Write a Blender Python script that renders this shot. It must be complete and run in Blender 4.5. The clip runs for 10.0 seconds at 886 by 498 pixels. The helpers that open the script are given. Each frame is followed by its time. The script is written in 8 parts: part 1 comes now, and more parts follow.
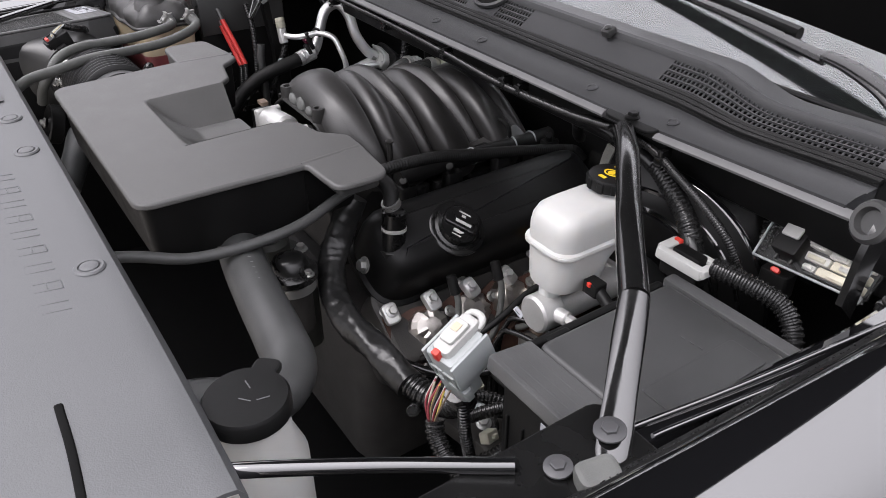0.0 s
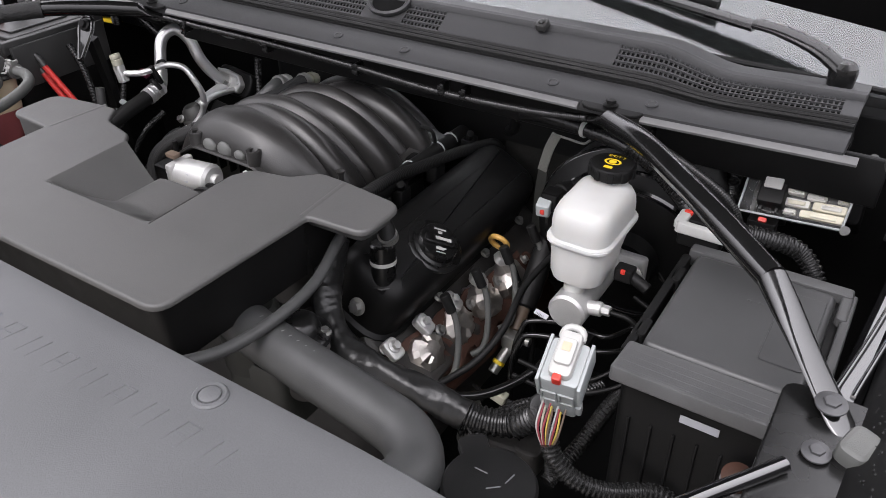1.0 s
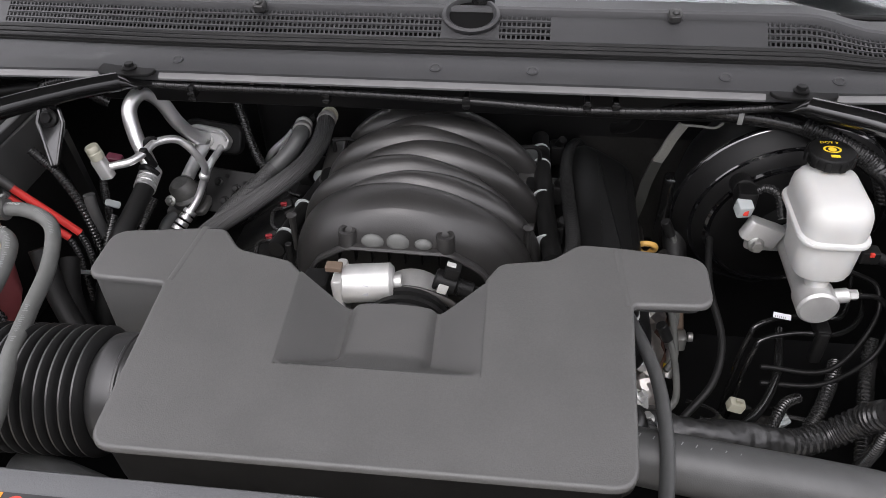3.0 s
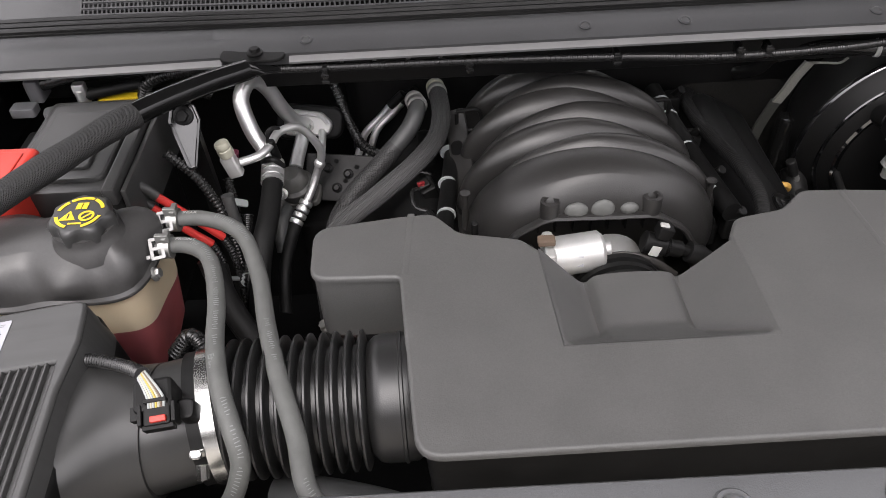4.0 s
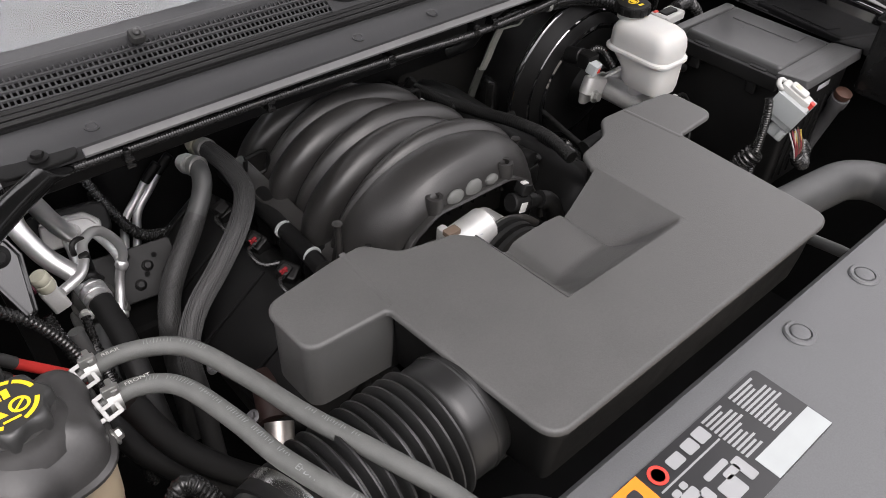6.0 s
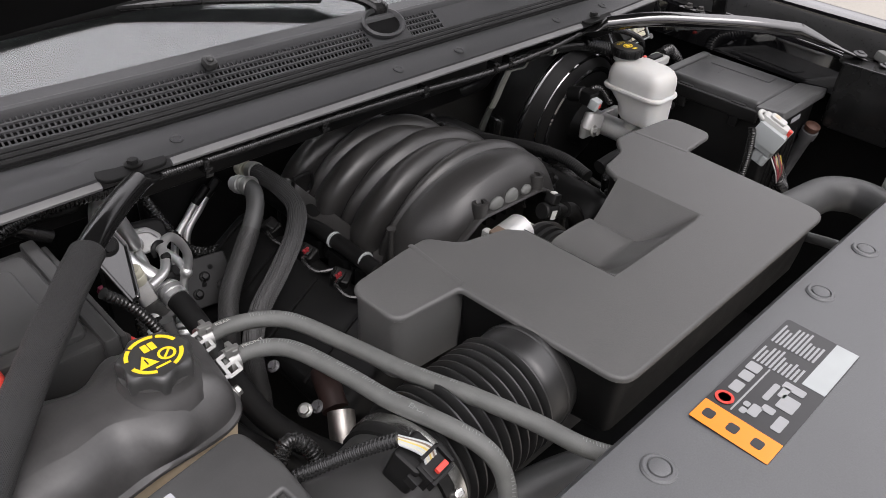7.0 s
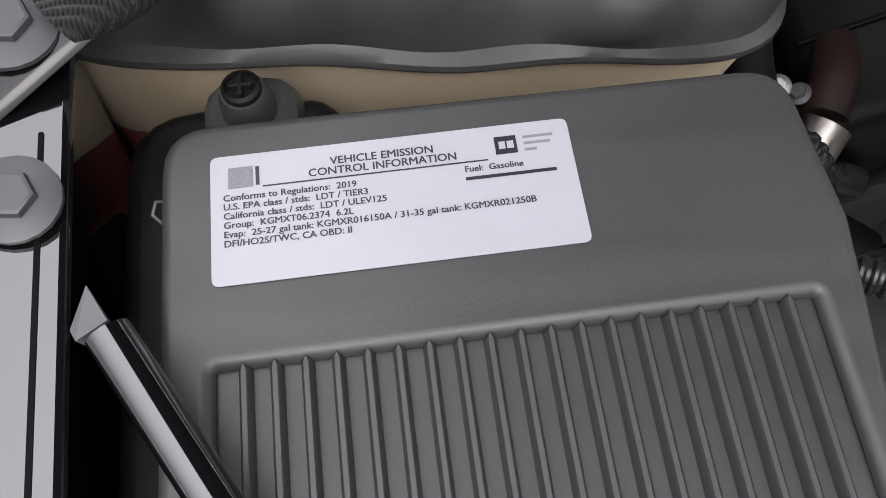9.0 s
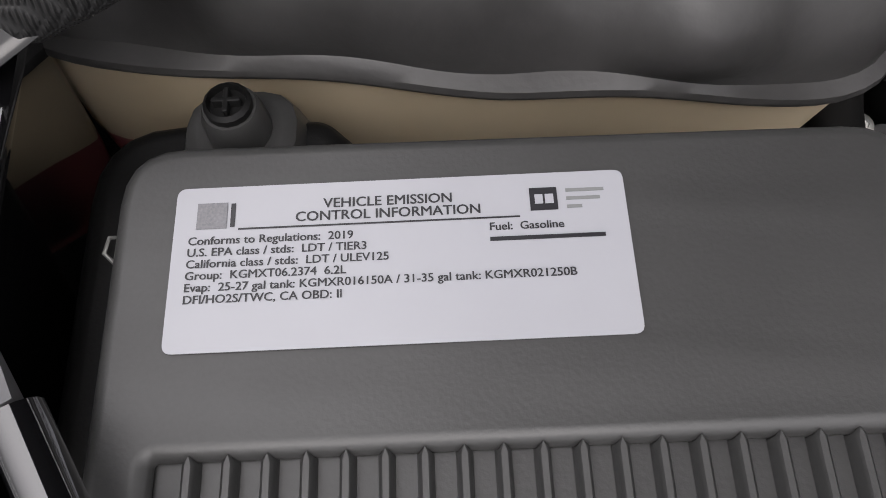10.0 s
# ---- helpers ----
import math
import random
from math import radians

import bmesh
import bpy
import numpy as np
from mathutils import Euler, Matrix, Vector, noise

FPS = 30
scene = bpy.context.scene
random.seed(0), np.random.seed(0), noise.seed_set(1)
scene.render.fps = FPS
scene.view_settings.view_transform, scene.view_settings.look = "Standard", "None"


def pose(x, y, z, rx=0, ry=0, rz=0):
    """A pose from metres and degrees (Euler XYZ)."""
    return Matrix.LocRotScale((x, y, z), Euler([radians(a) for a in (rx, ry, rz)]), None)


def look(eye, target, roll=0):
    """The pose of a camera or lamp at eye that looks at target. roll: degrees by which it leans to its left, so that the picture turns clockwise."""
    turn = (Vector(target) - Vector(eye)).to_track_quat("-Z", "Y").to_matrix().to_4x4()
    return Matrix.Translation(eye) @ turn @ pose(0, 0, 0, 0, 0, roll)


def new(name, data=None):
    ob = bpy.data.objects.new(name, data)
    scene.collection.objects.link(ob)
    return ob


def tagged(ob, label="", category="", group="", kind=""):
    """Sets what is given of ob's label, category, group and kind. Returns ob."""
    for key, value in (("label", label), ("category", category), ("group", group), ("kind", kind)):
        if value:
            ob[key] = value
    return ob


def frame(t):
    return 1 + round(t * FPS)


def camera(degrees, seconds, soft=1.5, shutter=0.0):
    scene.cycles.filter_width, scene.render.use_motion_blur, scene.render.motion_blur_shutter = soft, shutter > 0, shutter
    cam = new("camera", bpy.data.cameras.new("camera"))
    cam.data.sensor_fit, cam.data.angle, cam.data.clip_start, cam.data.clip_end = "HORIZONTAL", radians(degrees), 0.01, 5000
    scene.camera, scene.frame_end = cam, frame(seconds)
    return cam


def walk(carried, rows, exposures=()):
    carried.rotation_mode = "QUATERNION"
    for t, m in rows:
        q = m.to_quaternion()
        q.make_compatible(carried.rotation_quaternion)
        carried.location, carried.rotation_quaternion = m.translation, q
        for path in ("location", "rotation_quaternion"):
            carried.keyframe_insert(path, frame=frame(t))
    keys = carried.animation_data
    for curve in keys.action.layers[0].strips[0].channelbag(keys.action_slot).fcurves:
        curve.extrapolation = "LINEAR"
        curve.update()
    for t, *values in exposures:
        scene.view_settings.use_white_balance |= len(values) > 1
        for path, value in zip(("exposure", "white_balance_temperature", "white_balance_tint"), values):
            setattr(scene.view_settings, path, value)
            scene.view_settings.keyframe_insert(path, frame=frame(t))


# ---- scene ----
cam = camera(60.2, 10.0, soft=0.9)
PATH = [
    (0, (0.979, -0.648, 1.554), (-0.416, 0.286, 0.467), -0.5),
    (0.5, (0.875, -0.804, 1.572), (-0.241, 0.438, 0.472), -0.5),
    (1, (0.715, -0.834, 1.579), (-0.192, 0.546, 0.45), -0.9),
    (1.5, (0.55, -0.858, 1.593), (-0.111, 0.632, 0.435), -0.3),
    (2, (0.381, -0.905, 1.612), (-0.079, 0.634, 0.42), -1.0),
    (2.2, (0.324, -0.904, 1.615), (-0.068, 0.647, 0.414), -0.7),
    (3.3, (0.02, -0.836, 1.649), (-0.132, 0.66, 0.33), -1.8),
    (3.5, (-0.037, -0.834, 1.643), (-0.145, 0.654, 0.311), -1.5),
    (4, (-0.206, -0.835, 1.637), (-0.202, 0.632, 0.277), -2.9),
    (4.5, (-0.328, -0.804, 1.613), (-0.164, 0.624, 0.223), -2.5),
    (5, (-0.398, -0.743, 1.599), (-0.025, 0.63, 0.193), -2.3),
    (5.5, (-0.433, -0.713, 1.612), (0.282, 0.53, 0.217), 0.0),
    (5.7, (-0.467, -0.712, 1.621), (0.387, 0.466, 0.248), 1.2),
    (6.8, (-0.685, -0.759, 1.644), (0.528, 0.348, 0.502), 2.4),
    (7, (-0.698, -0.739, 1.619), (0.486, 0.384, 0.462), 3.8),
    (7.2, (-0.708, -0.708, 1.59), (0.391, 0.436, 0.372), 5.6),
    (7.3, (-0.698, -0.688, 1.579), (0.305, 0.459, 0.283), 5.5),
    (7.5, (-0.693, -0.646, 1.538), (0.171, 0.487, 0.135), 7.3),
    (7.7, (-0.681, -0.600, 1.502), (0.055, 0.461, -0.026), 9.8),
    (8, (-0.661, -0.552, 1.444), (-0.078, 0.44, -0.192), 11.7),
    (8.2, (-0.652, -0.536, 1.412), (-0.149, 0.394, -0.286), 12.9),
    (8.5, (-0.644, -0.521, 1.367), (-0.249, 0.309, -0.409), 14.6),
    (9, (-0.642, -0.492, 1.329), (-0.374, 0.296, -0.489), 16.9),
    (9.5, (-0.633, -0.469, 1.311), (-0.457, 0.336, -0.511), 15.0),
    (10, (-0.632, -0.462, 1.298), (-0.463, 0.337, -0.527), 15.0),
]
walk(cam, [(t, look(eye, target, roll)) for t, eye, target, roll in PATH], exposures=[(0.0, 1.44, 6500, 16), (2.2, 1.46, 6520, 15), (3.5, 1.50, 6600, 15), (4.2, 1.52, 6750, 15), (5.5, 1.54, 6750, 15), (6.8, 1.26, 6700, 15), (7.1, 1.26, 6650, 15), (7.5, 1.48, 6600, 15), (8.0, 1.72, 6550, 15), (8.3, 1.50, 6520, 14), (8.5, 1.34, 6500, 14), (9.0, 1.11, 6500, 14), (9.6, 0.94, 6700, 14), (10.0, 0.80, 6700, 14)])

from mathutils.geometry import tessellate_polygon

# ---- light: bright overcast sky ----
world = bpy.data.worlds.new("overcast_sky")
scene.world = world
world.use_nodes = True
wn, wl = world.node_tree.nodes, world.node_tree.links
wn.clear()
sky = wn.new("ShaderNodeTexSky")
sky.sky_type = "NISHITA"
sky.sun_disc = False
sky.sun_elevation, sky.sun_rotation = radians(58), radians(200)
sky.air_density, sky.dust_density, sky.ozone_density = 1.0, 4.0, 1.0
grey = wn.new("ShaderNodeHueSaturation")
grey.inputs["Saturation"].default_value = 0.12
back = wn.new("ShaderNodeBackground")
back.inputs["Strength"].default_value = SKY = 0.15
wout = wn.new("ShaderNodeOutputWorld")
# an overcast dome: brighter overhead than at the horizon
geo = wn.new("ShaderNodeTexCoord")
sep = wn.new("ShaderNodeSeparateXYZ")
up = wn.new("ShaderNodeMapRange")
up.inputs["From Min"].default_value, up.inputs["From Max"].default_value = 0.0, 1.0
up.inputs["To Min"].default_value, up.inputs["To Max"].default_value = 0.5, 12.0
dome_mix = wn.new("ShaderNodeMix")
dome_mix.data_type = "RGBA"
dome_mix.inputs["Factor"].default_value = 0.8
wl.new(geo.outputs["Generated"], sep.inputs[0])
wl.new(sep.outputs["Z"], up.inputs["Value"])
wl.new(sky.outputs[0], grey.inputs["Color"])
wl.new(grey.outputs[0], dome_mix.inputs["A"])
wl.new(up.outputs[0], dome_mix.inputs["B"])
tint = wn.new("ShaderNodeMix")
tint.data_type, tint.blend_type = "RGBA", "MULTIPLY"
tint.inputs["Factor"].default_value = 1.0
tint.inputs["B"].default_value = (0.985, 0.995, 1.03, 1)
wl.new(dome_mix.outputs["Result"], tint.inputs["A"])
wl.new(tint.outputs["Result"], back.inputs["Color"])
wl.new(back.outputs[0], wout.inputs["Surface"])
sun = new("sun", bpy.data.lights.new("sun", "SUN"))
sun.data.energy, sun.data.angle, sun.data.color = 0.5, radians(30), (1.0, 0.98, 0.95)
sun.matrix_world = look((-1.0, -3.0, 6.0), (0, 0, 1))


# ---- materials ----
def mat(name, col, rough=0.5, metal=0.0, spec=0.5, grain=0.0, grain_size=900.0, bump=0.0, blotch=0.0, blotch_size=25.0,
        coat=0.0, trans=0.0, alpha=1.0, sss=0.0, ior=1.5, rvar=0.0):
    m = bpy.data.materials.new(name)
    m.use_nodes = True
    nt = m.node_tree
    b = nt.nodes["Principled BSDF"]
    b.inputs["Base Color"].default_value = (*col, 1)
    b.inputs["Roughness"].default_value = rough
    b.inputs["Metallic"].default_value = metal
    b.inputs["Specular IOR Level"].default_value = spec
    b.inputs["IOR"].default_value = ior
    b.inputs["Coat Weight"].default_value = coat
    b.inputs["Coat Roughness"].default_value = 0.04
    b.inputs["Transmission Weight"].default_value = trans
    b.inputs["Alpha"].default_value = alpha
    if sss:
        b.inputs["Subsurface Weight"].default_value = sss
        b.inputs["Subsurface Radius"].default_value = (0.012, 0.010, 0.008)
        b.inputs["Subsurface Scale"].default_value = 1.0
    co = nt.nodes.new("ShaderNodeTexCoord")

    def noise_node(scale, detail):
        n = nt.nodes.new("ShaderNodeTexNoise")
        n.inputs["Scale"].default_value, n.inputs["Detail"].default_value = scale, detail
        nt.links.new(co.outputs["Object"], n.inputs["Vector"])
        return n

    if blotch or rvar:
        big = noise_node(blotch_size, 5.0)
        ramp = nt.nodes.new("ShaderNodeMapRange")
        ramp.inputs["From Min"].default_value, ramp.inputs["From Max"].default_value = 0.3, 0.7
        nt.links.new(big.outputs["Fac"], ramp.inputs["Value"])
    if blotch or grain:
        mix = nt.nodes.new("ShaderNodeHueSaturation")
        mix.inputs["Color"].default_value = (*col, 1)
        val = nt.nodes.new("ShaderNodeMath")
        val.operation = "ADD"
        val.inputs[0].default_value = val.inputs[1].default_value = 0.5
        if blotch:
            a = nt.nodes.new("ShaderNodeMapRange")
            a.inputs["To Min"].default_value, a.inputs["To Max"].default_value = 0.5 - blotch, 0.5 + blotch
            nt.links.new(ramp.outputs[0], a.inputs["Value"])
            nt.links.new(a.outputs[0], val.inputs[0])
        if grain:
            fine = noise_node(grain_size, 2.0)
            c = nt.nodes.new("ShaderNodeMapRange")
            c.inputs["To Min"].default_value, c.inputs["To Max"].default_value = 0.5 - grain, 0.5 + grain
            nt.links.new(fine.outputs["Fac"], c.inputs["Value"])
            nt.links.new(c.outputs[0], val.inputs[1])
        nt.links.new(val.outputs[0], mix.inputs["Value"])
        nt.links.new(mix.outputs[0], b.inputs["Base Color"])
    if rvar:
        rr = nt.nodes.new("ShaderNodeMapRange")
        rr.inputs["To Min"].default_value, rr.inputs["To Max"].default_value = rough - rvar, rough + rvar
        nt.links.new(ramp.outputs[0], rr.inputs["Value"])
        nt.links.new(rr.outputs[0], b.inputs["Roughness"])
    if bump:
        n2 = noise_node(grain_size, 3.0)
        bp = nt.nodes.new("ShaderNodeBump")
        bp.inputs["Strength"].default_value, bp.inputs["Distance"].default_value = bump, 0.0006
        nt.links.new(n2.outputs["Fac"], bp.inputs["Height"])
        nt.links.new(bp.outputs[0], b.inputs["Normal"])
    return m


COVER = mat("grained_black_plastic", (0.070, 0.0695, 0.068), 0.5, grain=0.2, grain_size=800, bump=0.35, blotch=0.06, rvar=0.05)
SHROUD = mat("grained_grey_plastic", (0.083, 0.085, 0.088), 0.48, grain=0.16, grain_size=800, bump=0.3, blotch=0.08, blotch_size=9, rvar=0.05)
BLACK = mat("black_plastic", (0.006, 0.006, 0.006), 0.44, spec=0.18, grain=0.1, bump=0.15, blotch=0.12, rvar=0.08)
SATIN = mat("satin_black_plastic", (0.031, 0.031, 0.0305), 0.36, grain=0.08, bump=0.08, blotch=0.12, rvar=0.07)
TRIM = mat("weathered_cowl_plastic", (0.031, 0.0315, 0.033), 0.5, grain=0.1, grain_size=1200, bump=0.3, blotch=0.12, blotch_size=14, rvar=0.06)
# near-black, so the shade of deep recesses sits in the colour
DEEP = mat("deep_shade_black", (0.0025, 0.0025, 0.0025), 0.8, spec=0.12, blotch=0.2)
MANIF = mat("manifold_plastic", (0.0185, 0.0178, 0.0172), 0.37, grain=0.2, grain_size=700, bump=0.3, blotch=0.08, rvar=0.05)
FUSELID = mat("dark_fuse_lid_plastic", (0.042, 0.0425, 0.043), 0.40, grain=0.12, grain_size=700, bump=0.2, blotch=0.15, blotch_size=18, rvar=0.07)
BOXGREY = mat("dark_grey_box_plastic", (0.066, 0.0665, 0.067), 0.38, grain=0.15, grain_size=700, bump=0.25, blotch=0.15, blotch_size=18, rvar=0.08)
VCOVER = mat("matte_black_valve_cover", (0.005, 0.005, 0.005), 0.45, spec=0.22, grain=0.1, bump=0.12, blotch=0.1)
GLOSSBLK = mat("semi_gloss_black_plastic", (0.006, 0.006, 0.006), 0.27, grain=0.1, bump=0.1, blotch=0.12, rvar=0.06)
BELLOWS = mat("black_bellows_rubber", (0.017, 0.017, 0.017), 0.34, grain=0.1, bump=0.2, blotch=0.12, rvar=0.06)
BOLTD = mat("dark_bolt_steel", (0.07, 0.07, 0.073), 0.42, metal=0.3, blotch=0.15)
GREYBOLT = mat("dull_grey_bolt_steel", (0.13, 0.13, 0.135), 0.5, metal=0.4, blotch=0.12)
MAROON = mat("dark_rusted_pipe", (0.022, 0.010, 0.008), 0.55, blotch=0.3)
TANKBLK = mat("scuffed_tank_plastic", (0.037, 0.036, 0.0355), 0.42, grain=0.15, grain_size=260, bump=0.25, blotch=0.2, blotch_size=30, rvar=0.10)
RUBBER = mat("black_rubber", (0.007, 0.007, 0.007), 0.55, spec=0.24, grain=0.1, bump=0.2, blotch=0.15, rvar=0.08)
HOSE = mat("grey_epdm_hose", (0.085, 0.087, 0.083), 0.6, grain=0.12, grain_size=1000, bump=0.35, blotch=0.15, blotch_size=60, rvar=0.05)
RADHOSE = mat("black_radiator_hose", (0.042, 0.043, 0.043), 0.5, grain=0.1, grain_size=1000, bump=0.25, blotch=0.15, blotch_size=40)
LOOM = mat("black_wire_loom", (0.014, 0.014, 0.014), 0.26, blotch=0.2, blotch_size=80)
TAPE = mat("wrinkled_loom_tape", (0.012, 0.012, 0.012), 0.35, grain=0.1, grain_size=130, bump=0.9, blotch=0.2)
CLOTH = mat("woven_sleeve", (0.020, 0.020, 0.020), 0.7, grain=0.2, grain_size=500)
PAINT = mat("gloss_black_paint", (0.004, 0.004, 0.0045), 0.05, coat=1.0, ior=1.95)
EDGE = mat("bare_cowl_lip", (0.13, 0.13, 0.13), 0.55, blotch=0.1)
GLOSSCOAT = mat("gloss_black_tube_coat", (0.006, 0.006, 0.006), 0.13, ior=1.95, blotch=0.1, rvar=0.05)
ECOAT = mat("semi_gloss_black_coat", (0.006, 0.006, 0.006), 0.13, blotch=0.1, rvar=0.05)
ALU = mat("cast_aluminium", (0.52, 0.52, 0.51), 0.48, metal=0.65, grain=0.1, bump=0.3, blotch=0.12, rvar=0.08)
PIPE = mat("drawn_aluminium_pipe", (0.68, 0.68, 0.68), 0.38, metal=0.85, blotch=0.1, rvar=0.06)
ZINC = mat("zinc_plated_steel", (0.36, 0.36, 0.345), 0.42, metal=0.85, blotch=0.15)
FOIL = mat("dented_foil", (0.52, 0.49, 0.46), 0.42, metal=1.0, grain_size=90, bump=1.0, blotch=0.15, blotch_size=60)
RUST = mat("rusty_heat_shield", (0.066, 0.029, 0.019), 0.65, metal=0.2, grain=0.2, grain_size=250, bump=0.4, blotch=0.3)
IRON = mat("dull_engine_casting", (0.036, 0.034, 0.032), 0.55, metal=0.3, grain=0.15, grain_size=500, bump=0.5, blotch=0.25)
WHITE = mat("milky_reservoir_plastic", (0.46, 0.46, 0.445), 0.38, sss=0.3, blotch=0.04)
BRIGHTW = mat("white_connector_plastic", (0.40, 0.40, 0.385), 0.4)
PALE = mat("pale_grey_connector_plastic", (0.30, 0.32, 0.32), 0.45, blotch=0.06)
CLAMPZ = mat("pale_zinc_clamp", (0.27, 0.27, 0.265), 0.45, metal=0.3, blotch=0.12, blotch_size=90)
FELT = mat("dark_felt_insulation", (0.020, 0.0195, 0.018), 0.9, spec=0.15, grain=0.25, grain_size=300, bump=0.5, blotch=0.25, blotch_size=12)
CREAM = mat("cream_tank_plastic", (0.52, 0.43, 0.30), 0.4, sss=0.2, blotch=0.1, blotch_size=18)
COOLANT = mat("pink_coolant_in_tank", (0.26, 0.07, 0.075), 0.35, sss=0.2, blotch=0.1)
RED = mat("red_plastic", (0.48, 0.034, 0.022), 0.42, bump=0.1, blotch=0.10)
LOCKRED = mat("dull_red_lock_plastic", (0.20, 0.014, 0.018), 0.45, blotch=0.15)
REDWIRE = mat("red_cable_jacket", (0.50, 0.03, 0.025), 0.45, blotch=0.1)
YELLOW = mat("yellow_print", (0.72, 0.50, 0.02), 0.5)
DIPTAN = mat("faded_yellow_plastic", (0.50, 0.29, 0.07), 0.5, blotch=0.15)
LABELW = mat("white_label_film", (0.33, 0.335, 0.36), 0.3, blotch=0.03)
INK = mat("black_print", (0.015, 0.015, 0.018), 0.4)
LABELK = mat("black_label_film", (0.012, 0.012, 0.013), 0.3)
LABELO = mat("orange_label_film", (0.72, 0.20, 0.012), 0.35)
STEEL = mat("bright_steel_band", (0.72, 0.72, 0.70), 0.25, metal=1.0, blotch=0.08)
BRONZE = mat("brown_sleeve", (0.10, 0.07, 0.05), 0.6, blotch=0.2)
CLEAR = mat("clear_plastic", (0.55, 0.56, 0.56), 0.08, alpha=0.06)
FAINT = mat("faint_grey_print", (0.17, 0.178, 0.175), 0.6)
MAGENTA = mat("dull_magenta_plastic", (0.10, 0.012, 0.03), 0.5)
BRAID = mat("braided_hose_cover", (0.020, 0.020, 0.020), 0.55, grain=0.3, grain_size=420, bump=0.6)
GLASS = mat("windscreen_glass", (0.75, 0.80, 0.80), 0.02, trans=1.0, ior=1.62)
GROUNDM = mat("pale_concrete", (0.22, 0.205, 0.18), 0.85, grain=0.15, grain_size=60, bump=0.5, blotch=0.12, blotch_size=0.8)
WATER = mat("water_on_black_rubber", (0.012, 0.012, 0.012), 0.04, ior=1.33)
FUSEW = mat("milky_fuse_plastic", (0.72, 0.71, 0.66), 0.45, blotch=0.1)
FUSEB = mat("cream_fuse_plastic", (0.66, 0.62, 0.48), 0.45, blotch=0.1)
BEIGE = mat("beige_fitting", (0.36, 0.35, 0.28), 0.45, blotch=0.1)
GREENISH = mat("braided_strap", (0.20, 0.20, 0.18), 0.55, grain=0.3, grain_size=500, bump=0.6)
DULLCAST = mat("dull_grey_casting", (0.085, 0.084, 0.080), 0.55, metal=0.35, grain=0.2, grain_size=350, bump=0.5, blotch=0.3, blotch_size=45)
DARKGREY = mat("dark_cast_cover", (0.022, 0.023, 0.020), 0.5, blotch=0.2)


LIDM = mat("streaked_lid_plastic", (0.041, 0.041, 0.0405), 0.40, grain=0.10, grain_size=900, bump=0.12, blotch=0.10, rvar=0.05)
nt = LIDM.node_tree
# faint moulding streaks run across the lid and vary its gloss
streak_co = nt.nodes.new("ShaderNodeTexCoord")
stretch = nt.nodes.new("ShaderNodeMapping")
stretch.inputs["Rotation"].default_value = (0, radians(7), radians(-4))
stretch.inputs["Scale"].default_value = (9.0, 120.0, 9.0)
streaks = nt.nodes.new("ShaderNodeTexNoise")
streaks.inputs["Scale"].default_value, streaks.inputs["Detail"].default_value = 1.0, 4.0
level = nt.nodes.new("ShaderNodeMapRange")
level.inputs["From Min"].default_value, level.inputs["From Max"].default_value = 0.3, 0.7
level.inputs["To Min"].default_value, level.inputs["To Max"].default_value = 0.33, 0.50
nt.links.new(streak_co.outputs["Object"], stretch.inputs["Vector"])
nt.links.new(stretch.outputs[0], streaks.inputs["Vector"])
nt.links.new(streaks.outputs["Fac"], level.inputs["Value"])
nt.links.new(level.outputs[0], nt.nodes["Principled BSDF"].inputs["Roughness"])


# diagonal weave of the fabric sleeve
nt = CLOTH.node_tree
weave_co = nt.nodes.new("ShaderNodeTexCoord")
heights = []
for turn in (45, -45):
    turned = nt.nodes.new("ShaderNodeMapping")
    turned.inputs["Rotation"].default_value = (0, 0, radians(turn - 48))
    band = nt.nodes.new("ShaderNodeTexWave")
    band.bands_direction = "X"
    band.inputs["Scale"].default_value, band.inputs["Distortion"].default_value = 270.0, 0.6
    nt.links.new(weave_co.outputs["Object"], turned.inputs["Vector"])
    nt.links.new(turned.outputs[0], band.inputs["Vector"])
    heights.append(band)
cross = nt.nodes.new("ShaderNodeMath")
cross.operation = "MULTIPLY"
nt.links.new(heights[0].outputs["Fac"], cross.inputs[0])
nt.links.new(heights[1].outputs["Fac"], cross.inputs[1])
weave_bump = nt.nodes.new("ShaderNodeBump")
weave_bump.inputs["Strength"].default_value, weave_bump.inputs["Distance"].default_value = 1.0, 0.0012
nt.links.new(cross.outputs[0], weave_bump.inputs["Height"])
nt.links.new(weave_bump.outputs[0], nt.nodes["Principled BSDF"].inputs["Normal"])


# ---- geometry helpers: a shape is (vertices, faces) ----
def xf(g, m):
    return [m @ Vector(v) for v in g[0]], g[1]


def joined(*gs):
    vs, fs = [], []
    for g in gs:
        n = len(vs)
        vs += [Vector(v) for v in g[0]]
        fs += [tuple(i + n for i in f) for f in g[1]]
    return vs, fs


def loft(rings, cap0=True, cap1=True):
    """Skins closed rings of equal count, one after the other, and closes the ends."""
    n = len(rings[0])
    vs = [Vector(p) for r in rings for p in r]
    fs = []
    for k in range(len(rings) - 1):
        for i in range(n):
            j = (i + 1) % n
            fs.append((k * n + i, k * n + j, (k + 1) * n + j, (k + 1) * n + i))
    last = (len(rings) - 1) * n
    if cap0:
        fs += [tuple(reversed(f)) for f in tessellate_polygon([[Vector(p) for p in rings[0]]])] if n > 24 else [tuple(reversed(range(n)))]
    if cap1:
        fs += [tuple(i + last for i in f) for f in tessellate_polygon([[Vector(p) for p in rings[-1]]])] if n > 24 else [tuple(range(last, last + n))]
    return vs, fs


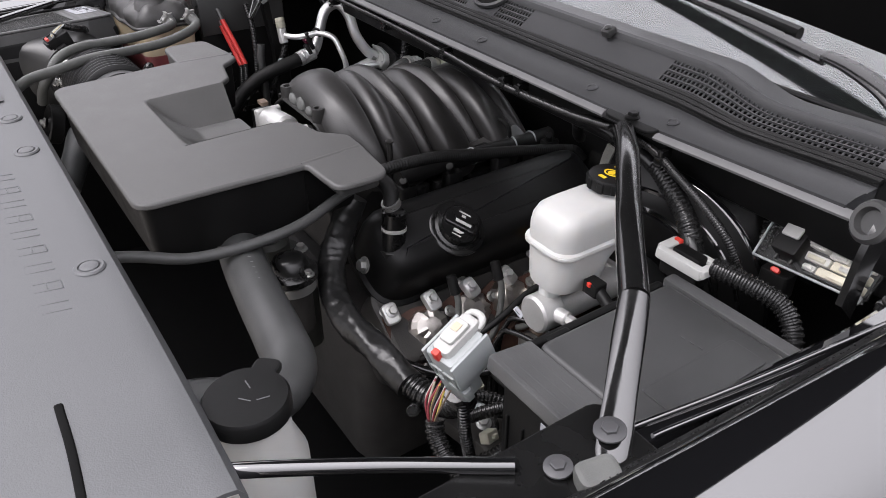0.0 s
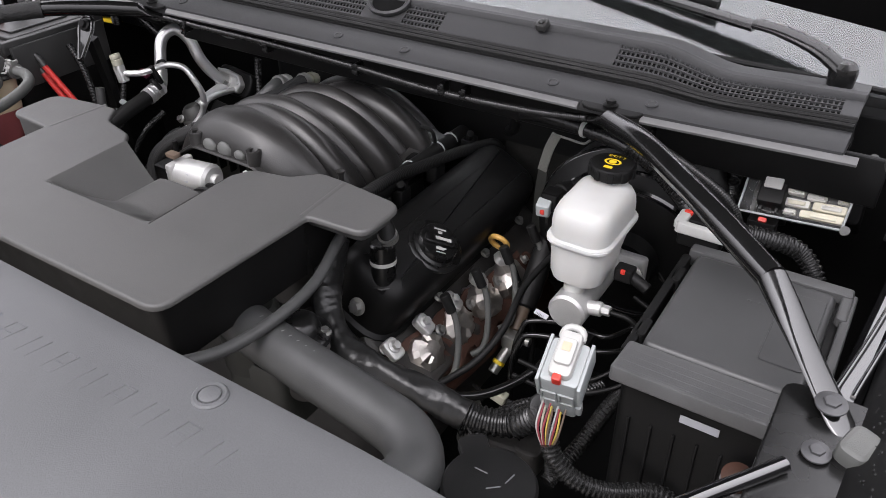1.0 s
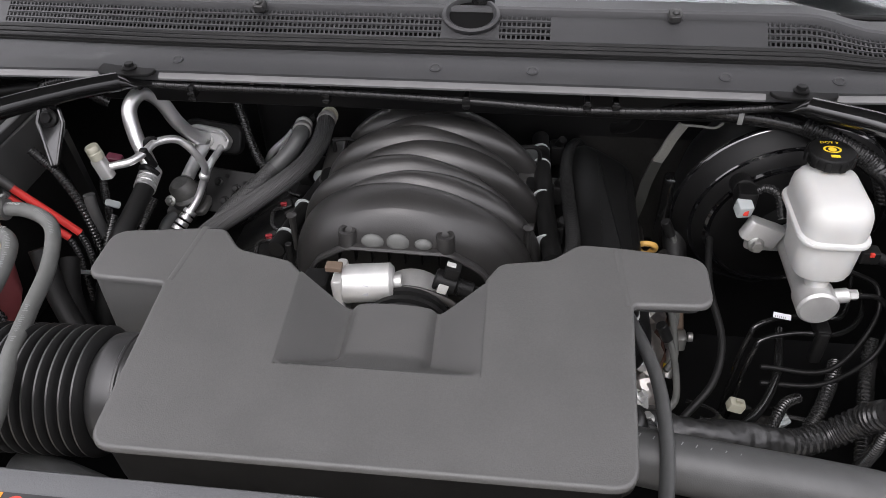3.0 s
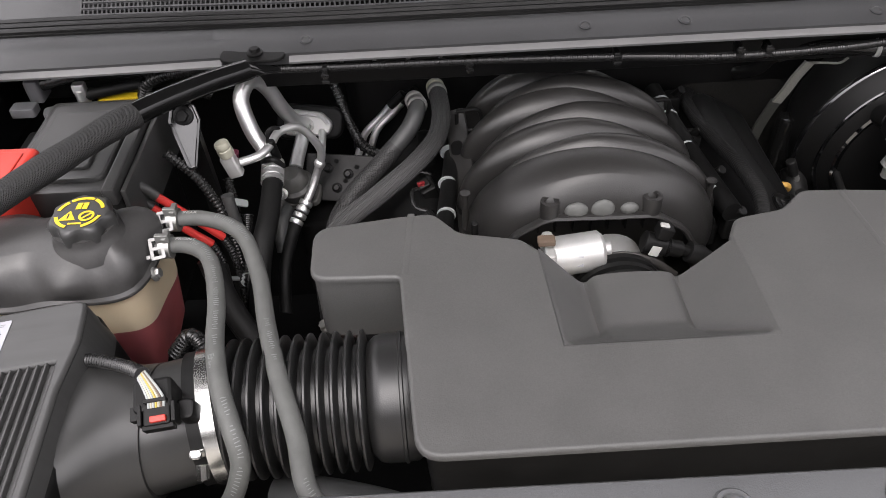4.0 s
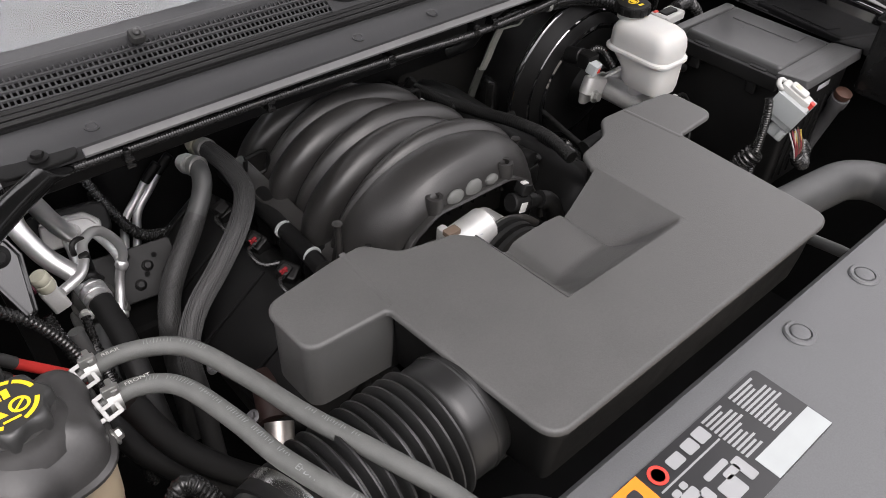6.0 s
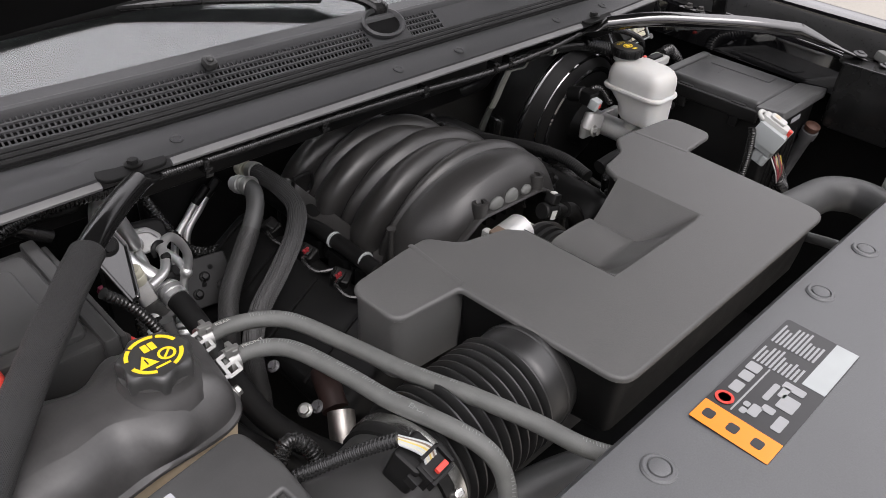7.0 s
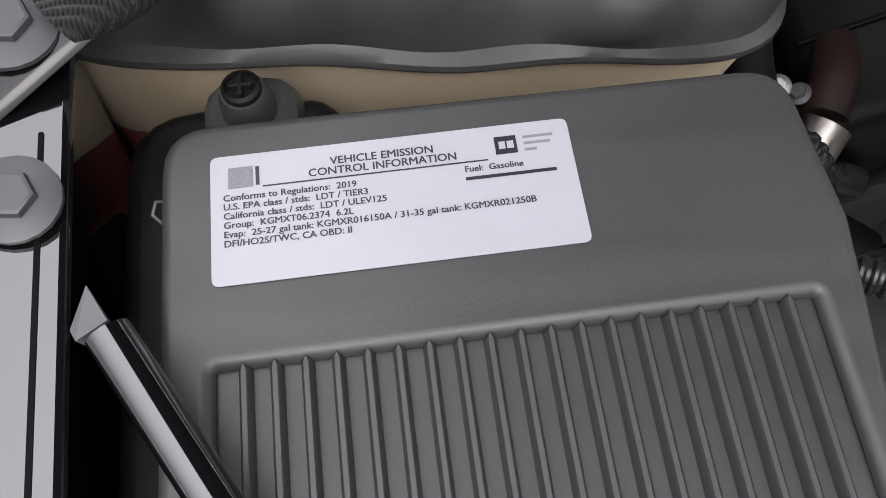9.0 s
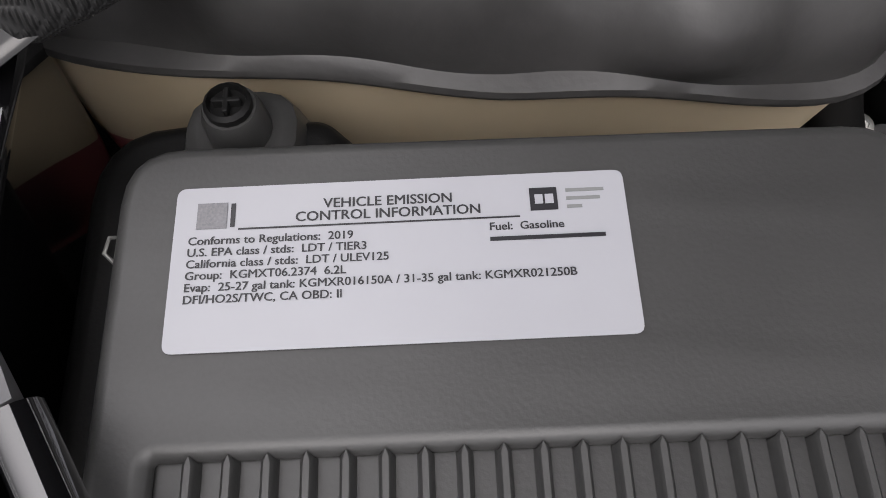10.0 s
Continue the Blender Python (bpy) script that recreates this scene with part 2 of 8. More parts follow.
def spline(pts, n=8):
    p = [Vector(q) for q in pts]
    if len(p) < 3:
        return [p[0].lerp(p[1], i / n) for i in range(n + 1)]
    p = [2 * p[0] - p[1]] + p + [2 * p[-1] - p[-2]]
    out = []
    for k in range(1, len(p) - 2):
        a, b, c, d = p[k - 1:k + 3]
        for i in range(n):
            t = i / n
            out.append(0.5 * (2 * b + (c - a) * t + (2 * a - 5 * b + 4 * c - d) * t * t + (3 * b - a - 3 * c + d) * t ** 3))
    out.append(p[-2])
    return out


def resample(path, step):
    ds = [0.0]
    for a, b in zip(path, path[1:]):
        ds.append(ds[-1] + (b - a).length)
    m = max(2, int(ds[-1] / step) + 1)
    out, k = [], 0
    for i in range(m + 1):
        d = ds[-1] * i / m
        while k < len(ds) - 2 and ds[k + 1] < d:
            k += 1
        f = (d - ds[k]) / max(1e-9, ds[k + 1] - ds[k])
        out.append(path[k].lerp(path[k + 1], min(1, max(0, f))))
    return out, ds[-1]


def tube(pts, r, seg=14, step=None, ribs=0.0, depth=0.0, n=10, flat=1.0, taper=None):
    """A pipe along a smooth line. ribs: their pitch; depth: how far the grooves go in; flat: height over width."""
    path = spline(pts, n)
    path, length = resample(path, ribs / 4 if ribs else (step or max(0.004, r * 0.5)))
    rings = []
    t0 = (path[1] - path[0]).normalized()
    up = Vector((0, 0, 1)) if abs(t0.z) < 0.9 else Vector((0, 1, 0))
    side = t0.cross(up).normalized()
    for i, p in enumerate(path):
        t = (path[min(i + 1, len(path) - 1)] - path[max(i - 1, 0)]).normalized()
        side = (side - t * side.dot(t)).normalized()
        nrm = side.cross(t)
        rr = r if taper is None else r * (1 + (taper - 1) * i / (len(path) - 1))
        if ribs:
            rr -= depth * (0.0 if i % 4 in (0, 1) else 1.0)
        rings.append([p + side * (rr * math.cos(a)) + nrm * (rr * flat * math.sin(a)) for a in (2 * math.pi * k / seg for k in range(seg))])
    return loft(rings)


def lathe(profile, seg=24, m=Matrix()):
    """Profile of (radius, height) from bottom to top, round z, then moved by m."""
    rings = [[(r * math.cos(2 * math.pi * k / seg), r * math.sin(2 * math.pi * k / seg), z) for k in range(seg)] for r, z in profile]
    return xf(loft(rings), m)


def rod(a, b, r, seg=14, bevel=0.0):
    a, b = Vector(a), Vector(b)
    d = b - a
    h = d.length
    bv = bevel or min(r, h / 2) * 0.15
    m = Matrix.Translation(a) @ d.to_track_quat("Z", "Y").to_matrix().to_4x4()
    return lathe([(r - bv, 0), (r, bv), (r, h - bv), (r - bv, h)], seg, m)


def roundrect(w, d, rad, n=5):
    out = []
    for cx, cy, a0 in ((w / 2 - rad, d / 2 - rad, 0), (-w / 2 + rad, d / 2 - rad, 90), (-w / 2 + rad, -d / 2 + rad, 180), (w / 2 - rad, -d / 2 + rad, 270)):
        for i in range(n + 1):
            a = radians(a0 + 90 * i / n)
            out.append((cx + rad * math.cos(a), cy + rad * math.sin(a)))
    return out


def fillet(poly, rad, n=5):
    """Rounds the corners of a polygon. Points are (x, y) or (x, y, radius)."""
    out, m = [], len(poly)
    for i, q in enumerate(poly):
        p, a, b = Vector(q[:2]), Vector(poly[i - 1][:2]), Vector(poly[(i + 1) % m][:2])
        r = q[2] if len(q) > 2 else rad
        if r <= 0:
            out.append(tuple(p))
            continue
        u, v = (a - p), (b - p)
        lu, lv = u.length, v.length
        u.normalize(), v.normalize()
        ang = u.angle(v)
        c = min(r / math.tan(ang / 2), 0.48 * lu, 0.48 * lv)
        s, e = p + u * c, p + v * c
        for k in range(n + 1):
            t = k / n
            out.append(tuple(s * (1 - t) ** 2 + p * (2 * t * (1 - t)) + e * t * t))
    return out


def inset(poly, d):
    """Moves a closed outline inwards by d (outline runs anticlockwise)."""
    out, m = [], len(poly)
    for i in range(m):
        p, a, b = Vector(poly[i]), Vector(poly[i - 1]), Vector(poly[(i + 1) % m])
        e1, e2 = (p - a), (b - p)
        if e1.length < 1e-7 or e2.length < 1e-7:
            e1 = e2 = b - a
        n1 = Vector((-e1.y, e1.x)).normalized()
        n2 = Vector((-e2.y, e2.x)).normalized()
        k = n1 + n2
        k = k / max(0.5, k.length_squared / 2) if k.length > 1e-6 else n1
        out.append(tuple(p + k * d))
    return out


def prism(poly, z0, z1, r=0.004, n=3, foot=0.0):
    """A block with that outline, its top edge rounded by r; foot: how much wider it is at the bottom."""
    rings = [[(x, y, z0) for x, y in inset(poly, -foot)]]
    if not foot and r:
        rings = [[(x, y, z0) for x, y in inset(poly, r * 0.4)], [(x, y, z0 + r * 0.4) for x, y in poly]]
    for i in range(n + 1):
        a = math.pi / 2 * i / n
        rings.append([(x, y, z1 - r + r * math.sin(a)) for x, y in inset(poly, r * (1 - math.cos(a)))])
    rings.append([(x, y, z1) for x, y in inset(poly, r + min(0.0005, 0.1 * r))])
    return loft(rings)


def block(w, d, h, rad=0.004, r=0.002, m=Matrix(), foot=0.0, n=3):
    """A rounded block standing on z = 0, centred in x and y, then moved by m."""
    return xf(prism(roundrect(w, d, min(rad, w * 0.49, d * 0.49), n), 0, h, min(r, h * 0.45, rad * 0.85), 2, foot), m)


def hexbolt(m, r=0.008, h=0.006, flange=1.5):
    """A flanged bolt head on z = 0."""
    hexa = [(r * math.cos(radians(60 * k)), r * math.sin(radians(60 * k))) for k in range(6)]
    return xf(joined(lathe([(r * flange, 0), (r * flange, 0.0015), (r * 1.05, 0.003)], 20), prism(hexa, 0.002, 0.002 + h, 0.001, 2)), m)


def ellipsoid(c, rx, ry, rz, seg=16, rows=8):
    prof = [(math.cos(-math.pi / 2 + math.pi * i / rows), math.sin(-math.pi / 2 + math.pi * i / rows)) for i in range(rows + 1)]
    prof = [(max(r, 0.02), z) for r, z in prof]
    return lathe(prof, seg, Matrix.Translation(c) @ Matrix.Diagonal((rx, ry, rz, 1)))


def sheet(poly, m, t=0.0004):
    """A thin film with that outline on z = 0 of m."""
    return xf(loft([[(x, y, 0) for x, y in poly], [(x, y, t) for x, y in poly]]), m)


def rect(x0, y0, x1, y1):
    return [(x0, y0), (x1, y0), (x1, y1), (x0, y1)]


def mesh_of(name, g, material, sharp=38):
    me = bpy.data.meshes.new(name)
    me.from_pydata([tuple(v) for v in g[0]], [], [tuple(f) for f in g[1]])
    me.materials.append(material)
    me.polygons.foreach_set("use_smooth", [True] * len(me.polygons))
    me.update()
    me.set_sharp_from_angle(angle=radians(sharp))
    return me


def thing(name, label, category, at=(0, 0, 0), group="", kind=""):
    ob = new(name)
    ob.empty_display_size = 0.02
    ob.location = at
    return tagged(ob, label, category, group, kind)


def part(name, g, material, parent, label="", sharp=38):
    ob = new(name, mesh_of(name, g, material, sharp))
    if parent is not None:
        ob.parent = parent
        if parent.type == "EMPTY":
            ob.matrix_parent_inverse = Matrix.Translation(parent.location).inverted()
    if label:
        ob["label"] = label
    return ob


def solid(name, g, material, label, category, group="", kind="", sharp=38):
    """A thing that is one mesh."""
    return tagged(part(name, g, material, None, "", sharp), label, category, group, kind)


def words(body, size, m, align="LEFT"):
    """Flat lettering in the built-in font on z = 0 of m."""
    cu = bpy.data.curves.new("text", "FONT")
    cu.body, cu.size, cu.align_x, cu.extrude, cu.resolution_u = body, size, align, 0.00005, 3
    ob = new("text", cu)
    me = bpy.data.meshes.new_from_object(ob.evaluated_get(bpy.context.evaluated_depsgraph_get()))
    g = ([m @ v.co for v in me.vertices], [tuple(p.vertices) for p in me.polygons])
    bpy.data.objects.remove(ob)
    bpy.data.meshes.remove(me)
    bpy.data.curves.remove(cu)
    return g


def T(x, y, z):
    return Matrix.Translation((x, y, z))

# ---- setting: ground, body panels, firewall ----
solid("ground", ([(-120, -120, 0), (120, -120, 0), (120, 120, 0), (-120, 120, 0)], [(0, 1, 2, 3)]), GROUNDM, "pale beige concrete ground of the yard", "ground", kind="structure")
# firewall and floor carry the bay's shade in their near-black colour
solid("firewall", block(1.56, 0.04, 0.60, 0.01, 0.005, T(0, 0.235, 0.56)), DEEP, "black painted steel firewall behind the engine, darkened for shade", "firewall", kind="structure")
solid("bay_floor", block(1.56, 1.20, 0.03, 0.01, 0.005, T(0, -0.33, 0.50)), DEEP, "unseen undertray below the engine, near-black for shade", "undertray", kind="structure")


def side_profile(side, prof, y0, y1, steps=14, bow=0.0, slant=0.0):
    """A strip of bodywork: a thick cross-section (x outwards, z) swept from y0 to y1."""
    rings = []
    for k in range(steps + 1):
        y = y0 + (y1 - y0) * k / steps
        b = bow * ((y + 0.1) ** 2)
        rings.append([(side * (x - b + slant * min(0.0, y + 0.09)), y, z - b * 0.6) for x, z in (prof if side > 0 else prof[::-1])])
    return loft(rings)


for side, word in ((1, "right"), (-1, "left")):
    # wall colour is near-black to hold the shade low in the bay
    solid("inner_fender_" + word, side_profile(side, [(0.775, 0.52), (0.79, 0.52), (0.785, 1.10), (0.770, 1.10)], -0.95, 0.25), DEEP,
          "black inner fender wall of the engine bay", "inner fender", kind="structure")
    # painted upper rail, with a lip towards the bay and a gutter towards the fender
    solid("upper_rail_" + word, side_profile(side, [(0.748, 1.085), (0.752, 1.148), (0.757, 1.153), (0.768, 1.153), (0.773, 1.147), (0.775, 1.10), (0.768, 1.085)], -0.95, 0.20, 20, 0.0, 0.085), PAINT,
          "gloss black painted upper rail of the engine bay", "body rail", kind="structure")
    wing = thing("fender_" + word, "gloss black painted front fender beside the open engine bay", "fender", (side * 0.86, -0.2, 0.5))
    skin = [(0.800, 1.150), (0.806, 1.158), (0.816, 1.161), (0.840, 1.160), (0.870, 1.154), (0.898, 1.140), (0.918, 1.112), (0.932, 1.05), (0.94, 0.90), (0.943, 0.70), (0.933, 0.70), (0.930, 0.90), (0.920, 1.045), (0.906, 1.102), (0.890, 1.126), (0.86, 1.140), (0.812, 1.147)]
    if side > 0:
        skin = [(x + 0.015, z + 0.045) for x, z in skin]
    part("panel", side_profile(side, [(x - 0.015, z) for x, z in skin], -0.95, 0.75, 24, 0.0, 0.055), PAINT, wing)
    part("edge_seal", side_profile(side, [(0.768, 1.128), (0.768, 1.148), (0.772, 1.153), (0.782, 1.156), (0.786, 1.153), (0.786, 1.130)] if side < 0 else [(0.768, 1.128), (0.768, 1.150), (0.774, 1.160), (0.784, 1.172), (0.795, 1.190), (0.799, 1.192), (0.799, 1.130)], -0.95, 0.75, 24, 0.0, 0.055), RUBBER, wing, "black rubber edge seal wet with drops")

for pts in ([(0.733, -0.322, 1.1525), (0.736, -0.308, 1.1535), (0.749, -0.2295, 1.1540), (0.7625, -0.130, 1.1545), (0.7745, -0.035, 1.1545), (0.780, 0.020, 1.154)], [(0.7475, -0.318, 1.1530), (0.7495, -0.304, 1.1535), (0.7640, -0.2111, 1.1540), (0.776, -0.130, 1.1545), (0.786, -0.060, 1.1545)]):
    solid("rail_lip", tube(pts, 0.0026, 12, step=0.01), PAINT, "gloss black rolled lip of the body rail, wet", "rail lip", "rail lips", kind="structure")
rr = random.Random(12)
drops = []
for k in range(260):
    f = rr.random()
    y = -0.46 + 0.56 * f
    g = rr.random()
    side_x = 0.055 * min(0.0, y + 0.09)
    x, z = 0.7750 + 0.0215 * g + side_x, 1.1606 + 0.0300 * g
    q = rr.choice((0.0005, 0.0006, 0.0008, 0.0011))
    drops.append(ellipsoid((x, y, z), q, q * rr.uniform(0.9, 1.5), q * 0.8, 8, 4))
tagged(part("water_drops", joined(*drops), WATER, None), "clear water drops beaded on the rubber edge seal", "water drops", kind="stuff")

# open bonnet, hinged behind the cowl and rising forwards over the bay
hood = thing("open_hood", "open hood with a dark inner panel, raised over the bay", "hood", (0, 0.26, 1.28))


def hood_point(x, u, t=0.0):
    """u runs from the rear edge (0) to the front edge (1)."""
    e = (abs(x) / 0.78) ** 2
    ang = radians(60)
    y, z = 0.100 + 0.03 * e, 1.345 - 0.066 * e
    return (x, y - u * 1.22 * math.cos(ang) + t * math.sin(ang), z + u * 1.22 * math.sin(ang) + t * math.cos(ang) + 0.03 * math.sin(u * math.pi) * (1 - e))


xs = [-0.725 + 1.45 * i / 16 for i in range(17)]
us = [j / 10 for j in range(11)]
vs = [hood_point(x, u) for u in us for x in xs] + [hood_point(x, u, 0.03) for u in us for x in xs]
n1, n2 = len(xs), len(xs) * len(us)
fs = []
for j in range(10):
    for i in range(16):
        a = j * n1 + i
        fs.append((a, a + n1, a + n1 + 1, a + 1))
        fs.append((n2 + a, n2 + a + 1, n2 + a + n1 + 1, n2 + a + n1))
for j in range(10):
    a, b = j * n1, j * n1 + 16
    fs += [(a, n2 + a, n2 + a + n1, a + n1), (b, b + n1, n2 + b + n1, n2 + b)]
for i in range(16):
    a, b = i, 10 * n1 + i
    fs += [(a, a + 1, n2 + a + 1, n2 + a), (b, n2 + b, n2 + b + 1, b + 1)]
# underside shade is put into the near-black colour
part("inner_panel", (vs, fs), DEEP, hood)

for side in (1, -1):
    hinge = thing("hood_hinge", "black painted steel hood hinge with grey bolts", "hinge", (side * 0.74, 0.0, 1.15), "hood hinges")
    line = [(0.738, -0.075, 1.150), (0.738, -0.060, 1.215), (0.736, 0.000, 1.255), (0.732, 0.075, 1.290)]
    part("arm", loft([[(side * (x + dx), y + dy, z + dz) for dx, dy, dz in ((0.003, -0.012, 0.012), (0.003, 0.012, -0.012), (-0.003, 0.012, -0.012), (-0.003, -0.012, 0.012))] for x, y, z in spline(line, 5)]), ECOAT, hinge)
    part("base", block(0.022, 0.060, 0.010, 0.006, 0.003, T(side * 0.756, -0.010, 1.140)), ECOAT, hinge)
    part("pivot_ring", lathe([(0.008, 0), (0.012, 0), (0.018, 0.002), (0.019, 0.006), (0.016, 0.010), (0.012, 0.010), (0.010, 0.004)], 26, T(side * 0.734, -0.062, 1.232) @ pose(0, 0, 0, 60, -30 * side, 0)), SATIN, hinge, "grey round pivot cap")
    for y in (-0.115, -0.040):
        part("bolt", hexbolt(T(side * 0.756, y * 0.35 + 0.014, 1.150), 0.006, 0.006, 1.6), IRON, hinge)

# ---- cowl below the windscreen ----
cowl = thing("cowl_panel", "weathered grey-black plastic cowl panel below the windscreen", "cowl panel", (0, 0.06, 1.2))


def cowl_at(x, y, z):
    """The cowl runs straight in the middle and sweeps back and down towards its ends; on the driver's side its rear
    edge drops in an S before the wiper."""
    back_w = min(1.0, max(0.0, (y + 0.004) / 0.06))
    if x < 0.0:
        e = min(1.0, max(0.0, (-x - 0.30) / 0.40))
        b = e * e * (3 - 2 * e)
        return (x, y + 0.058 * b * back_w, z - 0.004 * b - 0.017 * b * back_w)
    e, f = min(1.0, max(0.0, (x - 0.43) / 0.10)), min(1.0, max(0.0, (x - 0.52) / 0.15))
    s, b = e * e * (3 - 2 * e), f * f * (3 - 2 * f)
    rim_w = min(1.0, max(0.0, (y - 0.060) / 0.036))
    return (x, y + 0.020 * b * back_w + 0.016 * max(0.0, (x - 0.45) / 0.24) * (1 - 0.6 * back_w), z - s * (0.009 * back_w + 0.012 * rim_w) - 0.004 * b * back_w)


def cowl_strip(prof, x0=-0.775, x1=0.674, steps=70):
    rings = []
    for k in range(steps + 1):
        x = x0 + (x1 - x0) * k / steps
        rings.append([cowl_at(x, y, z) for y, z in prof])
    return loft(rings)


part("front_lip", joined(cowl_strip([(-0.012, 1.187), (-0.013, 1.190), (-0.008, 1.1945), (-0.004, 1.195), (-0.004, 1.186)], -0.375, 0.375, 30),
     cowl_strip([(-0.012, 1.187), (-0.013, 1.190), (-0.008, 1.1945), (-0.004, 1.195), (-0.004, 1.186)], -0.775, -0.455, 14),
     cowl_strip([(-0.012, 1.187), (-0.013, 1.190), (-0.008, 1.1945), (-0.004, 1.195), (-0.004, 1.186)], 0.455, 0.690, 12)), EDGE, cowl, "pale bare front lip")
part("trim", cowl_strip([(-0.006, 1.184), (-0.006, 1.198), (0.006, 1.203), (0.020, 1.2065), (0.022, 1.205), (0.040, 1.210), (0.040, 1.190)]), TRIM, cowl)
for y, z in ((0.043, 1.214), (0.050, 1.2165), (0.057, 1.2185)):
    part("gasket_ridge", cowl_strip([(y + 0.0035 * math.cos(a), z + 0.0042 * math.sin(a)) for a in (2 * math.pi * (k + 0.5) / 8 for k in range(8))][::-1]), RUBBER, cowl, "ribbed black rubber gasket")
part("gasket_base", cowl_strip([(0.038, 1.190), (0.038, 1.212), (0.062, 1.2185), (0.066, 1.190)]), RUBBER, cowl)
# duct floor and wall coloured near-black as the shade behind the grille
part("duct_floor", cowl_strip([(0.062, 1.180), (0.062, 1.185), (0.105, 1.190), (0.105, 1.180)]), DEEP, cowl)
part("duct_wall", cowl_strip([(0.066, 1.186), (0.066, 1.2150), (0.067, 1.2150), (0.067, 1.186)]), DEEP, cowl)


def vent_bits(x0, x1):
    bars = []
    for k in range(int((x1 - x0) / 0.0062)):
        x = x0 + 0.0031 + k * 0.0062
        c = [cowl_at(x + dx, y, z) for dx in (-0.0010, 0.0010) for y, z in ((0.0655, 1.2195), (0.096, 1.240))]
        low = [Vector(p) - Vector((0, 0, 0.0018)) for p in c]
        bars.append(([*map(Vector, c), *low], [(0, 2, 3, 1), (4, 5, 7, 6), (0, 1, 5, 4), (2, 6, 7, 3), (0, 4, 6, 2), (1, 3, 7, 5)]))
    for f in (0.0, 0.25, 0.5, 0.75, 1.0):
        y, z = 0.0655 + 0.0305 * f, 1.2195 + 0.0205 * f
        bars.append(cowl_strip([(y - 0.0011, z - 0.0022), (y - 0.0011, z + 0.0004), (y + 0.0011, z + 0.0012), (y + 0.0011, z - 0.0018)], x0, x1, max(4, int((x1 - x0) / 0.015))))
    return joined(*bars)


def plain_bits(x0, x1):
    return cowl_strip([(0.0635, 1.212), (0.0635, 1.219), (0.096, 1.2405), (0.097, 1.234)], x0, x1, max(3, int((x1 - x0) / 0.02)))


for x0, x1 in ((-0.66, -0.02), (0.055, 0.12), (0.386, 0.654)):
    part("grille", vent_bits(x0, x1), TRIM, cowl, "slotted air intake grille")
for x0, x1 in ((-0.775, -0.66), (-0.02, 0.055), (0.12, 0.386), (0.654, 0.674)):
    part("panel", plain_bits(x0, x1), TRIM, cowl)
part("rear_flange", cowl_strip([(0.094, 1.230), (0.094, 1.2415), (0.0965, 1.247), (0.101, 1.249), (0.106, 1.247), (0.115, 1.238), (0.150, 1.240), (0.150, 1.228)]), TRIM, cowl)
for x in (0.273, -0.262):
    p = cowl_at(x, 0.092, 1.243)
    part("washer_nozzle", joined(block(0.016, 0.018, 0.010, 0.004, 0.003, T(*p) @ pose(0, 0, 0, 25)), ellipsoid((p[0], p[1] - 0.004, p[2] + 0.009), 0.005, 0.006, 0.004, 10, 6)), SATIN, cowl)
for x in (-0.355, -0.02, 0.10, 0.33, 0.46):
    p = cowl_at(x, 0.012, 1.2045)
    part("clip_pocket", lathe([(0.008, 0), (0.008, 0.0012), (0.0055, 0.0016), (0.0045, 0.0006)], 14, T(*p) @ pose(0, 0, 0, 14)), TRIM, cowl)
part("wiper_hollow", joined(lathe([(0.030, 0), (0.034, 0.003), (0.034, 0.008), (0.030, 0.010), (0.026, 0.006), (0.024, -0.006)], 24, T(0.018, 0.092, 1.236) @ pose(0, 0, 0, 30) @ Matrix.Diagonal((1.1, 0.8, 1, 1)))), TRIM, cowl)
# near-black floor paints the shade inside the wiper hollow
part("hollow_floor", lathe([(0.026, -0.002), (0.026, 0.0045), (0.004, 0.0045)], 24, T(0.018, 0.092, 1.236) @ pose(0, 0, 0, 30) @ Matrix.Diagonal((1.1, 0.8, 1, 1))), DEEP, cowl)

pane = thing("windscreen", "wet windscreen glass reflecting a bright sky", "windscreen", (0, 0.3, 1.26))
rows = []
for v in range(9):
    f = v / 8
    ring = []
    for k in range(41):
        x = -0.76 + 1.52 * k / 40
        e = (x / 0.76) ** 2
        ring.append((x, 0.135 + 0.055 * e + f * 0.62 + 0.03 * e * f, 1.232 - 0.030 * e + f * 0.36 + 0.02 * math.sin(f * 3.14)))
    rows.append(ring)
vs = [p for r in rows for p in r] + [(x, y + 0.002, z - 0.004) for r in rows for x, y, z in r]
n1, n2 = 41, 41 * 9
fs = []
for j in range(8):
    for i in range(40):
        a = j * n1 + i
        fs += [(a, a + 1, a + n1 + 1, a + n1), (n2 + a, n2 + a + n1, n2 + a + n1 + 1, n2 + a + 1)]
part("pane", (vs, fs), GLASS, pane).visible_shadow = False
part("lower_seal", tube([(x, 0.135 + 0.055 * (x / 0.76) ** 2, 1.234 - 0.030 * (x / 0.76) ** 2) for x in (-0.75 + 0.1 * k for k in range(16))], 0.004, 8, step=0.02), RUBBER, pane, "black rubber seal")
solid("dashboard", block(1.5, 0.5, 0.05, 0.05, 0.02, T(0, 0.52, 1.12)), BLACK, "dark dashboard top behind the windscreen", "dashboard")
# added backing wall, blocks light from behind so the glass stays dark
solid("glass_backing", block(1.6, 0.03, 0.9, 0.01, 0.01, T(0, 0.80, 0.7)), DEEP, "near-black backing wall added behind the glass", "cabin", kind="structure")


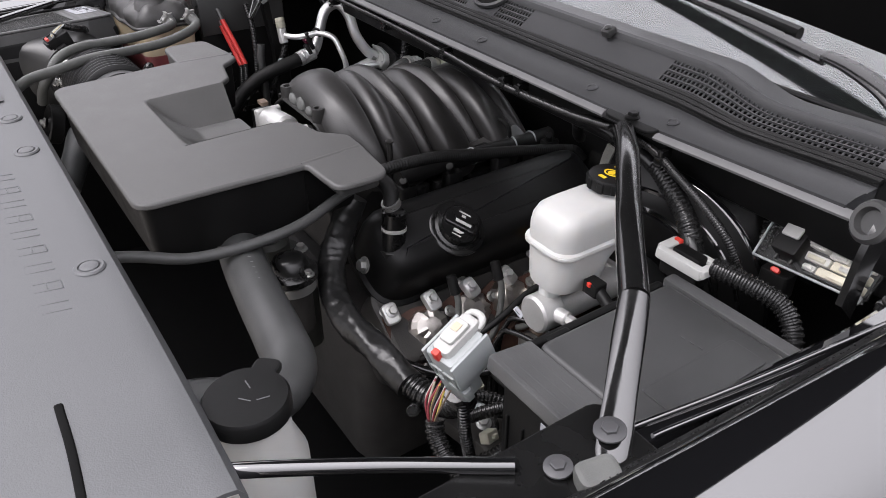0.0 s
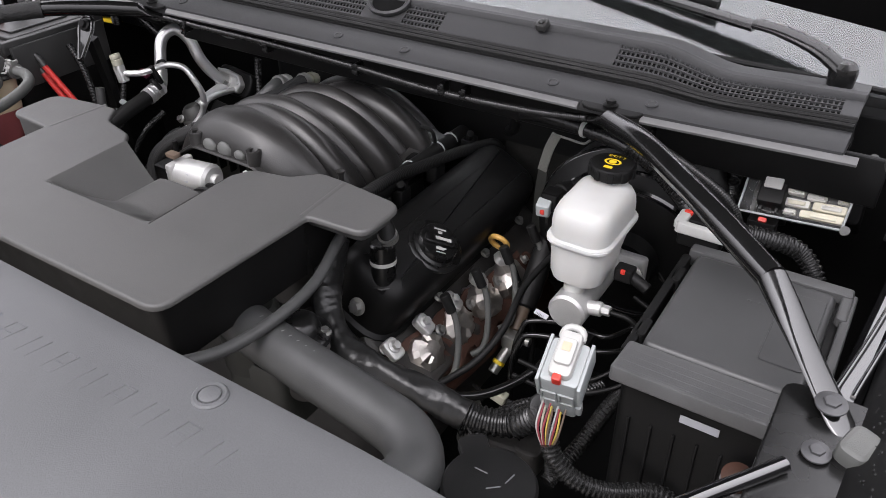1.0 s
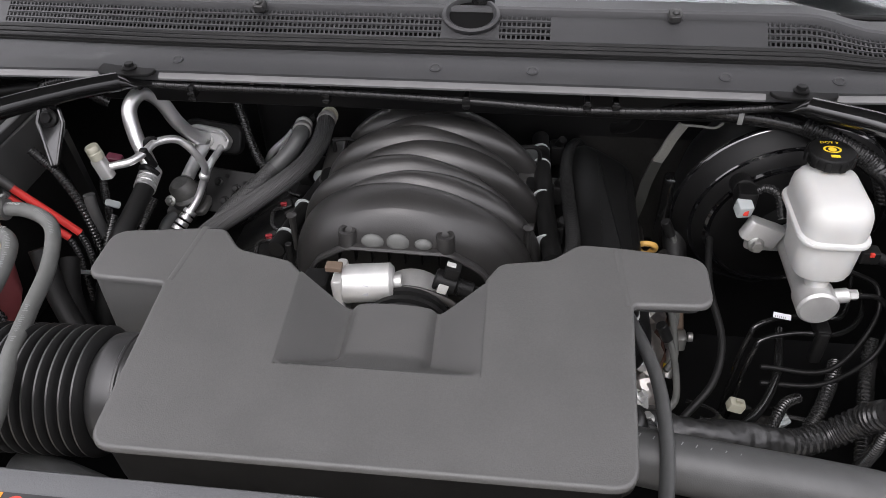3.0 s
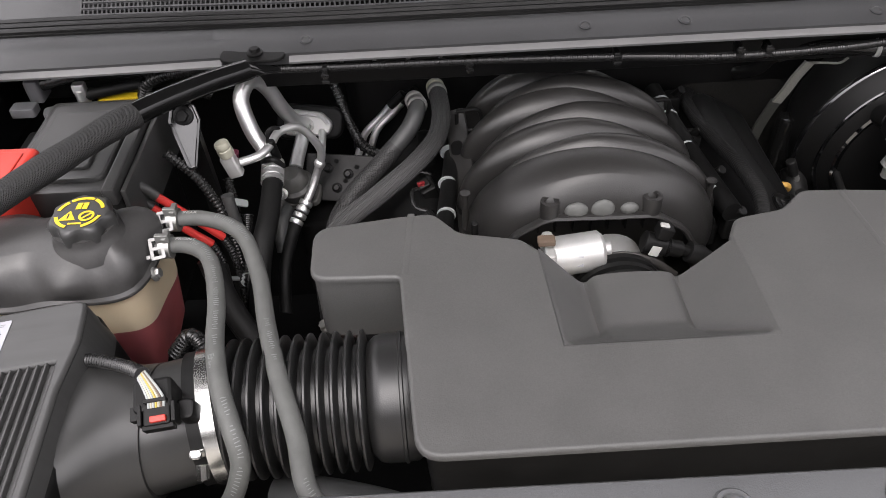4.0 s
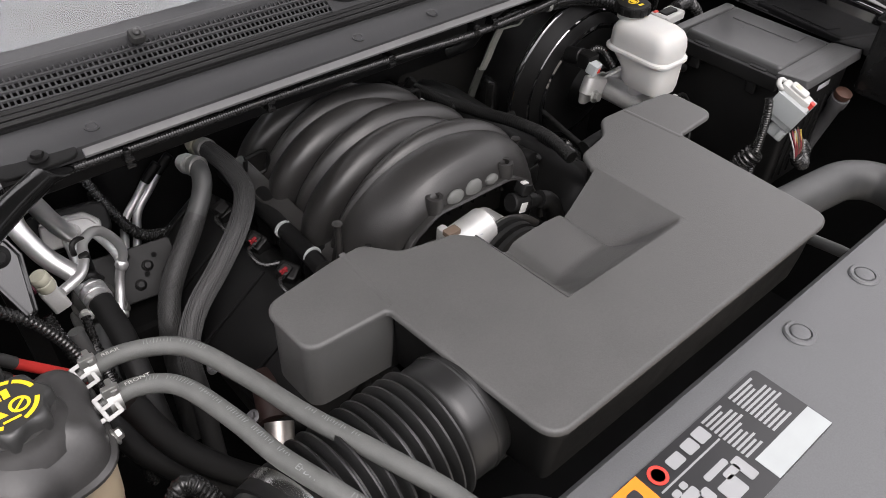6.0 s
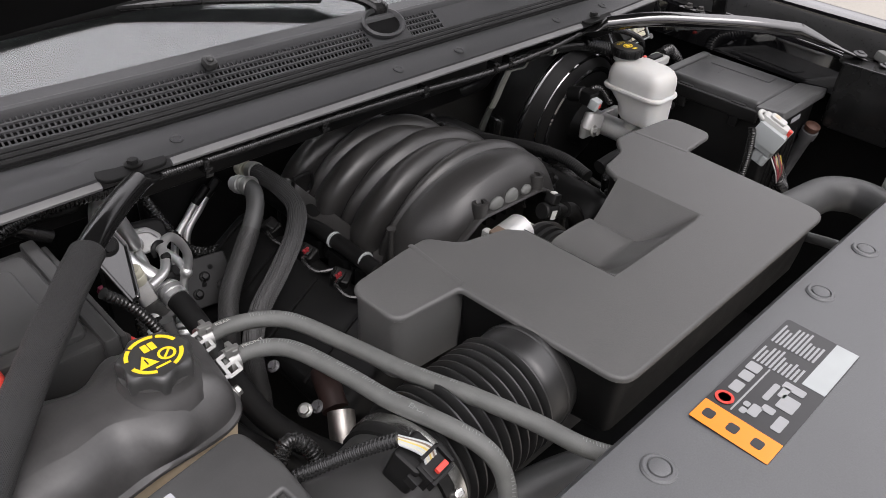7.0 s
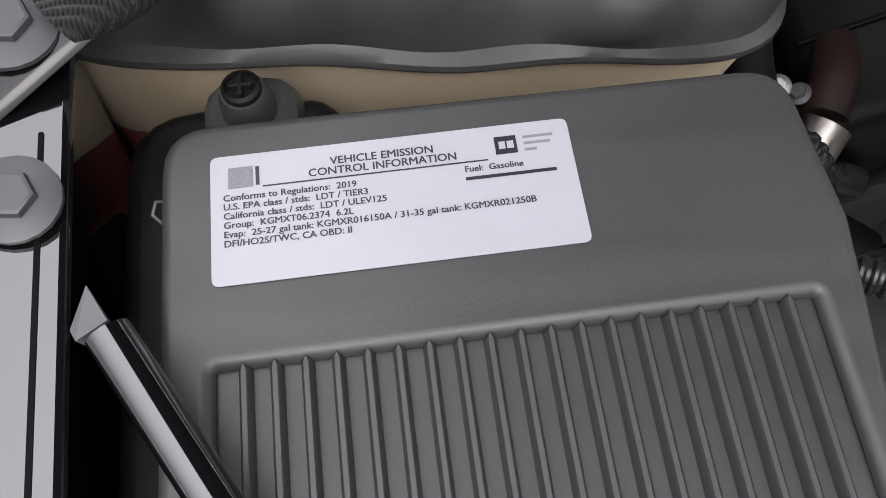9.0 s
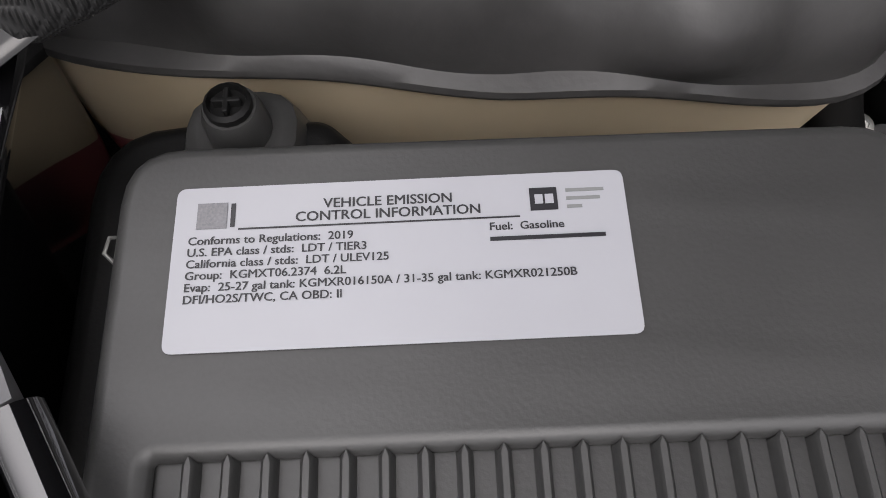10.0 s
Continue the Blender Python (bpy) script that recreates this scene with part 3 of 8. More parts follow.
def wiper(side_label, knob, joint, tip, blade):
    w = thing("wiper", side_label, "wiper", knob, "windscreen wipers")
    k, j, t = Vector(knob), Vector(joint), Vector(tip)
    part("pivot_cover", joined(lathe([(0.015, -0.02), (0.017, 0.0), (0.016, 0.006), (0.010, 0.011)], 20, Matrix.Translation(k)),), GLOSSBLK, w)
    part("arm", tube([k, k.lerp(j, 0.3) + Vector((0, 0, 0.010)), k.lerp(j, 0.7) + Vector((0, 0, 0.010)), j + Vector((0, 0, 0.004))], 0.0165, 14, flat=0.5, taper=0.75), GLOSSBLK, w, "black wiper arm beaded with water")
    part("arm_tip", tube([j, j.lerp(t, 0.5) + Vector((0, 0, 0.004)), t], 0.012, 10, flat=0.6, taper=0.6), GLOSSBLK, w)
    part("blade", tube([Vector(b) for b in blade], 0.007, 8, flat=1.3), RUBBER, w)


wiper("black wiper arm parked on the windscreen, wet", (0.640, 0.160, 1.232), (0.525, 0.178, 1.262), (0.22, 0.205, 1.285), [(0.47, 0.205, 1.272), (0.25, 0.222, 1.290), (0.02, 0.245, 1.302)])
wiper("black wiper arm parked beside the middle of the cowl", (0.030, 0.118, 1.252), (-0.045, 0.158, 1.270), (-0.33, 0.225, 1.290), [(-0.12, 0.205, 1.288), (-0.34, 0.222, 1.288), (-0.55, 0.228, 1.276)])

# ---- front: radiator shroud cover ----
shroud = thing("radiator_shroud_cover", "grained dark grey plastic radiator shroud cover with push rivets", "shroud cover", (0.02, -0.75, 1.1))


def shroud_z(x, y):
    d = -0.572 - y
    return 1.1855 + 0.006 * math.sin(min(1, max(0, d / 0.30)) * 1.57) - 0.018 * max(0, (abs(x) - 0.45) / 0.2) ** 2


ny, nx = 26, 44
top = []
for j in range(ny + 1):
    y = -0.572 - 0.40 * (j / ny) ** 1.3
    row = []
    for i in range(nx + 1):
        x = -0.635 + 1.275 * i / nx
        z = shroud_z(x, y)
        if j == 0:
            z -= 0.010
        elif y > -0.580:
            z -= 0.0015
        row.append((x, y, z))
    top.append(row)
vs = [p for r in top for p in r] + [(x, y, z - 0.004 if j else z - 0.03) for j, r in enumerate(top) for x, y, z in r]
n1, n2 = nx + 1, (nx + 1) * (ny + 1)
fs = []
for j in range(ny):
    for i in range(nx):
        a = j * n1 + i
        fs += [(a, a + n1, a + n1 + 1, a + 1), (n2 + a, n2 + a + 1, n2 + a + n1 + 1, n2 + a + n1)]
for i in range(nx):
    fs += [(i, i + 1, n2 + i + 1, n2 + i), (ny * n1 + i, n2 + ny * n1 + i, n2 + ny * n1 + i + 1, ny * n1 + i + 1)]
for j in range(ny):
    a, b = j * n1, j * n1 + nx
    fs += [(a, n2 + a, n2 + a + n1, a + n1), (b, b + n1, n2 + b + n1, n2 + b)]
part("panel", (vs, fs), SHROUD, shroud)
for i in range(9):
    x = 0.135 + i * 0.0335
    strokes = [[(-0.008, -0.011), (-0.004, 0.011)], [(0.005, -0.011), (0.009, 0.011)]]
    if i % 2:
        strokes += [[(-0.004, 0.011), (0.009, 0.011)], [(-0.006, 0.0), (0.004, 0.0)]]
    if i % 3 == 0:
        strokes += [[(-0.008, -0.011), (0.005, -0.011)]]
    part("raised_mark", joined(*[tube([(x + u, -0.634 + v, shroud_z(x, -0.634) - 0.0002) for u, v in st], 0.0008, 6, step=0.006) for st in strokes]), SHROUD, shroud, "raised embossed stroke")
part("groove", tube([(0.52, -0.655, shroud_z(0.52, -0.655) + 0.0005), (0.57, -0.657, shroud_z(0.57, -0.657) + 0.0005), (0.64, -0.664, shroud_z(0.64, -0.664) + 0.0005)], 0.003, 8, flat=0.5), DEEP, shroud, "dark groove")
for x, y in ((0.359, -0.598), (0.078, -0.601), (-0.031, -0.601), (-0.326, -0.611)):
    z = shroud_z(x, y)
    rv = part("push_rivet", lathe([(0.0135, -0.002), (0.0135, 0.0008), (0.0120, 0.0022), (0.0095, 0.0022), (0.0088, 0.0006), (0.0084, 0.0006), (0.0078, 0.0024), (0.0060, 0.0030), (0.0015, 0.0030)], 24, T(x, y, z)), SHROUD, shroud, "round push rivet")

LABELP = mat("pale_label_print", (0.24, 0.245, 0.25), 0.4)
warn = thing("warning_label", "black and orange warning label with white print", "label", (-0.18, -0.63, 1.19))
x0, x1, y0, y1 = -0.266, -0.095, -0.663, -0.598
zl = shroud_z(-0.18, -0.63) + 0.0008
part("backing", sheet(fillet(rect(x0, y0, x1, y1), 0.004), T(0, 0, zl), 0.0005), LABELK, warn)
part("orange_band", sheet(rect(x0 + 0.0005, y0 + 0.0005, x0 + 0.026, y1 - 0.0005), T(0, 0, zl + 0.0006), 0.0003), LABELO, warn, "orange end band")
part("grey_column", sheet(rect(x0 + 0.10, y0 + 0.001, x1 - 0.001, y0 + 0.020), T(0, 0, zl + 0.0006), 0.0003), PALE, warn, "pale grey column")
rng = random.Random(4)
for c, (xa, wmax) in enumerate(((x0 + 0.097, 0.030), (x0 + 0.131, 0.036))):
    for r in range(11):
        yr = y0 + 0.0240 + r * 0.0036
        w = wmax * rng.uniform(0.55, 1.0)
        part("print_bar", sheet(rect(xa, yr, xa + w, yr + 0.0019), T(0, 0, zl + 0.0008), 0.0002), LABELP, warn, "white bar of small print")
for (xa, ya, w, h) in ((0.032, 0.050, 0.012, 0.010), (0.050, 0.050, 0.014, 0.009), (0.068, 0.050, 0.012, 0.010), (0.082, 0.050, 0.012, 0.011), (0.0295, 0.0445, 0.066, 0.0014), (0.033, 0.036, 0.007, 0.005), (0.042, 0.037, 0.006, 0.005), (0.072, 0.022, 0.014, 0.006), (0.084, 0.012, 0.009, 0.018), (0.048, 0.020, 0.008, 0.010), (0.035, 0.008, 0.018, 0.008), (0.060, 0.010, 0.018, 0.014), (0.060, 0.030, 0.024, 0.005), (0.036, 0.028, 0.014, 0.008)):
    part("pictogram", sheet(fillet(rect(x0 + xa, y0 + ya, x0 + xa + w, y0 + ya + h), 0.002), T(0, 0, zl + 0.0008), 0.0002), LABELP, warn, "white pictogram")
part("red_ring", lathe([(0.0075, 0), (0.0075, 0.0003), (0.0050, 0.0003), (0.0050, 0)], 24, T(x0 + 0.038, y0 + 0.055, zl + 0.0011)), RED, warn, "red prohibition ring")
for dy in (0.010, 0.030, 0.050):
    part("pictogram", sheet(fillet(rect(x0 + 0.008, y0 + dy, x0 + 0.018, y0 + dy + 0.009), 0.003), T(0, 0, zl + 0.0010), 0.0002), INK, warn, "black warning pictogram")

# ---- engine: plastic cover with the intake duct ----
ecover = thing("engine_cover", "grained matte black plastic air duct cover on the engine", "engine cover", (-0.02, -0.39, 1.03))
outline = [(-0.233, -0.528, 0.024), (0.198, -0.525, 0.024), (0.207, -0.327, 0.006), (0.281, -0.323, 0.018), (0.282, -0.254, 0.022), (0.200, -0.245, 0.02),
           (0.158, -0.243, 0.022), (0.130, -0.270, 0.026), (0.080, -0.280, 0.018), (0.0675, -0.305, 0.006), (0.0705, -0.4255, 0.0), (-0.1075, -0.4275, 0.0), (-0.1135, -0.312, 0.006),
           (-0.130, -0.294, 0.018), (-0.188, -0.281, 0.026), (-0.212, -0.250, 0.016), (-0.248, -0.252, 0.02), (-0.331, -0.264, 0.022), (-0.329, -0.335, 0.018), (-0.246, -0.338, 0.006)]
lid_line = fillet(outline, 0.01, 6)
part("lid", prism(lid_line, 1.1370, 1.1445, 0.0034, 4), COVER, ecover)
body_out = [q for q in outline if -0.26 < q[0] < 0.21]
body_line = inset(fillet(body_out, 0.01, 6), 0.007)
# side walls of the same cover, coloured much darker than the lid for shade
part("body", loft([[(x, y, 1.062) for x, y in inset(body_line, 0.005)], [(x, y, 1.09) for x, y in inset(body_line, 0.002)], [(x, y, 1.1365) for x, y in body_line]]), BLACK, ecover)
part("ear_skirt", prism(fillet([(-0.3285, -0.2665, 0.020), (-0.3265, -0.3325, 0.016), (-0.236, -0.3355, 0.004), (-0.236, -0.2570, 0.004)], 0.01, 6), 1.062, 1.1368, 0.001, 1), COVER, ecover)
# darker colour than the lid stands for shade under the ear
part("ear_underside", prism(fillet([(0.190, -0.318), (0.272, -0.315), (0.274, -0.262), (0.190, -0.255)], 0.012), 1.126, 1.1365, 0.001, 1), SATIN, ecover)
# hollow: sloping sides and front, with the rounded air duct rising along its middle


def hollow_z(x, y):
    xl, xr = -0.1065 + 0.055 * (y + 0.4275) * -1, 0.0700 - 0.022 * (y + 0.4255)
    ramps = ((y + 0.4265 - 0.011 * x) / 0.046, (x - xl) / 0.042, (xr - x) / 0.046, 1.0)
    k = 14.0
    low = -math.log(sum(math.exp(-k * max(-0.2, r)) for r in ramps)) / k
    low = max(0.0, min(1.0, low + 0.02))
    d = abs(x + 0.0225) / 0.0435
    rise = 1.0 / (1.0 + math.exp((d - 0.96) * 30.0))
    crown = (0.35 + 0.65 * math.sqrt(max(0.0, 1.0 - min(1.0, d) ** 2))) * rise
    return min(1.1446, 1.1446 - 0.047 * low + 0.016 * crown * max(0.0, low - 0.15))


nu, nv = 60, 44
grid = []
for j in range(nv + 1):
    y = -0.4290 + 0.1190 * j / nv
    xl, xr = -0.1085 + 0.055 * (y + 0.4275) * -1, 0.0715 - 0.022 * (y + 0.4255)
    grid.append([(xl + (xr - xl) * i / nu, y - 0.004 * math.sin(math.pi * i / nu) * (j / nv) ** 3, hollow_z(xl + (xr - xl) * i / nu, y)) for i in range(nu + 1)])
vs = [p for r in grid for p in r] + [(x, y, z - 0.003) for r in grid for x, y, z in r]
n1, n2 = nu + 1, (nu + 1) * (nv + 1)
fs = []
for j in range(nv):
    for i in range(nu):
        q = j * n1 + i
        fs += [(q, q + 1, q + n1 + 1, q + n1), (n2 + q, n2 + q + n1, n2 + q + n1 + 1, n2 + q + 1)]
for i in range(nu):
    q = nv * n1 + i
    fs += [(i, n2 + i, n2 + i + 1, i + 1), (q, q + 1, n2 + q + 1, n2 + q)]
for j in range(nv):
    q, w = j * n1, j * n1 + nu
    fs += [(q, q + n1, n2 + q + n1, n2 + q), (w, n2 + w, n2 + w + n1, w + n1)]
part("hollow", (vs, fs), COVER, ecover)
for side, x0 in ((-1, -0.2405), (1, 0.2015)):
    part("fold_line", tube([(x0, -0.335 if side < 0 else -0.330, 1.1443), (x0 - 0.006 * side, -0.250, 1.1443)], 0.0035, 8, flat=0.22), COVER, ecover)

# ---- intake manifold ----
manifold = thing("intake_manifold", "ribbed matte black plastic intake manifold on top of the engine", "intake manifold", (-0.035, -0.05, 0.98))


CREASES = (-0.2055, -0.1580, -0.1160, -0.0710, -0.0230, 0.0245, 0.0705, 0.1180)     # along the crest, front to rear


def dome(u, a):
    """Point of the manifold's skin at u (runners counted from the front) and angle a (0 at the right foot, pi at the
    left foot). The runners of the two banks alternate: each is wider and fuller on its own side."""
    c, s = math.cos(a), math.sin(a)
    n = min(int(u), len(CREASES) - 2)
    f = u - n
    lean = 0.0115 * max(-1.0, min(1.0, 1.2 * c))
    e0 = CREASES[n] + (lean * (-1) ** n if n else 0.0)
    e1 = CREASES[n + 1] + lean * (-1) ** (n + 1)
    y = e0 + (e1 - e0) * f
    own = max(-1.0, min(1.0, (-c if n % 2 == 0 else c) * 1.3))
    ridge = 1.35 - 0.80 * max(0.0, own)
    if n == 0:          # the rounded front plate
        w = 0.30 + 0.70 * min(1.0, f / 0.86)
        bulge = 0.007 - 0.006 * abs(c) - 0.045 * (1.0 - math.sqrt(1.0 - (1.0 - w) ** 2))
        if f > 0.86:
            bulge -= 0.027 * (1.0 - math.cos((f - 0.86) / 0.14 * math.pi / 2)) ** 0.8
    else:
        bulge = (0.027 + 0.004 * max(0.0, own)) * (1.0 - 0.62 * max(0.0, -own)) * max(0.0, math.sin(math.pi * f ** ridge)) ** 0.62 - 0.0200
    g = (y + 0.205) / 0.32
    hw = 0.147 + 0.003 * c - (0.012 - 0.008 * c) * g
    ht = 0.136 - 0.030 * g
    zc = 1.018 - 0.026 * g
    k = (abs(c) ** 2.08 + abs(s) ** 2.08) ** (-1 / 2.08)
    return (-0.035 + (hw + bulge) * k * c, y + 0.020 * (1 - s), zc + (ht + bulge) * k * s)


steps = [0.0, 0.015, 0.04, 0.08, 0.13, 0.19, 0.26, 0.34, 0.42, 0.50, 0.58, 0.66, 0.74, 0.81, 0.87, 0.92, 0.955, 0.98, 0.995]
stations = [n + f for n in range(len(CREASES) - 1) for f in steps] + [len(CREASES) - 1.0]
NR = len(stations) - 1
rings = [[dome(u, math.pi * i / 48) for i in range(49)] for u in stations]
nA = 49
vs = [p for r in rings for p in r]
fs = [(j * nA + i, j * nA + i + 1, (j + 1) * nA + i + 1, (j + 1) * nA + i) for j in range(NR) for i in range(48)]


def arch(f):
    """Edge of the front opening: flat on top, falling away to both sides; f from 0 (right) to 1 (left)."""
    pts = [Vector(p) for p in ((0.092, 0.985), (0.086, 1.035), (0.056, 1.084), (0.022, 1.106), (-0.092, 1.108), (-0.126, 1.086), (-0.156, 1.035), (-0.162, 0.985))]
    ds = [0.0]
    for a, b in zip(pts, pts[1:]):
        ds.append(ds[-1] + (b - a).length)
    d = f * ds[-1]
    for k in range(len(pts) - 1):
        if d <= ds[k + 1] + 1e-9:
            return pts[k].lerp(pts[k + 1], (d - ds[k]) / (ds[k + 1] - ds[k]))
    return pts[-1]


for dy, mixf in ((-0.006, 0.16), (-0.012, 0.39), (-0.0155, 0.60), (-0.018, 0.82), (-0.019, 1.0)):
    inner = len(vs)
    for i, p in enumerate(rings[0]):
        q = arch(i / 48)
        vs.append((p[0] + (q.x - p[0]) * mixf, p[1] + dy, p[2] + (q.y - p[2]) * mixf))
    prev = inner - 49 if dy < -0.006 else 0
    fs += [(prev + i, inner + i, inner + i + 1, prev + i + 1) for i in range(48)]
vs2 = len(vs)
vs += [(p[0], p[1] + 0.055, p[2] - 0.004) for p in vs[inner:inner + 49]]
fs += [(inner + i, vs2 + i, vs2 + i + 1, inner + i + 1) for i in range(48)]
fs.append(tuple(range(vs2, vs2 + 49)))
fs.append(tuple(reversed(range(NR * nA, (NR + 1) * nA))))
part("runner_shell", (vs, fs), MANIF, manifold, "", 36)
rim = [arch(k / 40) for k in range(3, 38)]
part("front_flange", tube([(q.x, -0.225, q.y) for q in rim], 0.0035, 8, n=2, flat=1.6), MANIF, manifold)
for x in (-0.090, 0.018):
    part("post", lathe([(0.0105, -0.016), (0.0102, 0.004), (0.0096, 0.006), (0.0055, 0.006), (0.0050, -0.004)], 18, T(x, -0.2195, 1.121)), MANIF, manifold)
for x, w, h in ((-0.062, 0.013, 0.013), (-0.034, 0.013, 0.016), (-0.006, 0.010, 0.009)):
    part("boss", ellipsoid((x, -0.2225, 1.1140), w, 0.0055, h * 0.8, 16, 8), HOSE, manifold)
for i in range(9):
    x = -0.115 + i * 0.020
    part("web", block(0.0022, 0.012, 0.045, 0.001, 0.001, T(x, -0.180, 1.052)), BLACK, manifold)
for s in (-1, 1):
    for y in (-0.13, -0.065, 0.0, 0.065):
        f = (y + 0.205) / 0.32
        part("runner_foot", joined(block(0.03, 0.045, 0.03, 0.008, 0.005, T(-0.035 + s * (0.158 - 0.026 * f), y, 0.992 - 0.026 * f)), lathe([(0.006, 0), (0.006, 0.02), (0.004, 0.021)], 10, T(-0.035 + s * (0.165 - 0.026 * f), y + 0.024, 1.0 - 0.02 * f))), BLACK, manifold)
for x in (0.008, -0.251):
    part("loop", tube([(x + 0.075, 0.055, 1.066), (x + 0.105, 0.055, 1.066), (x + 0.106, 0.060, 1.034), (x + 0.078, 0.060, 1.034), (x + 0.075, 0.055, 1.063)], 0.003, 8), BLACK, manifold)
for s in (-1, 1):
    ear = fillet([(-0.015, -0.130), (0.015, -0.130), (0.013, 0.120), (-0.015, 0.120)], 0.006, 3)
    seat = pose(-0.035 + s * 0.138, -0.030, 1.034, 7, 16 * s, 0)
    part("side_flange", xf(prism(ear, -0.006, 0.0, 0.002), seat), MANIF, manifold)
    for y in (-0.070, 0.040):
        # no cut here: a near-black inlay paints the shade of an opening
        part("slot", xf(prism(roundrect(0.016, 0.028, 0.0078), -0.004, 0.0006, 0.0003), seat @ T(s * 0.004, y, 0.0)), DEEP, manifold, "near-black oval inlay as a shaded opening")
    part("post", lathe([(0.0, -0.05), (0.0040, -0.05), (0.0040, 0.0), (0.0062, 0.001), (0.0062, 0.003), (0.0, 0.004)], 12, T(-0.035 + s * 0.141, -0.154, 1.088)), MANIF, manifold)

throttle = thing("throttle_body", "cast aluminium throttle body with motor housing", "throttle body", (-0.03, -0.25, 1.0))
part("motor", joined(rod((-0.094, -0.254, 1.078), (-0.036, -0.248, 1.080), 0.0215, 26, 0.004), rod((-0.037, -0.248, 1.080), (-0.028, -0.247, 1.080), 0.009, 16)), ALU, throttle)
part("plate", block(0.012, 0.042, 0.060, 0.004, 0.003, T(-0.094, -0.254, 1.038)), ALU, throttle)
part("flange", tube([(-0.070, -0.258, 1.028), (-0.055, -0.256, 1.062), (-0.020, -0.255, 1.077), (0.018, -0.256, 1.066), (0.044, -0.258, 1.046)], 0.0048, 12, flat=0.7), IRON, throttle)
part("label", block(0.012, 0.0006, 0.012, 0.001, 0.0002, T(-0.066, -0.2725, 1.080) @ pose(0, 0, 0, -20)), LABELW, throttle, "small printed tag")
part("bore", lathe([(0.030, -0.03), (0.038, -0.025), (0.040, 0.0), (0.038, 0.01), (0.032, 0.012)], 30, T(-0.020, -0.238, 1.032) @ pose(0, 0, 0, 90)), ALU, throttle)
part("seal_ring", joined(*[lathe([(0.043, -0.004), (0.048, -0.003), (0.048, 0.003), (0.043, 0.004)], 30, T(-0.020, -0.262 - 0.012 * k, 1.036) @ pose(0, 0, 0, 90)) for k in range(3)]), RUBBER, throttle, "black ribbed rubber seal")
part("connector", joined(block(0.028, 0.03, 0.05, 0.004, 0.003, T(-0.122, -0.252, 1.035))), BLACK, throttle)
part("bracket", block(0.018, 0.012, 0.006, 0.002, 0.001, T(-0.098, -0.258, 1.103)), BRONZE, throttle)
for p in ((-0.085, -0.278, 1.040), (0.045, -0.270, 1.045)):
    part("bolt", hexbolt(T(*p) @ pose(0, 0, 0, 80), 0.006, 0.006), ZINC, throttle)
purge = thing("purge_valve", "black purge valve with connectors beside the throttle body", "valve", (0.04, -0.23, 1.05))
part("body", rod((0.008, -0.243, 1.085), (0.032, -0.245, 1.077), 0.0118, 18), BLACK, purge)
part("barrel", rod((0.031, -0.245, 1.0772), (0.050, -0.245, 1.071), 0.0092, 16), BLACK, purge)
part("nipple", rod((0.049, -0.245, 1.0712), (0.063, -0.245, 1.066), 0.0062, 14), BLACK, purge)
part("connector", block(0.016, 0.016, 0.014, 0.002, 0.002, T(0.026, -0.244, 1.092) @ pose(0, 0, 0, 0, 18, 0)), BLACK, purge)
part("connector_clip", block(0.010, 0.006, 0.0025, 0.001, 0.001, T(0.027, -0.245, 1.106) @ pose(0, 0, 0, 0, 18, 0)), BRIGHTW, purge, "white clip")
part("tag", block(0.011, 0.0012, 0.013, 0.001, 0.0004, T(0.016, -0.2562, 1.075) @ pose(0, 0, 0, 0, 18, 0)), BRIGHTW, purge, "white printed tag")
part("collar", rod((0.0335, -0.245, 1.0764), (0.0355, -0.245, 1.0757), 0.0108, 18), BLACK, purge)
part("elbow", tube([(0.058, -0.245, 1.068), (0.074, -0.247, 1.060), (0.088, -0.247, 1.040), (0.097, -0.245, 1.012), (0.102, -0.24, 0.98)], 0.0115, 14), RUBBER, purge)

# ---- passenger side: air filter box, intake tube, bellows ----
WIRE_Y = mat("dull_yellow_wire", (0.40, 0.30, 0.06), 0.5)
WIRE_R = mat("maroon_wire", (0.20, 0.03, 0.04), 0.5)
afb = thing("air_filter_box", "ribbed black plastic air filter box with an emission label", "air filter box", (-0.6, -0.46, 1.0))
LID = T(-0.600, -0.367, 1.1528) @ pose(0, 0, 0, 0, -7.3, 4.1)      # the lid's top plane; x across, y forwards is negative


def lid_pt(x, y, z=0.0):
    return LID @ Vector((x + 0.600, y + 0.367, z))


lid_out = fillet([(-0.092, 0.0, 0.014), (-0.092, -0.26, 0.01), (0.083, -0.26, 0.01), (0.082, -0.10, 0.02), (0.088, -0.05, 0.02), (0.084, -0.002, 0.014)], 0.01)
part("lid", xf(prism(lid_out, -0.050, -0.0044, 0.001, 2, 0.004), LID), LIDM, afb)
# the raised field of the lid surrounds the recessed ribbed field on three sides
raised = fillet([(-0.092, 0.0, 0.014), (-0.092, -0.26, 0.004), (-0.0785, -0.26, 0.002), (-0.0785, -0.0705, 0.001), (0.0725, -0.0705, 0.001), (0.0725, -0.26, 0.002), (0.083, -0.26, 0.004), (0.082, -0.10, 0.02), (0.088, -0.05, 0.02), (0.084, -0.002, 0.014)], 0.01)
part("lid_top", xf(prism(raised, -0.0043, 0.0, 0.0034, 4), LID), LIDM, afb)
base_out = fillet([(-0.110, 0.020, 0.022), (-0.110, -0.27, 0.01), (0.086, -0.27, 0.01), (0.086, -0.10, 0.02), (0.086, 0.0, 0.01), (-0.03, 0.0, 0.01), (-0.05, 0.020, 0.01)], 0.01)
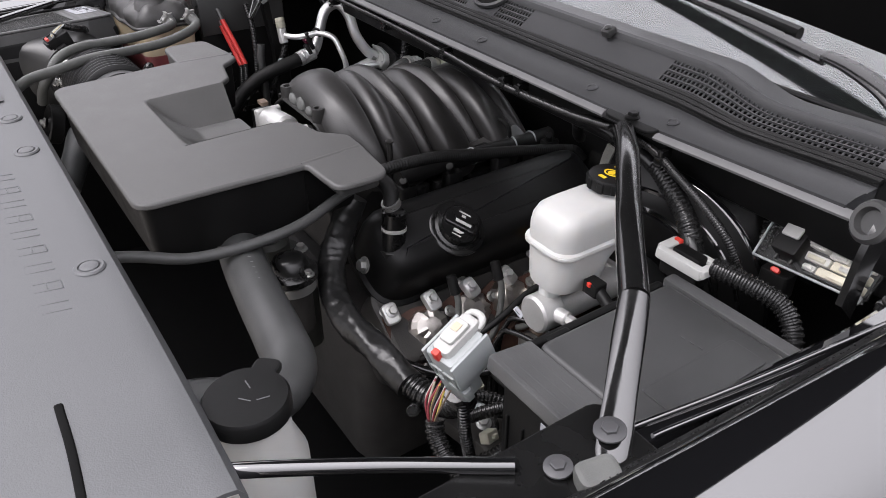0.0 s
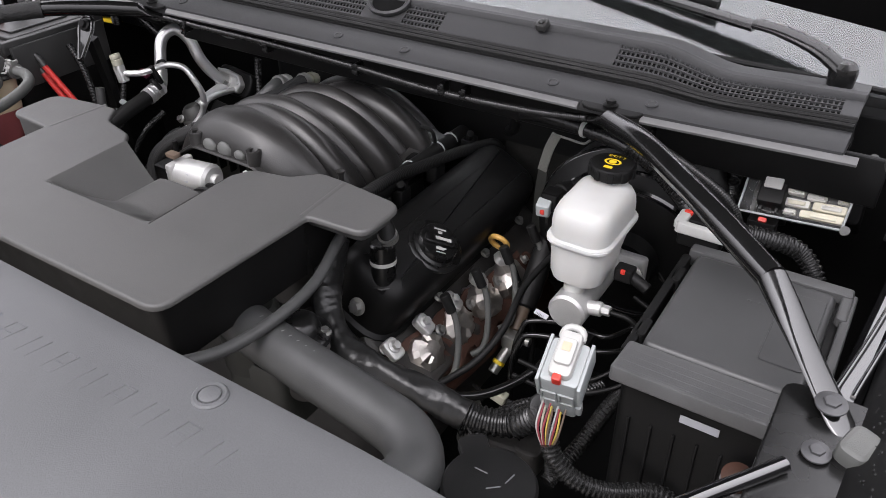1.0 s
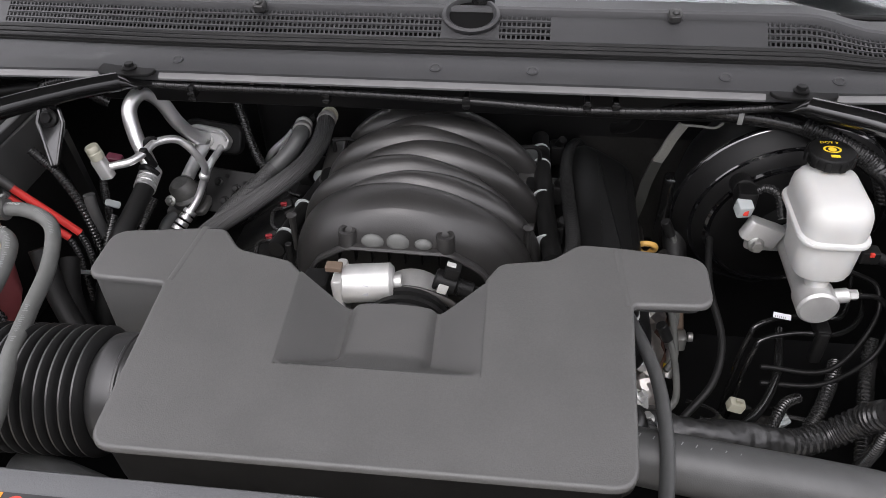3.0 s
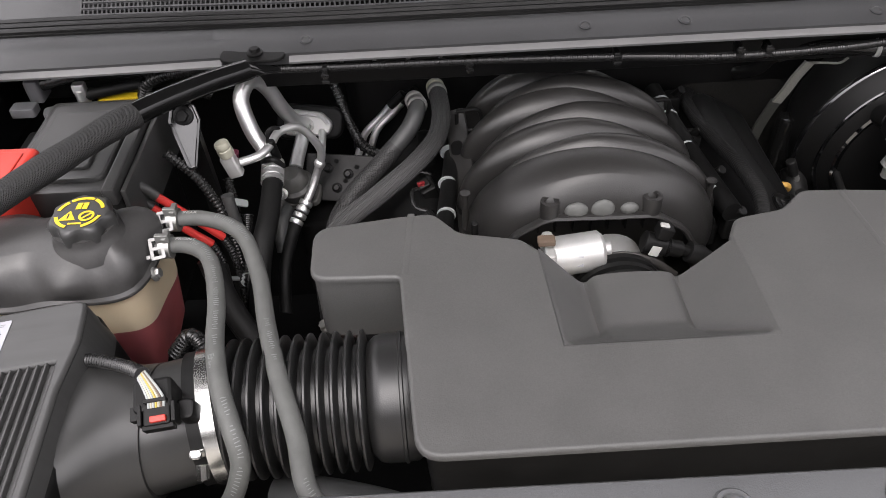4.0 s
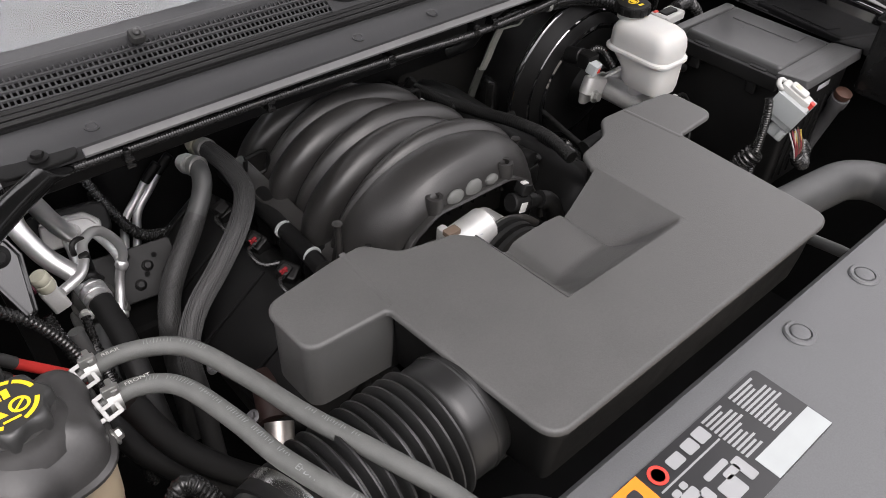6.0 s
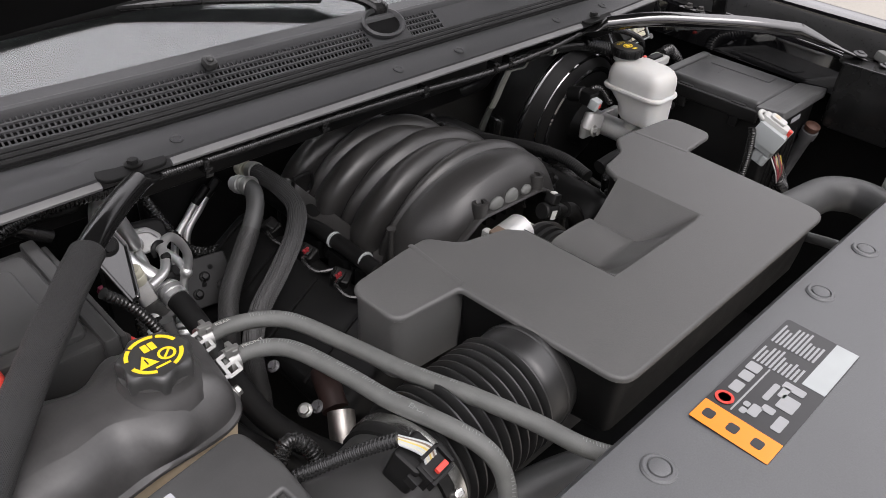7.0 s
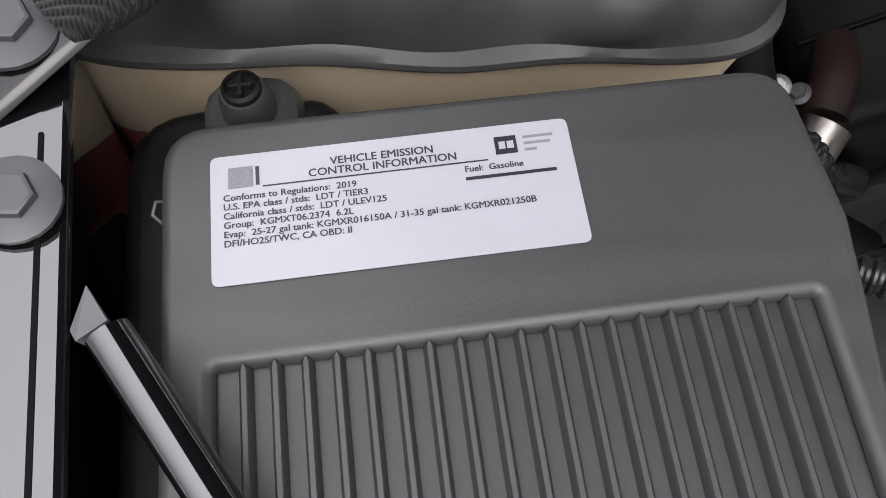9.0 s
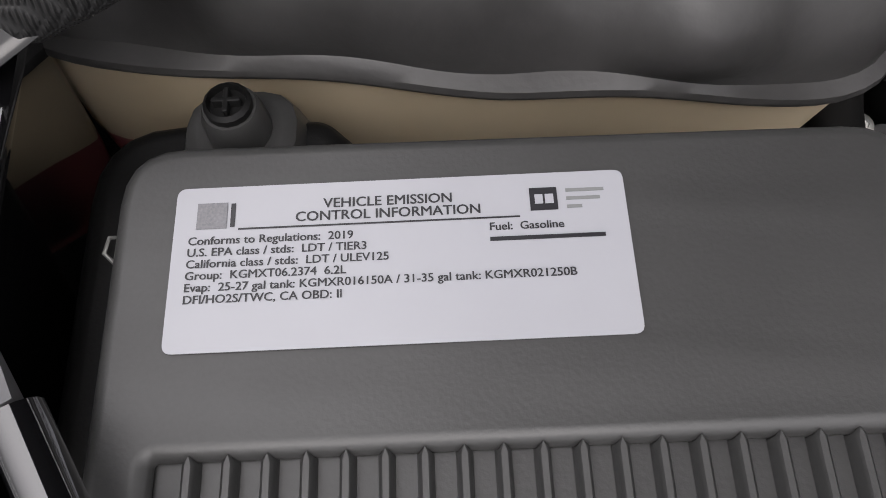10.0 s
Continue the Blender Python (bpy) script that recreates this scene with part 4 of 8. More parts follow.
part("base", xf(prism(base_out, -0.17, -0.020, 0.006, 3), LID), BLACK, afb)
tab = part("screw_tab", xf(joined(block(0.030, 0.026, 0.022, 0.010, 0.004, T(-0.070, 0.012, -0.036), 0.004), lathe([(0.0085, 0), (0.0075, 0.012), (0.0065, 0.014)], 18, T(-0.070, 0.012, -0.018))), LID), SATIN, afb)
part("screw", xf(joined(lathe([(0.0058, 0), (0.0058, 0.002), (0.0048, 0.003), (0.0044, 0.001)], 16, T(-0.070, 0.012, -0.004)), block(0.007, 0.0014, 0.003, 0.0006, 0.0004, T(-0.070, 0.012, -0.0035)), block(0.0014, 0.007, 0.003, 0.0006, 0.0004, T(-0.070, 0.012, -0.0035))), LID), BLACK, tab)
part("wire_clip", xf(tube([(-0.091, -0.020, -0.006), (-0.0945, -0.021, -0.004), (-0.0955, -0.024, -0.005), (-0.093, -0.0265, -0.007)], 0.0005, 6), LID), ZINC, afb)
rib_me = mesh_of("rib", loft([[(-w, -e, z), (-w, -0.185, z), (w, -0.185, z), (w, -e, z), (0.0, -e * 0.2, z)] for w, e, z in ((0.0017, 0.0016, 0.0), (0.0012, 0.0018, 0.0033), (0.0006, 0.0022, 0.0039))]), LIDM)
for i in range(19):
    ob = new("rib", rib_me)
    ob.parent = afb
    ob.matrix_parent_inverse = Matrix.Translation(afb.location).inverted()
    ob.matrix_basis = LID @ T(-0.0712 + i * 0.00758, -0.0690, -0.0043)

label = thing("emission_label", "white vehicle emission control information sticker", "label", tuple(lid_pt(-0.63, -0.40)))
LW, LH = 0.0975, 0.0374
LM = LID @ T(-0.0782, -0.0121, 0.0004)      # top left corner of the sticker
part("film", sheet(fillet([(0, -LH), (LW, -LH), (LW, 0), (0, 0)], 0.0022), LM, 0.00025), LABELW, label)
LT = LM @ T(0, 0, 0.0004) @ Matrix.Diagonal((0.960, 0.930, 1, 1))


def line(body, x, y, size, align="LEFT"):
    part("print", joined(words(body, size, LT @ T(x, -y, 0), align), words(body, size, LT @ T(x + size * 0.035, -y, 0.00003), align)), INK, label, "black print")


line("VEHICLE EMISSION", 0.0480, 0.0066, 0.0035, "CENTER")
line("CONTROL INFORMATION", 0.0480, 0.0098, 0.0035, "CENTER")
for i, s in enumerate(("Conforms to Regulations:  2019", "U.S. EPA class / stds:  LDT / TIER3", "California class / stds:  LDT / ULEV125", "Group:  KGMXT06.2374  6.2L", "Evap:  25-27 gal tank: KGMXR016150A / 31-35 gal tank: KGMXR021250B", "DFI/HO2S/TWC, CA OBD: II")):
    line(s, 0.0034, 0.0147 + 0.00285 * i, 0.00284)
line("Fuel:  Gasoline", 0.0704, 0.0143, 0.0028)
part("rule", sheet(rect(0.0145, -0.0113, 0.0775, -0.0109), LT, 0.0001), INK, label)
part("number_bar", sheet(rect(0.0705, -0.0170, 0.0960, -0.0160), LT, 0.0001), INK, label, "dark bar")
part("code_patch", sheet(rect(0.0050, -0.0108, 0.0118, -0.0042), LT, 0.0001), mat("printed_grey", (0.16, 0.16, 0.17), 0.5, grain=0.4, grain_size=1500), label, "dark grey printed patch")
part("number_bar", sheet(rect(0.0126, -0.0105, 0.0136, -0.0045), LT, 0.0001), INK, label, "dark bar")
part("mark", sheet(rect(0.0800, -0.0098, 0.0862, -0.0040), LT, 0.0001), INK, label, "black square mark")
part("mark_inner", joined(sheet(rect(0.0811, -0.0082, 0.0829, -0.0058), LT @ T(0, 0, 0.0002), 0.0001), sheet(rect(0.0834, -0.0082, 0.0853, -0.0058), LT @ T(0, 0, 0.0002), 0.0001)), LABELW, label, "white bars")
for k, w in enumerate((0.0086, 0.0076, 0.0034)):
    part("name_bar", sheet(rect(0.0882, -0.0053 - 0.0021 * k, 0.0882 + w, -0.0045 - 0.0021 * k), LT, 0.0001), FAINT, label, "thin grey bar")

maf = thing("air_intake_tube", "black plastic intake tube with an air flow sensor", "intake tube", (-0.45, -0.44, 1.03))
AX = [(-0.520, -0.462, 1.085), (-0.470, -0.452, 1.086), (-0.420, -0.440, 1.087)]
part("tube", tube(AX, 0.056, 36, step=0.01, taper=0.96), SATIN, maf)
mouth = []
for x, y, z, ry, rz, p in ((-0.560, -0.478, 1.074, 0.090, 0.070, 4.5), (-0.518, -0.476, 1.077, 0.086, 0.0685, 4.0), (-0.500, -0.470, 1.081, 0.076, 0.065, 3.2), (-0.483, -0.461, 1.084, 0.066, 0.061, 2.5), (-0.468, -0.455, 1.0855, 0.0600, 0.0585, 2.1), (-0.452, -0.450, 1.086, 0.0572, 0.0572, 2.0)):
    ring = []
    for k in range(36):
        a = 2 * math.pi * k / 36
        q = (abs(math.cos(a)) ** p + abs(math.sin(a)) ** p) ** (-1 / p)
        ring.append((x, y + ry * q * math.cos(a), z + rz * q * math.sin(a)))
    mouth.append(ring)
part("socket", loft(mouth), SATIN, maf, "flared mouth of the tube")
part("cuff", tube([(-0.424, -0.441, 1.087), (-0.395, -0.435, 1.087)], 0.0575, 36, step=0.006), RUBBER, maf, "black rubber cuff")
part("clamp_band", tube([(-0.4135, -0.4391, 1.087), (-0.4025, -0.4368, 1.087)], 0.0592, 40, step=0.004), STEEL, maf, "bright steel hose clamp")
part("clamp_screw", joined(block(0.010, 0.008, 0.016, 0.003, 0.002, T(-0.407, -0.489, 1.108) @ pose(0, 0, 0, 40)), rod((-0.407, -0.494, 1.100), (-0.407, -0.503, 1.090), 0.0055, 8)), STEEL, maf)
sens = part("sensor", joined(block(0.030, 0.026, 0.034, 0.004, 0.003, T(-0.434, -0.464, 1.136) @ pose(0, 0, 0, 18, 0, 10)), block(0.014, 0.016, 0.020, 0.004, 0.002, T(-0.411, -0.470, 1.134) @ pose(0, 0, 0, 22))), BLACK, maf)
PM = T(-0.428, -0.483, 1.150) @ pose(0, 0, 0, 24, 0, 8) @ Matrix.Scale(0.78, 4)
part("plug", block(0.026, 0.022, 0.018, 0.003, 0.002, PM), BLACK, sens)
for word, size, at in (("plug_flange", (0.030, 0.005, 0.014), (0, -0.012, 0.001)), ("plug_wing", (0.004, 0.020, 0.022), (-0.016, 0, -0.002)), ("plug_wing", (0.004, 0.020, 0.022), (0.016, 0, -0.002)), ("plug_latch", (0.010, 0.014, 0.012), (-0.022, 0.004, 0.0)), ("plug_back", (0.022, 0.004, 0.024), (0, 0.012, 0))):
    part(word, block(*size, 0.001, 0.001, PM @ T(*at)), BLACK, sens)
part("lock_tab", block(0.015, 0.006, 0.006, 0.001, 0.001, PM @ T(0.002, -0.006, 0.0165)), RED, sens, "red locking tab")
for i, c in enumerate((PALE, BEIGE, PALE, WIRE_Y, BEIGE, BRONZE, PALE)):
    x = -0.007 + i * 0.0024
    q = PM @ Vector((x, 0.006, 0.018))
    part("wire", tube([q, q + Vector((-0.001, 0.006, 0.007)), (-0.446 + 0.0012 * i, -0.460, 1.178)], 0.0011, 6), c, sens)
part("loom", tube([(-0.440, -0.462, 1.177), (-0.458, -0.446, 1.166), (-0.480, -0.432, 1.156), (-0.505, -0.419, 1.146), (-0.515, -0.415, 1.130)], 0.0058, 16, ribs=0.0034, depth=0.0010), LOOM, sens, "glossy black corrugated wire loom")

bel = thing("intake_bellows", "black corrugated rubber intake bellows", "bellows", (-0.32, -0.43, 1.02))
prof = []
for i in range(11):
    x = -0.398 + i * 0.01125
    prof += [(x, 0.0480), (x + 0.0026, 0.0480), (x + 0.0040, 0.0545), (x + 0.0047, 0.0592), (x + 0.0058, 0.0612), (x + 0.0074, 0.0612), (x + 0.0085, 0.0592), (x + 0.0092, 0.0545), (x + 0.0106, 0.0480)]
part("sleeve", lathe([(r, x + 0.398) for x, r in prof], 56, T(-0.398, -0.434, 1.087) @ pose(0, 0, 0, 0, 90, 2)), BELLOWS, bel)
prof = [(-0.2745, 0.0480), (-0.272, 0.0510), (-0.268, 0.0545), (-0.262, 0.0560), (-0.2475, 0.0562), (-0.2465, 0.0574), (-0.2445, 0.0574), (-0.2435, 0.0560), (-0.236, 0.0556), (-0.232, 0.0530), (-0.222, 0.0525), (-0.200, 0.0525)]
part("cuff", lathe([(r, x + 0.398) for x, r in prof], 56, T(-0.398, -0.434, 1.087) @ pose(0, 0, 0, 0, 90, 2)), BELLOWS, bel)

# two vent hoses from the coolant tank
for word, pts in (("REAR", [(-0.482, -0.238, 1.143), (-0.445, -0.238, 1.143), (-0.404, -0.262, 1.142), (-0.379, -0.318, 1.137), (-0.362, -0.385, 1.139), (-0.343, -0.448, 1.144), (-0.324, -0.501, 1.142), (-0.310, -0.548, 1.139), (-0.275, -0.588, 1.128)]),
                  ("FRONT", [(-0.480, -0.279, 1.144), (-0.452, -0.280, 1.145), (-0.426, -0.303, 1.147), (-0.410, -0.355, 1.146), (-0.401, -0.409, 1.148), (-0.388, -0.457, 1.151), (-0.375, -0.491, 1.143), (-0.369, -0.510, 1.122), (-0.378, -0.525, 1.098), (-0.398, -0.530, 1.07)])):
    h = thing("vent_hose", "grey rubber vent hose with a spring clamp on the tank", "hose", pts[0], "vent hoses")
    part("hose", tube(pts, 0.0080, 18, step=0.005), HOSE, h)
    c = Vector(pts[0])
    part("spring_clamp", joined(lathe([(0.0112, -0.005), (0.0120, -0.005), (0.0120, 0.005), (0.0112, 0.005)], 18, Matrix.Translation(c + Vector((0.008, 0, 0))) @ pose(0, 0, 0, 0, 90)), block(0.013, 0.005, 0.009, 0.001, 0.001, Matrix.Translation(c + Vector((0.008, -0.004, 0.010)))), block(0.005, 0.016, 0.005, 0.001, 0.001, Matrix.Translation(c + Vector((0.010, 0.0, 0.011))))), ZINC, h, "zinc spring clamp")
    CM = Matrix.Translation(c + Vector((0.002, -0.0085, 0.0055))) @ pose(0, 0, 0, 42, -8, 6)
    part("clamp_plate", joined(*[block(0.0036, 0.0210, 0.0016, 0.0012, 0.0005, CM @ T(u, 0, 0)) for u in (-0.0055, 0.0055)], *[block(0.0136, 0.0034, 0.0016, 0.0012, 0.0005, CM @ T(0, v, 0.0002)) for v in (-0.0090, 0.0, 0.0092)]), CLAMPZ, h, "pale zinc clamp plate with two windows")
    part("clamp_ear", joined(block(0.0050, 0.0040, 0.0050, 0.001, 0.0008, CM @ T(0.0095, 0.006, -0.002)), block(0.0050, 0.0040, 0.0050, 0.001, 0.0008, CM @ T(-0.0095, -0.007, -0.002))), CLAMPZ, h)
    part("print", words(word, 0.0062, Matrix.Translation(c + Vector((0.019, -0.0035, 0.0112))) @ pose(0, 0, 0, -12, 0, -6)), BRIGHTW, h, "white print")
    path, _ = resample(spline(pts, 10), 0.011)
    if word == "FRONT":
        for k, q in enumerate(path):
            if q.y < -0.425:
                d = (path[k + 2] - path[k]).normalized()
                part("print", words("EPDM", 0.0075, Matrix.Translation(q + Vector((-0.002, 0, 0.0082))) @ pose(0, 0, 0, 0, 0, math.degrees(math.atan2(d.y, d.x))) @ T(0, -0.0028, 0)), FAINT, h, "faint grey print")
                break
    path, _ = resample(spline(pts, 10), 0.0027)
    rr = random.Random(5 if word == "FRONT" else 6)
    for k in range(14, len(path) - 8):
        d = (path[k + 1] - path[k]).normalized()
        if d.y > -0.3 or k % 11 in (7, 8) or (word == "FRONT" and -0.470 < path[k].y < -0.420) or (word == "REAR" and (k // 20) % 3 != 1):
            continue
        up = Vector((0.25, -0.25, 1.0)).normalized()
        up = (up - d * up.dot(d)).normalized()
        side = up.cross(d)
        at = Matrix(((d.x, side.x, up.x, 0), (d.y, side.y, up.y, 0), (d.z, side.z, up.z, 0), (0, 0, 0, 1)))
        part("print_bar", block(0.0007, rr.choice((0.0026, 0.0046, 0.0046)), 0.0002, 0.0003, 0.00005, Matrix.Translation(path[k] + up * 0.00795) @ at @ pose(0, 0, 0, 0, 0, rr.uniform(-14, 14))), FAINT, h, "faint printed bar")

# ---- coolant tank ----
tank = thing("coolant_tank", "coolant tank with black top shell and pink coolant", "coolant tank", (-0.6, -0.29, 1.0))
t_out = fillet([(-0.738, -0.336, 0.03), (-0.60, -0.337, 0.0), (-0.490, -0.331, 0.030), (-0.478, -0.225, 0.040), (-0.55, -0.222, 0.03), (-0.63, -0.230, 0.05), (-0.70, -0.250, 0.04), (-0.742, -0.275, 0.03)], 0.02, 8)
t_out = [tuple(p)[:2] for p in resample([Vector((*p, 0)) for p in t_out + t_out[:1]], 0.006)[0][:-1]]


def tank_ring(ins, z, wave=0.0, dome_h=0.0):
    """Outline of the tank drawn in towards its spine by ins, at height z."""
    out = []
    for x, y in t_out:
        f = min(1.0, max(0.0, (x + 0.74) / 0.24))
        c = Vector((max(-0.700, min(-0.535, x)), -0.305 + 0.025 * f))
        d = Vector((x, y)) - c
        q = c + d * (1 - min(0.9, ins / max(d.length, 0.001)))
        fold = dome_h * (1.1 * math.sin(x * 62 + 1.0) + 0.7 * math.sin(x * 105)) * min(1.0, max(0.0, (x + 0.735) / 0.03))
        out.append((q.x, q.y + fold * max(-1.0, min(1.0, (-0.285 - y) / 0.035)), z + 0.035 * (x + 0.62) + wave * math.sin(x * 75) + 0.004 * dome_h / 0.006 * math.sin(x * 30 + 2)))
    return out


shell = [tank_ring(-0.003, 1.1245, 0.0015), tank_ring(-0.0036, 1.126, 0.0015), tank_ring(-0.003, 1.128, 0.0015), tank_ring(0.001, 1.130, 0.002, 0.001), tank_ring(0.001, 1.138, 0.001, 0.003), tank_ring(0.003, 1.147, 0.001, 0.005), tank_ring(0.008, 1.156, 0.001, 0.006), tank_ring(0.016, 1.163, 0.001, 0.005), tank_ring(0.026, 1.168, 0.0, 0.004)]
vs, fs = loft(shell, True, False)
part("top_shell", joined((vs, fs), loft([tank_ring(0.026, 1.168, 0.0, 0.004), tank_ring(0.036, 1.171, 0.0, 0.003), tank_ring(0.044, 1.172, 0, 0.002)], False, True)), TANKBLK, tank)
part("body", loft([tank_ring(0.005, 1.074), tank_ring(0.003, 1.10), tank_ring(0.001, 1.1245)]), CREAM, tank, "cream translucent lower half")
part("coolant", loft([tank_ring(0.030, 0.98), tank_ring(0.012, 1.02), tank_ring(0.0052, 1.075)]), COOLANT, tank, "pink coolant showing through the wall")
part("filler_neck", lathe([(0.038, -0.004), (0.035, 0.005), (0.032, 0.010), (0.030, 0.014), (0.029, 0.020)], 36, T(-0.537, -0.284, 1.163)), TANKBLK, tank)
lobes = [[((0.0268 + 0.0024 * g * math.cos(7 * q)) * sc * math.cos(q) - 0.537, (0.0268 + 0.0024 * g * math.cos(7 * q)) * sc * math.sin(q) - 0.284, 1.176 + z) for q in (2 * math.pi * k / 84 for k in range(84))] for sc, g, z in ((0.95, 0.9, 0.0), (1.03, 1.0, 0.002), (1.05, 1.0, 0.014), (1.0, 0.8, 0.0178), (0.94, 0.4, 0.0194), (0.90, 0.2, 0.0194))]
cap = part("cap", loft(lobes), SATIN, tank, "black lobed cap")


def arc_band(r0, r1, a0, a1, n=14):
    return [(r1 * math.cos(radians(a0 + (a1 - a0) * i / n)), r1 * math.sin(radians(a0 + (a1 - a0) * i / n))) for i in range(n + 1)] + [(r0 * math.cos(radians(a1 + (a0 - a1) * i / n)), r0 * math.sin(radians(a1 + (a0 - a1) * i / n))) for i in range(n + 1)]


CT = T(-0.537, -0.284, 1.1958)
for a0, a1 in ((15, 60), (66, 125), (131, 168), (195, 250), (290, 345)):
    part("print_arc", sheet(arc_band(0.0190, 0.0222, a0, a1), CT, 0.0003), YELLOW, cap, "yellow printed arc")
part("print_triangle", sheet([(-0.0165, -0.0105), (-0.0010, -0.0105), (-0.0087, 0.0030)], CT, 0.0003), YELLOW, cap, "yellow warning triangle")
part("print_stroke", sheet(rect(-0.0093, -0.0085, -0.0081, -0.0015), CT @ T(0, 0, 0.0004), 0.0002), INK, cap, "black stroke")
part("print_ring", sheet(arc_band(0.0050, 0.0072, 0, 359, 24), CT @ T(0.0080, -0.0052, 0), 0.0003), YELLOW, cap, "yellow ring")
part("print_wave", sheet(rect(-0.0050, -0.0009, 0.0050, 0.0009), CT @ T(0.0080, -0.0052, 0) @ pose(0, 0, 0, 0, 0, 45), 0.0003), YELLOW, cap, "yellow bar")
for u in (-0.0052, 0.0006):
    part("print_page", sheet(rect(u, 0.0050, u + 0.0048, 0.0140), CT, 0.0003), YELLOW, cap, "yellow page of the book sign")
part("print_line", sheet(rect(-0.0060, -0.0165, 0.0060, -0.0145), CT, 0.0003), YELLOW, cap, "yellow bar")
for y, z in ((-0.238, 1.143), (-0.279, 1.144)):
    part("nipple", rod((-0.498, y, z), (-0.469, y, z), 0.0075), SATIN, tank)
part("drain_nut", hexbolt(T(-0.484, -0.300, 1.128) @ pose(0, 0, 0, 0, 75, 0), 0.005, 0.005), ZINC, tank)

# ---- battery with its covers and cables ----
bat = thing("battery", "battery under a black plastic cover", "battery", (-0.62, -0.12, 0.9))
part("case", block(0.165, 0.185, 0.20, 0.008, 0.004, T(-0.625, -0.115, 0.92)), BLACK, bat)
lid = part("cover", block(0.126, 0.180, 0.040, 0.008, 0.005, T(-0.599, -0.115, 1.120)), SATIN, bat)
part("raised_field", block(0.098, 0.150, 0.007, 0.010, 0.004, T(-0.602, -0.115, 1.1590)), SATIN, lid)
part("raised_step", block(0.068, 0.110, 0.004, 0.006, 0.003, T(-0.606, -0.120, 1.1655)), SATIN, lid)
part("side_skirt", joined(block(0.014, 0.190, 0.020, 0.003, 0.003, T(-0.543, -0.118, 1.146)), block(0.006, 0.175, 0.070, 0.002, 0.002, T(-0.531, -0.118, 1.088))), SATIN, lid)
red_cover = solid("terminal_cover", xf(prism(fillet([(-0.040, -0.037, 0.009), (0.030, -0.037, 0.009), (0.031, 0.048, 0.008), (-0.034, 0.048, 0.008)], 0.008), -0.010, 0.044, 0.006, 3, 0.003), T(-0.659, -0.199, 1.140) @ pose(0, 0, 0, -3, 2, 1)), RED, "bright red plastic battery terminal cover", "terminal cover")
RT = T(-0.659, -0.199, 1.140) @ pose(0, 0, 0, -3, 2, 1)
part("lip", xf(prism(fillet([(-0.0415, -0.0385, 0.009), (0.0315, -0.0385, 0.009), (0.0325, 0.0495, 0.008), (-0.0355, 0.0495, 0.008)], 0.008), -0.0105, -0.004, 0.0015, 2), RT), RED, red_cover)
part("hinge_tab", block(0.020, 0.010, 0.006, 0.002, 0.0015, RT @ T(0.002, 0.052, 0.004)), RED, red_cover)
part("raised_field", xf(prism(roundrect(0.048, 0.062, 0.006), 0.0435, 0.0455, 0.0014, 2), RT @ T(-0.004, 0.005, 0.0)), RED, red_cover)
solid("battery_tag", block(0.060, 0.012, 0.006, 0.003, 0.002, T(-0.606, 0.034, 1.124) @ pose(0, 0, 0, 10, 0, 4)), YELLOW, "yellow plastic tag on the battery", "tag")
ground_c = thing("ground_cable", "black battery cable with a grey clamp", "cable", (-0.62, 0.03, 1.15))
part("cable", tube([(-0.70, 0.030, 1.155), (-0.64, 0.040, 1.160), (-0.56, 0.050, 1.150), (-0.50, 0.06, 1.11)], 0.010, 12), LOOM, ground_c)
part("clamp", joined(block(0.018, 0.030, 0.030, 0.004, 0.003, T(-0.705, 0.030, 1.135)), block(0.03, 0.02, 0.012, 0.003, 0.002, T(-0.715, 0.0, 1.130))), GREYBOLT, ground_c)
for a, b, c in (((-0.520, -0.166, 1.1215), (-0.486, -0.156, 1.0725), (-0.464, -0.150, 1.0400)), ((-0.5295, -0.166, 1.1075), (-0.5007, -0.158, 1.0620), (-0.478, -0.154, 1.0340))):
    w = thing("power_cable", "red power cable from the battery", "cable", a, "red power cables")
    part("jacket", tube([a, b, c], 0.0050, 14), REDWIRE, w)
    part("loom", tube([c, (c[0] + 0.008, c[1] - 0.006, c[2] - 0.03), (c[0] + 0.012, c[1] - 0.02, c[2] - 0.09)], 0.0050, 12, ribs=0.004, depth=0.0008), LOOM, w, "black corrugated loom")
    part("boot", tube([(a[0] - 0.014, a[1] - 0.002, a[2] + 0.016), (a[0] - 0.006, a[1], a[2] + 0.008), (a[0] + 0.003, a[1] + 0.001, a[2] - 0.004)], 0.0058, 12), SATIN, w, "black rubber boot")
w = thing("wire_loom", "black corrugated wire loom beside the battery", "wire loom", (-0.49, -0.11, 1.1), "wire looms")
part("loom", tube([(-0.512, -0.115, 1.140), (-0.485, -0.118, 1.105), (-0.465, -0.125, 1.055), (-0.455, -0.135, 0.98)], 0.0062, 12, ribs=0.005, depth=0.0012), LOOM, w)
tower = thing("tower_bracket", "black steel bracket with a bolt on the bay side", "bracket", (-0.49, -0.08, 1.1))
TM = T(-0.488, -0.100, 1.152) @ pose(0, 0, 0, 58, 0, 2)
tongue = fillet([(-0.017, 0.016), (-0.012, 0.036), (0.010, 0.036), (0.016, 0.016), (0.006, -0.036), (-0.001, -0.038)], 0.006, 4)
part("plate", xf(prism(tongue, -0.004, 0.0, 0.0015, 2), TM), GLOSSCOAT, tower)
part("rim", tube([TM @ Vector((x, y, 0.0005)) for x, y in tongue + tongue[:1]], 0.0022, 8, n=2), GLOSSCOAT, tower)
